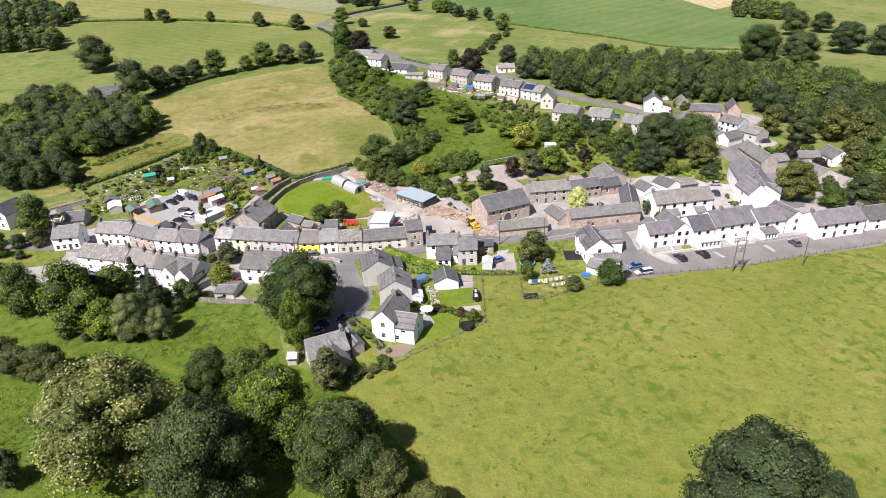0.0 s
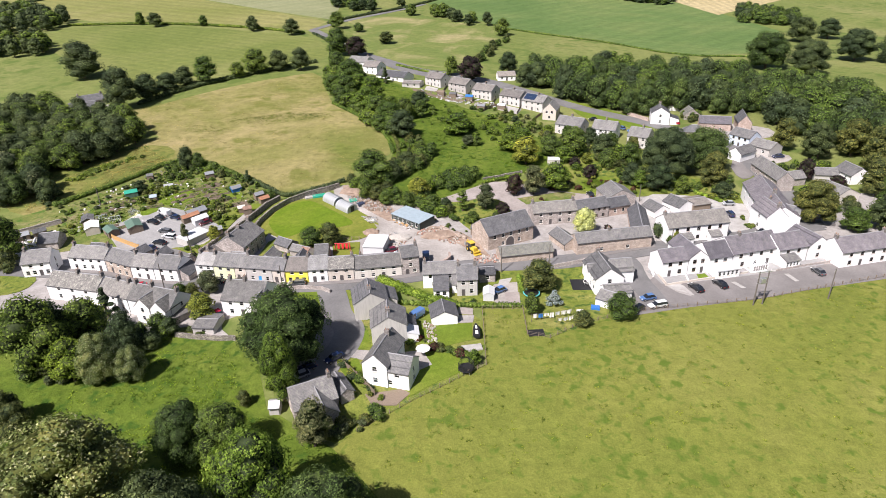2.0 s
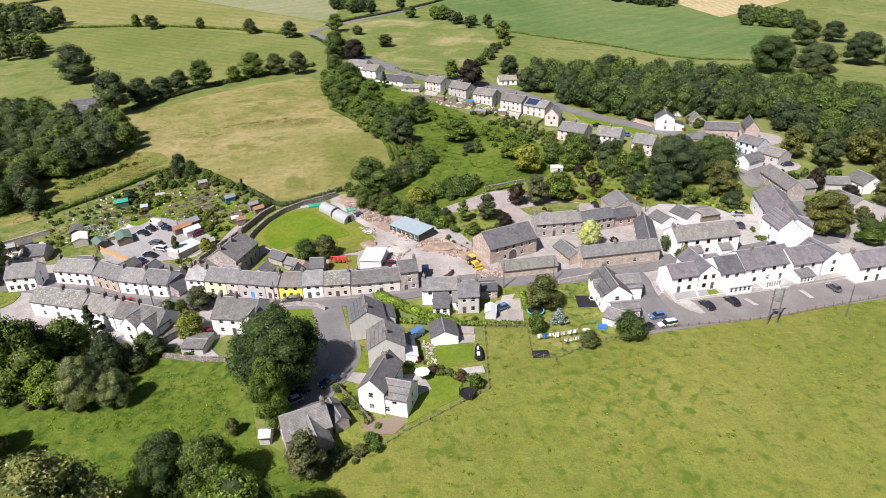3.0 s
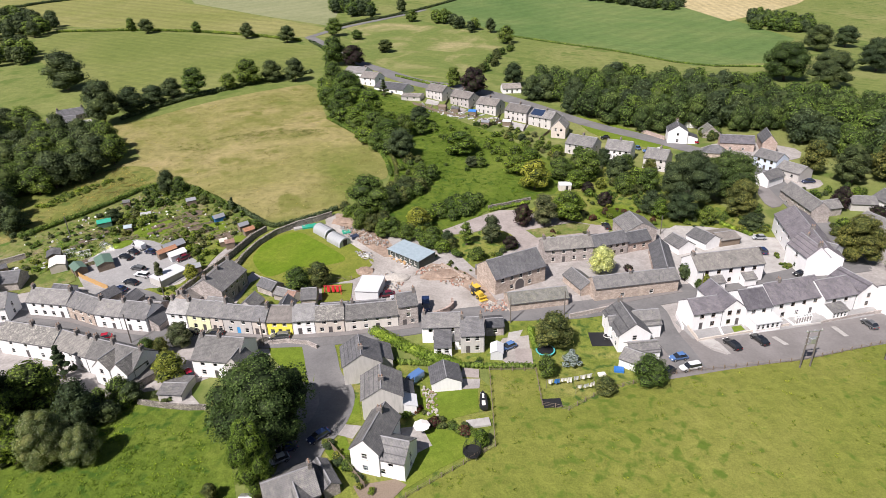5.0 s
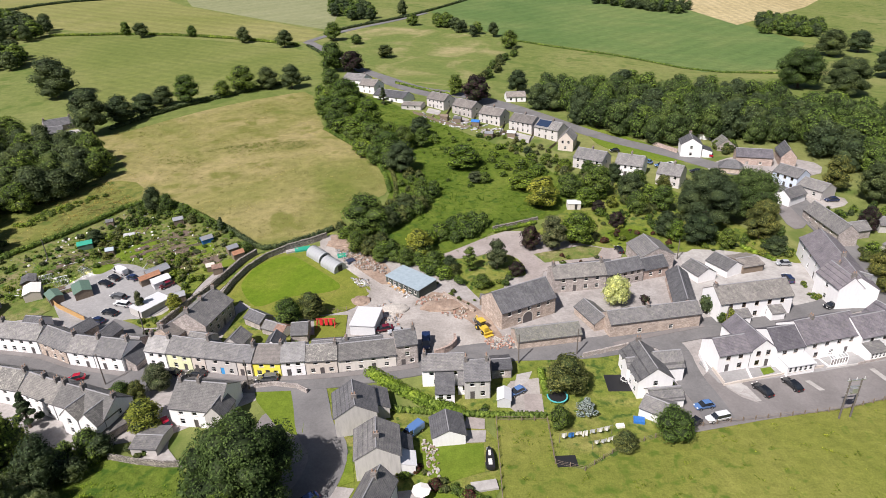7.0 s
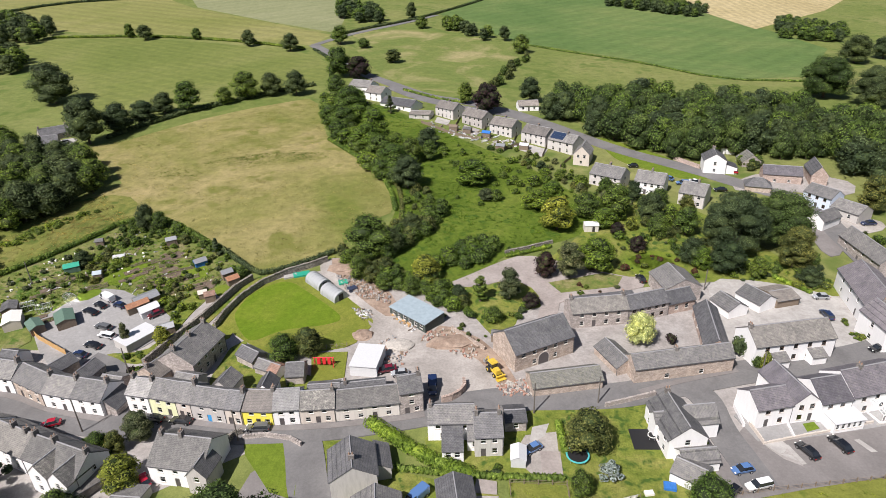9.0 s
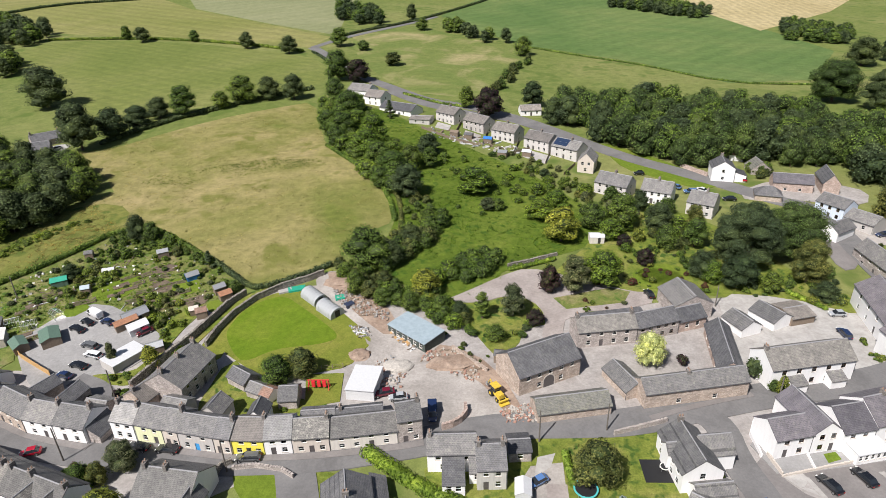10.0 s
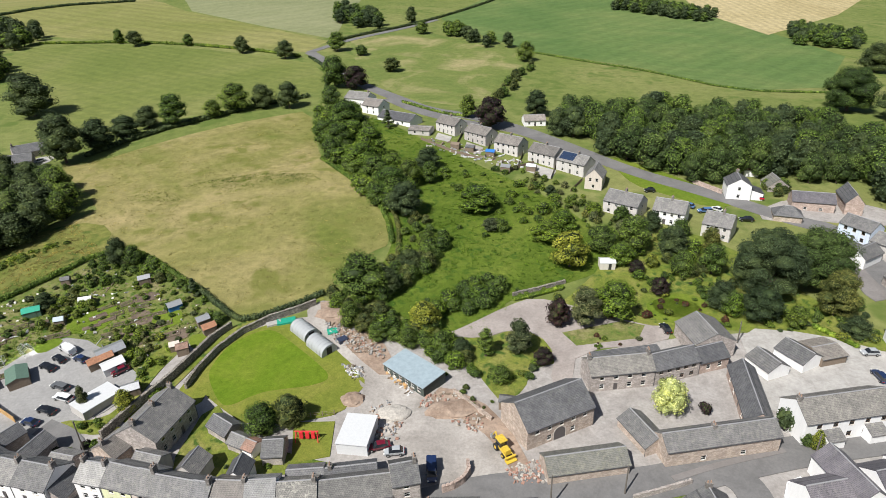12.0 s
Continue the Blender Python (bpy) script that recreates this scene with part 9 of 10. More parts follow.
# fences
fence([37.8, 115.1, 45.7, 119.2, 59.9, 122.2, 68.2, 122.5, 90.2, 122.4, 112.6, 125.5, 137.5, 128.5, 162.7, 131.4], 1.1, "post and wire fence along the pasture")
fence([-4.5, 93.8, 5.7, 99.8, 22.2, 108.2, 25.3, 129.8], 1.1, "post and wire fence beside the gardens")
fence([25.3, 129.8, 34.8, 128.1, 33.2, 117.3, 37.8, 115.1], 1.1, "post and rail fence of the paddock")
fence([-82.1, 191.6, -78.5, 187.9, -73.7, 184.3, -69.3, 181], 1.7, "orange-brown new boarded fence by the car park", NEW_WOOD, boards=True)
fence([-7.2, 112.7, -4.4, 108.4, -1, 102.6], 1.5, "weathered boarded fence beside the drive", WOOD, boards=True)
fence([-53.6, 192.1, -51.5, 194.5, -49.2, 197], 1.4, "weathered boarded garden fence", WOOD, boards=True)
fence([-11.8, 170.4, -10.8, 173.2, -3.8, 173.5], 1.2, "low wooden pen fence on the lawn", WOOD)
fence([53.8, 293.3, 67.6, 300.8], 1.3, "dark boarded fence behind upper gardens", WOOD, boards=True)
fence([25.6, 334.6, 37.2, 317.7, 47.4, 307.9], 1.3, "boarded fence behind upper gardens", WOOD, boards=True)

# cars and vans
car(-67.4, 202.6, 322, "van", "white", "white panel van in the car park")
car(-69.7, 197.1, 327, "saloon", "black", "black saloon car in the gravel car park")
car(-68.2, 199.6, 325, "hatch", "black", "black hatchback in the gravel car park")
car(-63.1, 198.9, 330, "hatch", "navy", "dark blue hatchback in the car park")
car(-64.1, 190.2, 333, "estate", "grey", "dark grey estate car in the car park")
car(-62.0, 186.6, 336, "estate", "white", "white estate car in the car park")
car(-64.0, 183.2, 335, "saloon", "black", "black car beside the cottages' backs")
car(-65.8, 180.0, 338, "hatch", "navy", "dark hatchback beside the cottages' backs")
car(-52.5, 193.6, 35, "hatch", "maroon", "dark red car beside a shed")
car(-61.4, 155.9, 13, "hatch", "red", "bright red car on the street")
car(-19.7, 148.0, 354, "estate", "grey", "grey estate car on the street")
car(-41.0, 154.1, 339, "saloon", "black", "black car parked before the terrace")
car(-35.2, 152.5, 343, "saloon", "black", "black saloon parked before the terrace")
car(-37.8, 138.4, 304, "hatch", "red", "dark red car in a paved yard")
car(30.8, 136.4, 24, "hatch", "blue", "light blue hatchback on a gravel drive")
car(65.4, 127.0, 5, "hatch", "blue", "blue hatchback at the lane corner")
car(66.2, 123.4, 7, "estate", "white", "white estate car beside the pasture fence")
car(78.9, 129.6, 283, "saloon", "black", "black saloon in the parking strip")
car(85.6, 130.3, 281, "saloon", "black", "black car in the parking strip")
car(113.0, 131.9, 274, "hatch", "grey", "dark grey hatchback in the parking strip")
car(61.0, 122.6, 31, "hatch", "black", "dark car beneath the round bush")
car(-9.1, 114.8, 36, "saloon", "navy", "dark blue car in the tree's shade")
car(-15.7, 110.1, 24, "hatch", "silver", "silver car parked by the stone cottage")
car(-14.6, 112.5, 21, "hatch", "navy", "dark car beneath the great tree")
car(5.1, 162.6, 8, "saloon", "maroon", "maroon car beside the site cabin")
car(7.9, 160.8, 359, "hatch", "silver", "pale silver car behind the terrace")
car(14.4, 155.2, 86, "van", "navy", "navy van in the shade of the stone house")
car(114.5, 177.2, 350, "hatch", "silver", "silver car in the concrete court")
car(110.4, 169.2, 261, "estate", "navy", "navy car on the concrete court")
car(111.9, 154.7, 4, "hatch", "black", "black car beside the tall white house")
car(73.5, 191.8, 275, "hatch", "black", "black car beside the farm garden")
car(101.2, 268.4, 352, "hatch", "black", "black car on the verge drive")
car(109.0, 254.6, 309, "hatch", "blue", "blue car beside the upper road")
car(112.3, 250.2, 352, "estate", "blue", "blue estate car beside the upper road")
car(116.5, 250.7, 301, "hatch", "white", "white car beside the upper road")
car(135.8, 257.6, 252, "hatch", "red", "red car by the white house")
car(122.2, 242.4, 344, "saloon", "black", "dark car on the upper road")
car(153.9, 212.2, 356, "saloon", "navy", "dark blue car in a walled yard")
car(9.2, 128.2, 41, "van", "blue", "blue pickup van beside the rendered house")

# the yard
polytunnel(-12.3, 202.1, -52, 6.4, 4.2, 2.4, "arched polytunnel with grey polythene sheet")
polytunnel(-7.9, 195.8, -51, 6.4, 4.2, 2.4, "arched polytunnel with pale ribbed sheet")
digger(27.8, 158.8, -68, "yellow backhoe digger parked in the yard")
garden_swing(-8.5, 166.8, -8, "red tubular frame on the small lawn")
rubble([-8.1, 206.1, -0.5, 203.6, 6.8, 193.3, 6.7, 189.7, -0.4, 193.1, -4.8, 197.5], 300, "mixed rubble and timber beside the polytunnels", 4, 0.12, 0.7)
rubble([3.1, 174.2, 7.7, 176.9, 10.6, 169.8, 8.4, 164, 4.2, 165.6], 130, "rubble heap by the site cabin", 5)
rubble([14.3, 177, 20.9, 177.2, 26.1, 167.6, 24.2, 163.7, 18.7, 168.7, 13.4, 173.8], 160, "broken brick and stone below the store", 6, mats=[BRICKS, RUBBLE, WOOD])
rubble([27.5, 154.7, 34.8, 156.3, 34, 150.4, 28, 151.2], 120, "scattered stone beside the barn wall", 7, mats=[RUBBLE, BRICKS])
rubble([-3.1, 189.8, 1.1, 188, 2.5, 184.8, -0.3, 183.6], 70, "stacked timber and sheets beside the green", 8, mats=[WOOD, RUBBLE, METAL, WHITE_SHEET], high=0.6)
rubble([6.7, 188.5, 9.9, 183.4, 13.7, 178.3, 11.6, 177.4, 7.2, 183.7], 60, "clutter leaning by the open store", 9, mats=[WOOD, WHITE_SHEET, NEW_WOOD], high=0.7)
mound(8.1, 171.9, 7, 5, 1.2, RUBBLE, "pale heap of rubble in the yard", 3)
mound(-0.2, 177.5, 5, 4.5, 1.0, EARTH, "low heap of brown spoil", 4)
mound(-6.0, 209.2, 9, 5, 1.0, EARTH, "bank of reddish spoil", 5)
mound(20.3, 171.7, 12, 6, 0.9, EARTH, "low bank of reddish spoil", 6)
mat_square(-3.1, 197.6, 30, 2.2, 1.7, DARK_TARP, "dark blue tarpaulin over a pile", h=0.9, name="tarpaulin")
mat_square(-5.7, 201.6, 10, 2.4, 2.0, GREEN_TARP, "green tarpaulin on the ground", h=0.4, name="tarpaulin")
mat_square(-17.3, 207.2, 10, 4.5, 2.2, GREEN_TARP, "green tarpaulin beside the curved wall", h=0.5, name="tarpaulin")
mat_square(-20.3, 206.6, 15, 3.5, 1.6, CONCRETE, "pale slabs stacked by the wall", h=0.5, name="slab_stack")

rubble([-110.8, 190.2, -106.3, 194.4, -98, 196.5, -94.4, 189.2, -97.9, 185.9, -104.4, 182.9], 90, "pale boards, sheets and clutter behind the street's end", 91, 0.3, 1.2, [WHITE_SHEET, CANVAS, METAL, WOOD, WHITE_SHEET], "clutter")
stone_wall([-113, 194.7, -106.9, 197.9, -99.4, 202], 1.5, 0.45, GREY_STONE, "stone wall above the street's end")
shed(-107.1, 192.5, 25, 4.2, 3.0, 2.0, METAL, "grey sheet-roofed shed at the street's end")
shed(-102.7, 194.5, 30, 3.6, 2.6, 1.9, DARK_SLATE, "dark felt-roofed shed at the street's end")

# gardens
trampoline(38.4, 133.9, 2.1, "round trampoline with a teal rim", TEAL)
trampoline(17.8, 107.0, 1.6, "dark netted trampoline on the lawn", net=True)
mat_square(52.7, 136.4, -8, 6.5, 5.0, BLACK_MAT, "black rubber play surface on a lawn")
mat_square(35.3, 117.6, -5, 3.6, 2.6, BLACK_MAT, "black ground sheet at the garden end")
trampoline(53.3, 136.7, 0.8, "small white round garden table", LAMP)
parasol(9.6, 113.3, 1.6, 2.4, "open white parasol on a patio")
boat(21.8, 117.0, 83, 5.0, 1.5, "dark boat with pale covers on a trailer")
mat_square(20.2, 114.2, 2, 4.4, 2.0, CONCRETE, "pale stone terrace along the lawn", h=0.3, name="stone_terrace")
rubble([11.0, 127.0, 13.4, 124.0, 13.0, 116.6, 11.2, 117.6, 10.6, 122.5], 70, "loose rockery stones beside the lawn", 15, 0.15, 0.5, [RUBBLE, EARTH, RUBBLE], "rockery")
plant("bright_ash", 19.8, 108.9, 3.8, 3.2, "small bright tree beside a trampoline", "tree", "", "tree")
scatter([11.3, 117.4, 15.2, 114.6, 19.0, 113.4, 20.6, 111.2, 18.6, 111.0, 14.6, 112.6, 11.2, 115.0], 22, ('shrub_green', 'shrub_red', 'shrub_bright', 'shrub_olive', 'shrub_dark'), 0.9, 2.1, "flowering shrub in a lawn border", "lawn border shrubs", 73)
shed(27.8, 134.6, 78, 3.4, 2.6, 1.9, WHITE_SHEET, "small white shed on a drive", WHITE_SHEET)
mat_square(33.4, 132.7, 80, 6.5, 3.6, PINKISH, "paved pinkish hard standing", h=0.1, name="hard_standing")
washing_line(35.4, 122.2, 45.4, 122.9, [CANVAS, BLUE_TARP, CANVAS, CANVAS, WHITE_SHEET, CANVAS, CANVAS], "washing line hung with white and blue cloths", 3)
washing_line(40.6, 119.6, 45.2, 120.4, [CANVAS, WHITE_SHEET, CANVAS], "short washing line hung with white cloths", 4)
mat_square(51.7, 125.4, -20, 2.0, 1.6, BLUE_TARP, "blue tarpaulin beside a shed", h=0.5, name="tarpaulin")
mat_square(47.7, 124.5, 0, 1.5, 0.9, CANVAS, "pale covered garden heap", h=0.45, name="garden_cover")
shed(31.1, 171.2, -20, 3, 2.4, 1.9, SLATE, "small shed in the barn garden")
shed(69.4, 221.5, -8, 4.2, 3.0, 2.1, WHITE_SHEET, "pale shed with a blue door", CREAM)

# allotments
shed(-58.4, 230.6, 20, 3.0, 2.2, 1.9, METAL, "grey shed with a sheet roof on an allotment")
shed(-46.8, 217.0, 30, 3.4, 2.6, 1.5, METAL, "pale frame tent with blue sides", BLUE_TARP)
shed(-35.6, 205.9, 30, 3.2, 2.4, 1.8, RUST_SHEET, "allotment shed with a rusted sheet roof")
shed(-37.7, 209.0, 30, 3.0, 2.4, 2.0, METAL, "grey allotment shed by the wall")
shed(-40.0, 198.7, 15, 2.6, 2.4, 2.0, RED_TILE, "small brown shed on an allotment")
shed(-42.1, 200.0, 15, 2.2, 1.8, 1.8, BEIGE, "small reddish allotment shed")
shed(-82.6, 218.8, 20, 4.0, 2.8, 1.8, GREEN_TARP, "green canopy on an allotment", GREEN_SHEET)
shed(-74.3, 193.8, -62, 5.4, 4.2, 2.1, GREEN_SHEET, "large garage with a green sheet roof")
shed(-80.6, 191.8, -50, 4.4, 3.2, 1.9, GREEN_SHEET, "green-roofed shed by the orange fence")
shed(-87.1, 194.6, -70, 5.0, 4.0, 2.3, CANVAS, "pinkish pale hut by the allotments", BEIGE)
shed(-90.2, 199.9, -70, 4.0, 3.5, 2.2, SLATE, "small hut with slate roof")
shed(-57.8, 197.0, 35, 5.4, 2.4, 2.0, RUST_SHEET, "shed with a rusty striped roof")
shed(-56.4, 199.6, 35, 6.0, 3.6, 2.2, METAL, "grey shed with sheet roof")
shed(-54.3, 194.9, 35, 4.6, 3.0, 2.0, WHITE_SHEET, "white shed with sheet roof", WHITE_SHEET)
shed(-47.7, 186.5, 20, 3.5, 2.6, 1.9, METAL, "pale lean shed in a garden")
shed(-70.7, 222.2, 10, 3.0, 2.2, 1.6, METAL, "small cluttered allotment shelter")
shed(-73.8, 213.9, 10, 2.2, 1.8, 1.6, BLUE_SHEET, "small store on an allotment")
shed(-80.3, 233.3, 10, 2.2, 1.8, 1.6, SLATE, "dark allotment hut in the hedge")
greenhouse(-77.0, 203.3, -40, 3.2, 2.2, "aluminium-framed glass greenhouse on an allotment")
greenhouse(-86.5, 201.2, 20, 3.2, 2.2, "aluminium-framed glass greenhouse on an allotment")
greenhouse(-82.0, 199.7, 20, 3.2, 2.2, "aluminium-framed glass greenhouse on an allotment")
bed_rng = random.Random(12)
raised_bed(-83.8, 211.2, 15, 3.2, 1.3, SOIL, "timber-edged allotment bed with rows of green vegetables", bed_rng, LEAF_BRIGHT)
raised_bed(-85.2, 209.3, 32, 4.1, 1.9, SOIL, "timber-edged allotment bed with dug soil", bed_rng, None)
raised_bed(-86.3, 206.9, 29, 5.0, 1.3, SOIL, "timber-edged allotment bed with young leafy crops", bed_rng, LEAF)
raised_bed(-83.4, 213.8, 26, 3.2, 1.9, SOIL, "timber-edged allotment bed with rows of green vegetables", bed_rng, LEAF_BRIGHT)
raised_bed(-79.3, 214.7, 23, 4.1, 1.3, SOIL, "timber-edged allotment bed with dug soil", bed_rng, None)
raised_bed(-74.1, 208.6, 20, 5.0, 1.9, SOIL, "timber-edged allotment bed with young leafy crops", bed_rng, LEAF)
raised_bed(-71.3, 209.1, 17, 3.2, 1.3, SOIL, "timber-edged allotment bed with rows of green vegetables", bed_rng, LEAF_BRIGHT)
raised_bed(-65.4, 215.6, 34, 4.1, 1.9, SOIL, "timber-edged allotment bed with dug soil", bed_rng, None)
raised_bed(-64.5, 219.8, 31, 5.0, 1.3, SOIL, "timber-edged allotment bed with young leafy crops", bed_rng, LEAF)
raised_bed(-61.1, 216.4, 28, 3.2, 1.9, SOIL, "timber-edged allotment bed with rows of green vegetables", bed_rng, LEAF_BRIGHT)
raised_bed(-65.5, 211.5, 25, 4.1, 1.3, SOIL, "timber-edged allotment bed with dug soil", bed_rng, None)
raised_bed(-59.3, 208.0, 22, 5.0, 1.9, SOIL, "timber-edged allotment bed with young leafy crops", bed_rng, LEAF)
raised_bed(-58.7, 211.9, 19, 3.2, 1.3, SOIL, "timber-edged allotment bed with rows of green vegetables", bed_rng, LEAF_BRIGHT)
raised_bed(-55.5, 207.4, 16, 4.1, 1.9, SOIL, "timber-edged allotment bed with dug soil", bed_rng, None)
raised_bed(-55.5, 212.8, 33, 5.0, 1.3, SOIL, "timber-edged allotment bed with young leafy crops", bed_rng, LEAF)
raised_bed(-60.1, 220.7, 30, 3.2, 1.9, SOIL, "timber-edged allotment bed with rows of green vegetables", bed_rng, LEAF_BRIGHT)
raised_bed(-62.6, 213.8, 27, 4.1, 1.3, SOIL, "timber-edged allotment bed with dug soil", bed_rng, None)
raised_bed(-56.4, 218.7, 24, 5.0, 1.9, SOIL, "timber-edged allotment bed with young leafy crops", bed_rng, LEAF)
raised_bed(-53.5, 214.0, 21, 3.2, 1.3, SOIL, "timber-edged allotment bed with rows of green vegetables", bed_rng, LEAF_BRIGHT)
raised_bed(-50.8, 209.4, 18, 4.1, 1.9, SOIL, "timber-edged allotment bed with dug soil", bed_rng, None)
raised_bed(-50.8, 215.0, 15, 5.0, 1.3, SOIL, "timber-edged allotment bed with young leafy crops", bed_rng, LEAF)
raised_bed(-50.9, 204.2, 32, 3.2, 1.9, SOIL, "timber-edged allotment bed with rows of green vegetables", bed_rng, LEAF_BRIGHT)
raised_bed(-82.4, 196.6, 29, 4.1, 1.3, SOIL, "timber-edged allotment bed with dug soil", bed_rng, None)
raised_bed(-79.7, 195.2, 26, 5.0, 1.9, SOIL, "timber-edged allotment bed with young leafy crops", bed_rng, LEAF)
raised_bed(-47.3, 210.3, 23, 3.2, 1.3, SOIL, "timber-edged allotment bed with rows of green vegetables", bed_rng, LEAF_BRIGHT)
raised_bed(-44.8, 205.9, 20, 4.1, 1.9, SOIL, "timber-edged allotment bed with dug soil", bed_rng, None)
raised_bed(-47.5, 205.0, 17, 5.0, 1.3, SOIL, "timber-edged allotment bed with young leafy crops", bed_rng, LEAF)
woodland("allotment_bushes", [-105.5, 211.7, -98.7, 217.8, -87.9, 228.4, -75.7, 245.7, -68.4, 246.8, -59.3, 240.3, -44, 223.6, -36.5, 214.9, -39.9, 205.3, -45.7, 191.4, -54.4, 199.1, -68.2, 209.2, -76.7, 206.1, -83.6, 196, -88.1, 192.7, -96, 191.3], 3.5, ("shrub_green", "shrub_bright", "shrub_bright", "shrub_olive", "shrub_grey", "shrub_gold"), 0.5, 1.7, "low leafy bushes and crops among allotment beds", 21, 1.3, "shrub")
tufts("allotment_weeds", [-105.5, 211.7, -98.7, 217.8, -87.9, 228.4, -75.7, 245.7, -68.4, 246.8, -59.3, 240.3, -44, 223.6, -36.5, 214.9, -39.9, 205.3, -45.7, 191.4, -54.4, 199.1, -68.2, 209.2, -76.7, 206.1, -83.6, 196, -88.1, 192.7, -96, 191.3], 2200, WEED, 0.3, 0.8, "green weeds and crops among allotment beds", 31, 0.1, 0.8)
rubble([-105.5, 211.7, -98.7, 217.8, -87.9, 228.4, -75.7, 245.7, -68.4, 246.8, -59.3, 240.3, -44, 223.6, -36.5, 214.9, -39.9, 205.3, -45.7, 191.4, -54.4, 199.1, -68.2, 209.2, -76.7, 206.1, -83.6, 196, -88.1, 192.7, -96, 191.3], 260, "allotment clutter of boards, pots and sheets", 22, 0.15, 0.7, [WOOD, WHITE_SHEET, METAL, CANVAS, WOOD, CONCRETE], "clutter", 0.15)
woodland("allotment_scrub", [-80.6, 229.6, -75.4, 244.8, -69.1, 249.3, -57.3, 240, -43.4, 225.1, -31.1, 207.1, -34.2, 206.2, -43.2, 218.9, -52.5, 228.2, -60.1, 234.4, -64.9, 230.2, -72.3, 228.2, -74.9, 222.9], 3.4, ('scrub_green', 'scrub_bright', 'scrub_olive', 'scrub_green'), 1.6, 3.2, "green scrub along the allotments' edge", 41, 1.25)
woodland("allotment_thicket", [-59.6, 210.1, -50.5, 209.6, -46.5, 200.2, -48.6, 194.2, -54.4, 199.1], 2.6, ('scrub_green', 'scrub_bright', 'scrub_grey'), 1.2, 2.4, "leafy bushes on an overgrown plot", 42, 1.3)
woodland("lower_allotment_thicket", [-80.5, 221.9, -69.8, 225.9, -66, 219.6, -73.5, 210.6, -80.5, 212.3], 3, ('scrub_green', 'scrub_olive', 'scrub_bright'), 1.2, 2.6, "leafy bushes on a neglected plot", 43, 1.3)
laid("plot_grass", [-73.4, 218, -63.3, 222.1, -60.3, 215.9, -63, 209, -71.2, 209.6], LAWN, 3.2, "rough green grass on an allotment plot", "lawn", soft=1)
laid("plot_grass", [-53.9, 215.9, -47.4, 218.5, -42.3, 211.7, -48, 207.3], LAWN, 3.2, "mown green grass between allotment beds", "lawn", soft=1)
laid("plot_grass", [-40.6, 204.7, -36.6, 205.4, -34.6, 200.5, -38.5, 199.4], LAWN, 3.2, "small green lawn by the stone wall", "lawn", soft=1)
laid("plot_grass", [-77.3, 205.6, -72.9, 209, -69.7, 206.3, -73.8, 202.1], LAWN, 3.2, "green verge above the car park", "lawn", soft=1)
laid("dug_plot", [-58.5, 216.7, -54, 217.7, -50.3, 212.3, -54.2, 210.2], SOIL, 3.4, "freshly dug brown soil on an allotment", "bed", soft=1)
laid("dug_plot", [-60.8, 224.4, -54.2, 226.1, -51.3, 222.5, -58, 220.2], SOIL, 3.4, "dug brown soil bed on an allotment", "bed", soft=1)
laid("dug_plot", [-46.4, 205.7, -41.8, 208.9, -39.5, 205.2, -43.8, 202.1], SOIL, 3.4, "dark soil plot beside allotment sheds", "bed", soft=1)

# garden shrubs
scatter([50.7, 208.2, 68.5, 201.5, 79, 205.5, 96.9, 208.5, 90.6, 190.8, 75.4, 191.6, 66.8, 196.4, 52.2, 193.6], 26, ('shrub_green', 'shrub_bright', 'shrub_gold', 'shrub_red', 'shrub_dark'), 0.8, 2.4, "garden shrub beside the farm drive", "farm garden shrubs", 41)
scatter([5.4, 126.8, 10.1, 120.8, 12.3, 116.3, 20.7, 115, 19.7, 112.2, 11, 114.3, 4.9, 116.7], 24, ('shrub_green', 'shrub_red', 'shrub_bright', 'shrub_olive'), 0.6, 1.8, "flowering garden shrub between lawns", "garden border shrubs", 43)
scatter([-8, 113.6, -5.5, 112.5, -0.5, 103.1, 2.2, 100.5, -1.5, 101, -6.3, 107.4], 18, ('shrub_gold', 'shrub_green', 'shrub_dark', 'shrub_bright'), 0.8, 2.2, "garden shrub beside the boarded fence", "cottage border shrubs", 44)
scatter([-5.6, 97.5, 1.4, 98.3, 0.1, 94.9, -7.9, 91.2, -11.3, 91.7], 16, ('shrub_green', 'shrub_dark', 'shrub_grey', 'shrub_olive'), 1, 2.6, "overgrown shrub at the pasture's corner", "pasture corner shrubs", 45)
scatter([11.6, 137.2, 25.5, 133.4, 24.4, 130.9, 13, 133.3], 14, ('shrub_green', 'shrub_bright', 'shrub_dark'), 0.7, 1.8, "garden shrub before the white cottage", "cottage garden shrubs", 46)
scatter([-56.2, 152.2, -45.5, 152.1, -44.4, 146.3, -46.9, 145, -52.3, 147.8], 10, ('shrub_green', 'shrub_olive', 'shrub_red', 'shrub_bright'), 1, 2.4, "garden shrub beside the lane", "lane garden shrubs", 47)
scatter([-40.5, 134.5, -36.9, 133.1, -40.7, 130.2, -45.6, 132.5], 6, ('shrub_green', 'shrub_olive'), 0.8, 1.6, "shrub beside the stone garden wall", "yard shrubs", 48)
scatter([23.3, 188.6, 33.2, 181, 42, 185.6, 37.1, 177.3, 27.7, 175.9], 14, ('shrub_green', 'shrub_bright', 'shrub_dark', 'shrub_gold'), 0.8, 2.2, "shrub on the bank above the yard", "bank shrubs", 49)
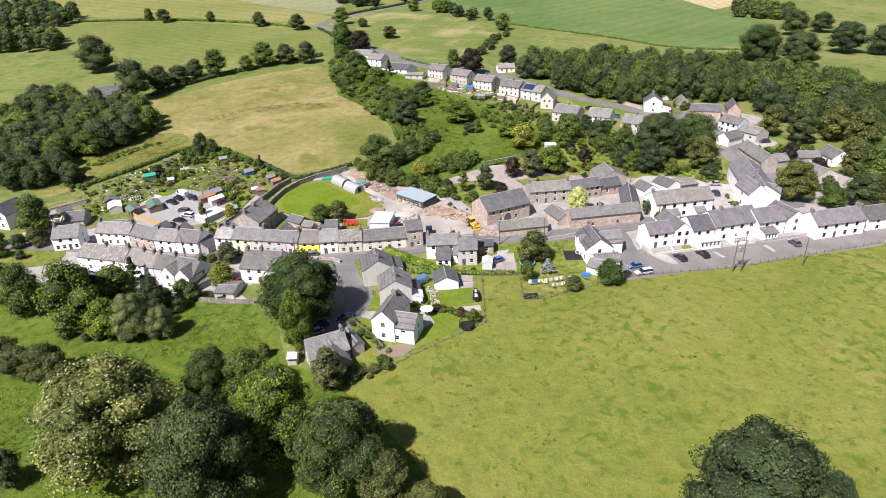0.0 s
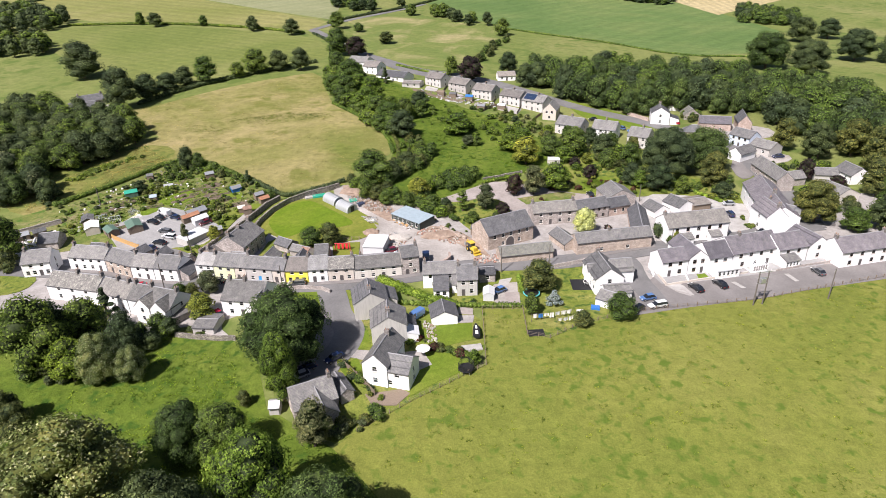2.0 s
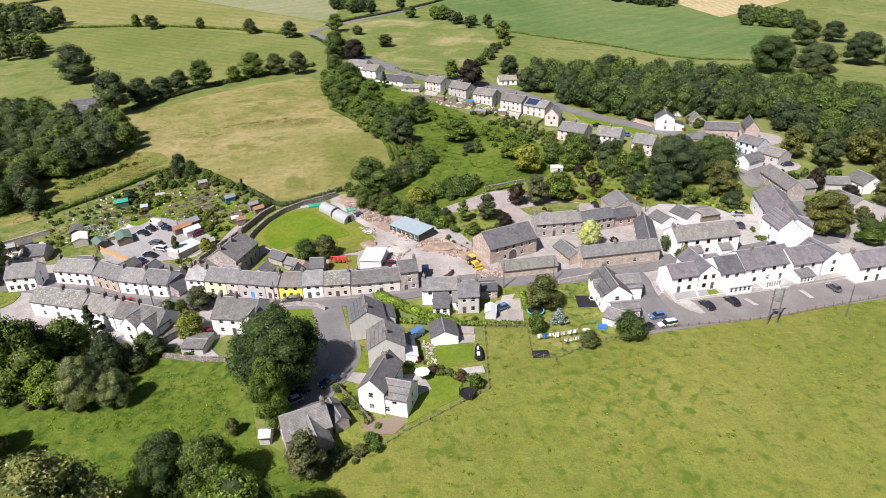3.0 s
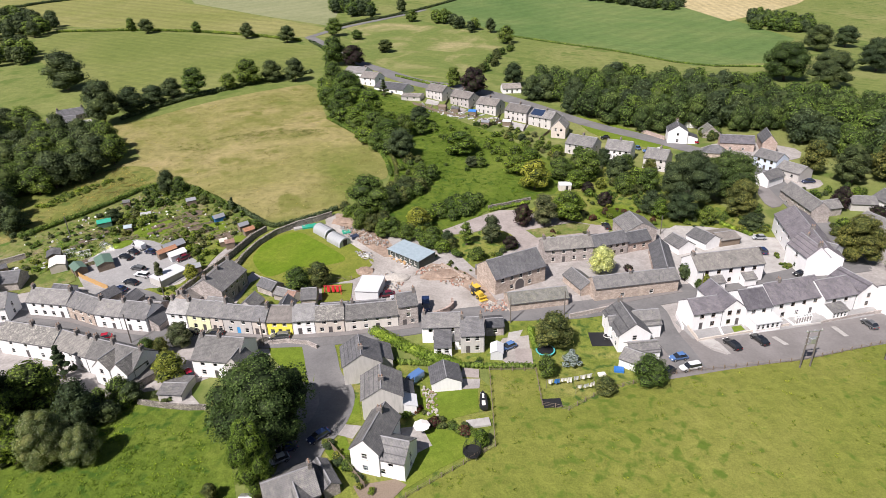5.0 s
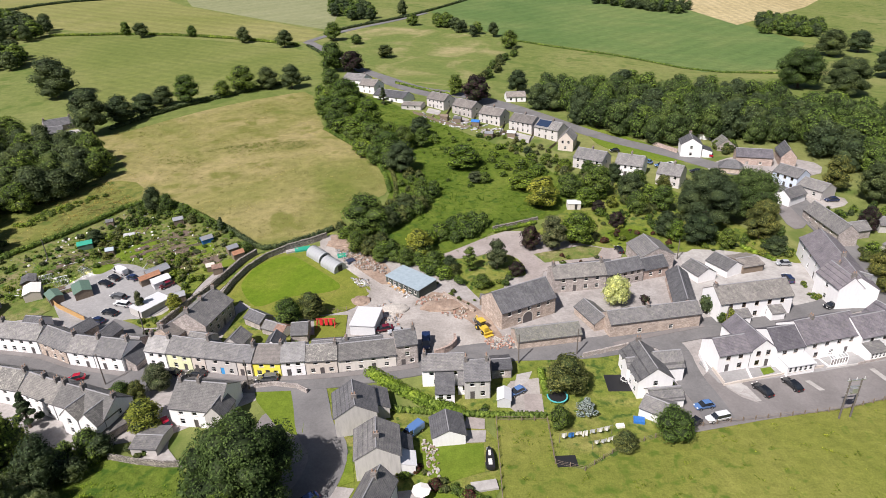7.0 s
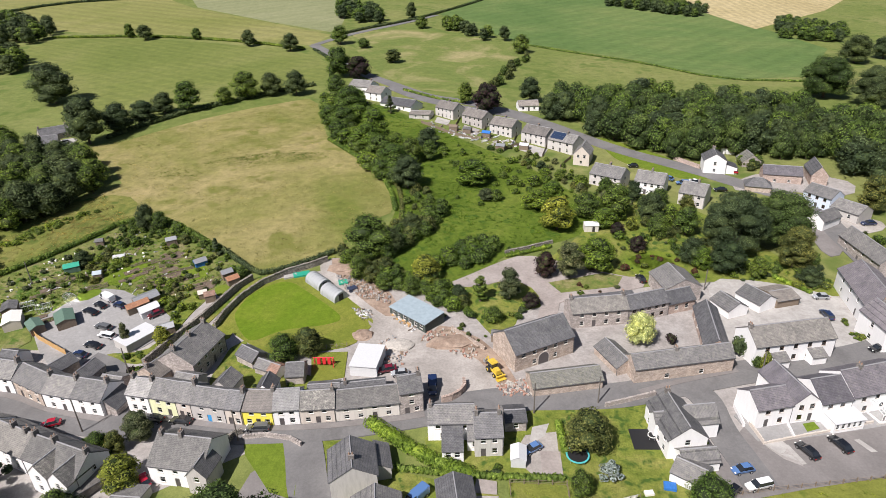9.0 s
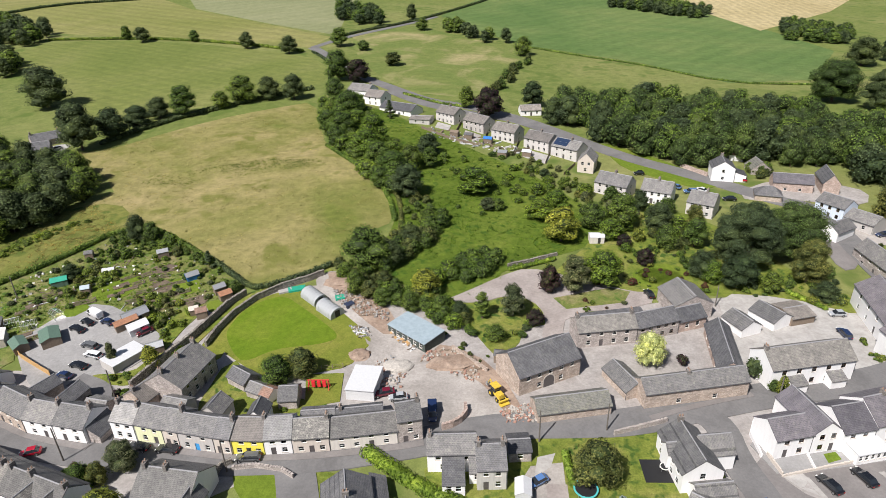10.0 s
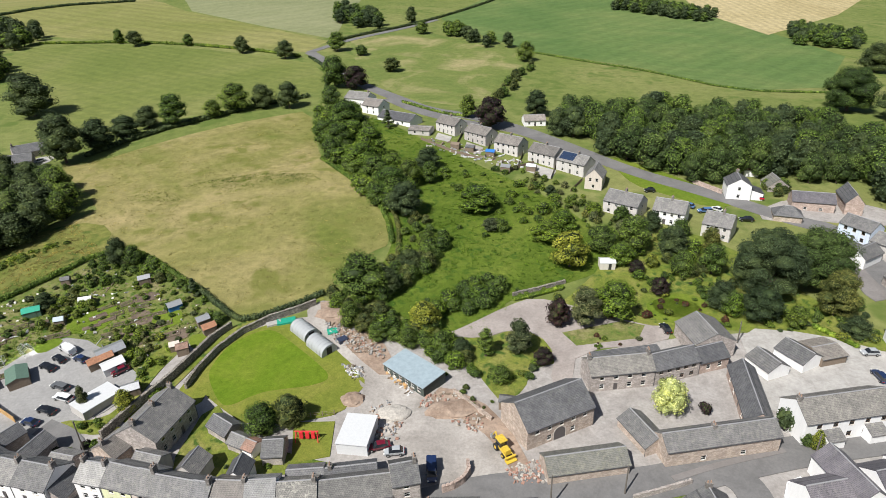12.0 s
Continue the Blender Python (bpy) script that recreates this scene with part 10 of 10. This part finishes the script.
scatter([112.2, 198.1, 124.2, 185.4, 117.1, 179.8, 106.5, 184.9], 14, ('shrub_green', 'shrub_bright', 'shrub_gold', 'shrub_dark'), 0.9, 2.2, "shrub bordering the court", "court shrubs", 50)
scatter([112.8, 167.1, 111.8, 158, 111.3, 155.2, 110, 159.8], 8, ('shrub_green', 'shrub_gold', 'shrub_bright'), 0.7, 1.6, "flowering shrub beside the white house", "white house shrubs", 51)
scatter([-31.7, 161.1, -28.3, 171.8, -22, 166.5, -13.4, 159.8, -28.7, 158.8], 8, ('shrub_green', 'shrub_bright', 'shrub_dark'), 0.7, 1.6, "shrub in a cottage back garden", "back garden shrubs", 54)
scatter([-58.3, 170.6, -52.5, 173.2, -48.6, 176.2, -44.6, 189.8, -42.2, 185.4, -48.5, 171.1], 16, ('shrub_green', 'shrub_gold', 'shrub_bright', 'shrub_copper'), 0.8, 2.4, "garden shrub beside the flat-roofed shed", "car park shrubs", 55)

# plots beside the curved wall
laid("wall_garden", [-48.4, 187.7, -48.7, 196.1, -44.8, 202.8, -40.8, 205.9, -42, 198.4, -44.7, 190.3, -46.9, 182.2, -49.4, 175.1, -52.8, 175.3, -59.3, 178.2, -59.9, 180.4, -53.6, 179.3, -49.5, 181.2], GARDEN, 3, "small green gardens beside the stone wall", "lawn", soft=1)
woodland("wall_garden_bushes", [-47.8, 188.6, -47.8, 195.3, -44.3, 202, -41.3, 204.4, -42.9, 198.1, -45.5, 191.5, -47.5, 184.4, -48.7, 181.1], 2.6, ('scrub_green', 'scrub_bright', 'scrub_olive'), 1, 2.4, "leafy bushes on plots beside the wall", 47, 1.2)
scatter([-49.9, 179.7, -47.6, 182.3, -49.2, 175.5, -53.8, 176.3, -57.7, 178.5], 8, ('shrub_green', 'shrub_bright', 'shrub_gold'), 0.8, 1.8, "shrub beside the car park shed", "car park shrubs", 61)

# farm gardens
laid("farm_lawn", [73.8, 204.1, 81.9, 204.8, 87.2, 200.1, 82.9, 194, 74.6, 194.6, 72.1, 198.4], LAWN, 2.9, "bright mown lawn in the farm garden", "lawn", soft=1)
scatter([52.3, 192.3, 61, 191.1, 67, 189, 64.9, 185.4, 55.9, 184.7, 50.6, 186.2], 14, ('shrub_green', 'shrub_red', 'shrub_bright', 'shrub_grey'), 0.5, 1.4, "flowering shrub in a border bed", "farm garden shrubs", 62)
scatter([38.3, 213.1, 55.7, 212.9, 55.7, 209.7, 39.1, 208.9], 12, ('shrub_bright', 'shrub_green'), 0.9, 1.5, "clipped green bush beside the drive", "farm garden shrubs", 63)
scatter([20.6, 186.6, 27.5, 176.3, 33.5, 173.1, 30.2, 169.1, 24.2, 172.2, 19.2, 179.8], 12, ('shrub_green', 'shrub_olive', 'shrub_red'), 0.6, 1.6, "weedy shrub beside the barn yard", "bank shrubs", 64)
scatter([61.2, 208.9, 73.7, 211.8, 89.9, 214.4, 98.8, 208.2, 98.4, 195, 87.1, 191.1, 80.2, 196.1, 69.3, 195.7, 61.6, 200.1], 40, ('shrub_green', 'shrub_bright', 'shrub_dark', 'shrub_gold', 'shrub_red', 'shrub_olive', 'shrub_grey'), 0.8, 2.4, "garden shrub round the farm lawn", "farm garden shrubs", 65)
scatter([96.9, 195.2, 109.8, 188, 106.2, 184.7, 95.7, 190], 12, ('shrub_green', 'shrub_dark', 'shrub_bright'), 0.9, 2.2, "shrub along the court's bank", "court shrubs", 66)
scatter([-24.7, 169.1, -14.6, 173.3, -4.4, 166, -9, 164.7, -18.3, 165.2], 10, ('shrub_green', 'shrub_bright', 'shrub_olive'), 0.6, 1.5, "garden shrub behind the terrace", "back garden shrubs", 67)

# forecourts of the white terrace
laid("forecourt_lawn", [82.6, 136.4, 85, 136.6, 85, 134.9, 82.2, 134.4], LAWN, 3.4, "tiny front lawn before a white house", "lawn")
laid("corner_apron", [72.6, 132.7, 76.4, 132.8, 76.9, 130.4, 76.2, 128, 74.1, 129.9], CONCRETE, 3.9, "pale concrete corner beside the parking strip", "pavement")
stone_wall([72.5, 132.6, 78.3, 133.2, 84.6, 133.8, 90.2, 134.4, 95.7, 135], 0.55, 0.25, BEIGE, "low rendered wall before the white terrace")
stone_wall([78.9, 133.3, 79.7, 136.7], 0.6, 0.2, WHITE, "low white wall between two forecourts")
stone_wall([72.7, 137.6, 72.7, 132.9], 0.8, 0.25, BEIGE, "low rendered wall along the corner lane")
stone_wall([58.6, 147.4, 57, 147, 47.4, 145.3], 1.1, 0.35, GREY_STONE, "rendered wall along the street garden")
laid("garden_patio", [19.8, 131.6, 23.2, 130.4, 22.7, 127.7, 19, 128.6], PINKISH, 2.9, "pinkish paved patio behind a garage", "patio")
laid("garage_patio", [18.9, 127.9, 22.9, 127.3, 22.2, 124.4, 18.4, 124.7], PAVING, 3, "grey paved corner beside a garage", "patio")

# upper row gardens
fence([44.4, 339.7, 39.2, 322.8], 1.2, "boarded fence between upper gardens", WOOD, boards=True)
fence([54.6, 325.7, 49.3, 308.3], 1.2, "boarded fence between upper gardens", WOOD, boards=True)
fence([65.3, 310.6, 59.8, 295.9], 1.2, "boarded fence between upper gardens", WOOD, boards=True)
fence([76.1, 298.4, 70.1, 284.4], 1.2, "boarded fence between upper gardens", WOOD, boards=True)
fence([81.1, 281.7, 74.1, 272.5], 1.2, "boarded fence between upper gardens", WOOD, boards=True)
laid("upper_patio", [33.8, 342.6, 39.4, 336.5, 37.4, 330.1, 31.8, 335.2], CONCRETE, 2.6, "pale paved patio behind a house", "patio")
laid("upper_patio", [44.9, 329.1, 50.8, 321.3, 48.3, 313.5, 43, 322.3], PAVING, 2.6, "paved patio with clutter behind houses", "patio")
laid("upper_patio", [66.5, 300.9, 74.3, 292.1, 70.1, 284.4, 62.7, 293.8], CONCRETE, 2.6, "concrete path and patio behind houses", "patio")
rubble([29.4, 336.3, 49.3, 319.4, 66.3, 299.8, 60.3, 293, 45, 307, 27.3, 325.8], 110, "sheds, decking and clutter in the upper gardens", 24, 0.3, 1.2, [WOOD, CONCRETE, WHITE_SHEET, METAL], "clutter", 0.1)
shed(44.8, 318.0, -25, 3.6, 2.8, 2.0, DARK_SLATE, "dark garden shed behind the upper row")
shed(55.2, 294.8, -25, 3.6, 2.8, 2.0, METAL, "grey garden shed behind the upper row")
shed(52.2, 311.7, -25, 3.6, 2.8, 2.0, BLUE_TARP, "small shed with a blue roof")
shed(64.9, 294.0, -25, 3.6, 2.8, 2.0, WHITE_SHEET, "white garden shed behind the upper row")
shed(39.2, 322.1, -25, 3.6, 2.8, 2.0, WOOD, "wooden garden shed behind the upper row")
conservatory(conserv, 4.2, 4.2, 3.2, 2.2)
solar_panels(solar, 8.0, 7.4, 4.7, 2.5, 0.6, 6)

# grass too fine to count
tufts("green_sweep", [-62, 300, -40, 306, -18, 303, -14, 296, -38, 292, -66, 284, -84, 288, -78, 296], 1500, TUSSOCK, 0.3, 0.6, "greener tufts sweeping across the hay field", 71, 0.06, 0.3)
tufts("pasture_tussocks", [25.7, 129.1, 34.6, 127.5, 33.7, 116.6, 45.6, 118.9, 59.8, 121.9, 90, 122.1, 137, 127.8, 156.7, 125.1, 120, 45.8, 63.1, 44.5, 12.8, 61, 2.1, 74, -8.8, 90.5, 5.7, 99.6, 22.2, 107.9], 800, TUSSOCK, 0.4, 0.9, "darker green tussocks standing in the pasture", 61, 0.1, 0.35)
tufts("meadow_weeds", [-64.9, 101.2, -61.3, 126.5, -49.3, 131.8, -33, 125.4, -26.5, 102.8, -14.7, 93.8, -7.9, 89.6, 0.1, 74.3, -9.3, 54.6, -68.8, 63.8, -97, 115.3, -86.5, 117.8], 2200, WEED, 0.4, 0.9, "coarse weeds in the lush meadow", 62, 0.06, 0.5)
tufts("scrub_weeds", [-9.6, 312.1, 3.9, 370.9, 27.8, 331.4, 60.4, 276.8, 71.8, 250.1, 74.5, 225.2, 58.2, 215.7, 40.8, 212.5, 31.2, 197.6, 16.4, 200, 7.8, 213.2, 2.7, 222, 10.2, 238.3, 11.4, 261.5, 1.6, 291.6], 2600, WEED, 0.4, 1.0, "tall weeds in the overgrown field", 63, 0.09, 0.7)
tufts("hay_tufts", [-26.9, 376.3, -19.6, 334.8, -6.8, 296.6, 7.7, 262.1, 9.1, 243.3, -7.4, 223.6, -29.1, 210.1, -60.8, 246.9, -77.9, 253.1, -114.7, 289.3, -123.5, 325, -84.2, 346.9, -54.5, 365.4], 2600, HAYTUFT, 0.35, 0.8, "tufts of uncut grass in the hay field", 64, 0.06, 0.3)
tufts("rough_tufts", [-76.8, 249.6, -89.2, 231.8, -100, 220.7, -106.6, 214.1, -114.2, 210.6, -125.8, 233, -122.2, 246.8, -108.6, 258.3, -93.5, 271.2], 900, HAYTUFT, 0.4, 1.0, "coarse tufts in the rough field", 65, 0.1, 0.5)
car(-131.1, 331.3, 47, "saloon", "silver", "silver car before the farmhouse")

clear_kinds()
clear_cars()
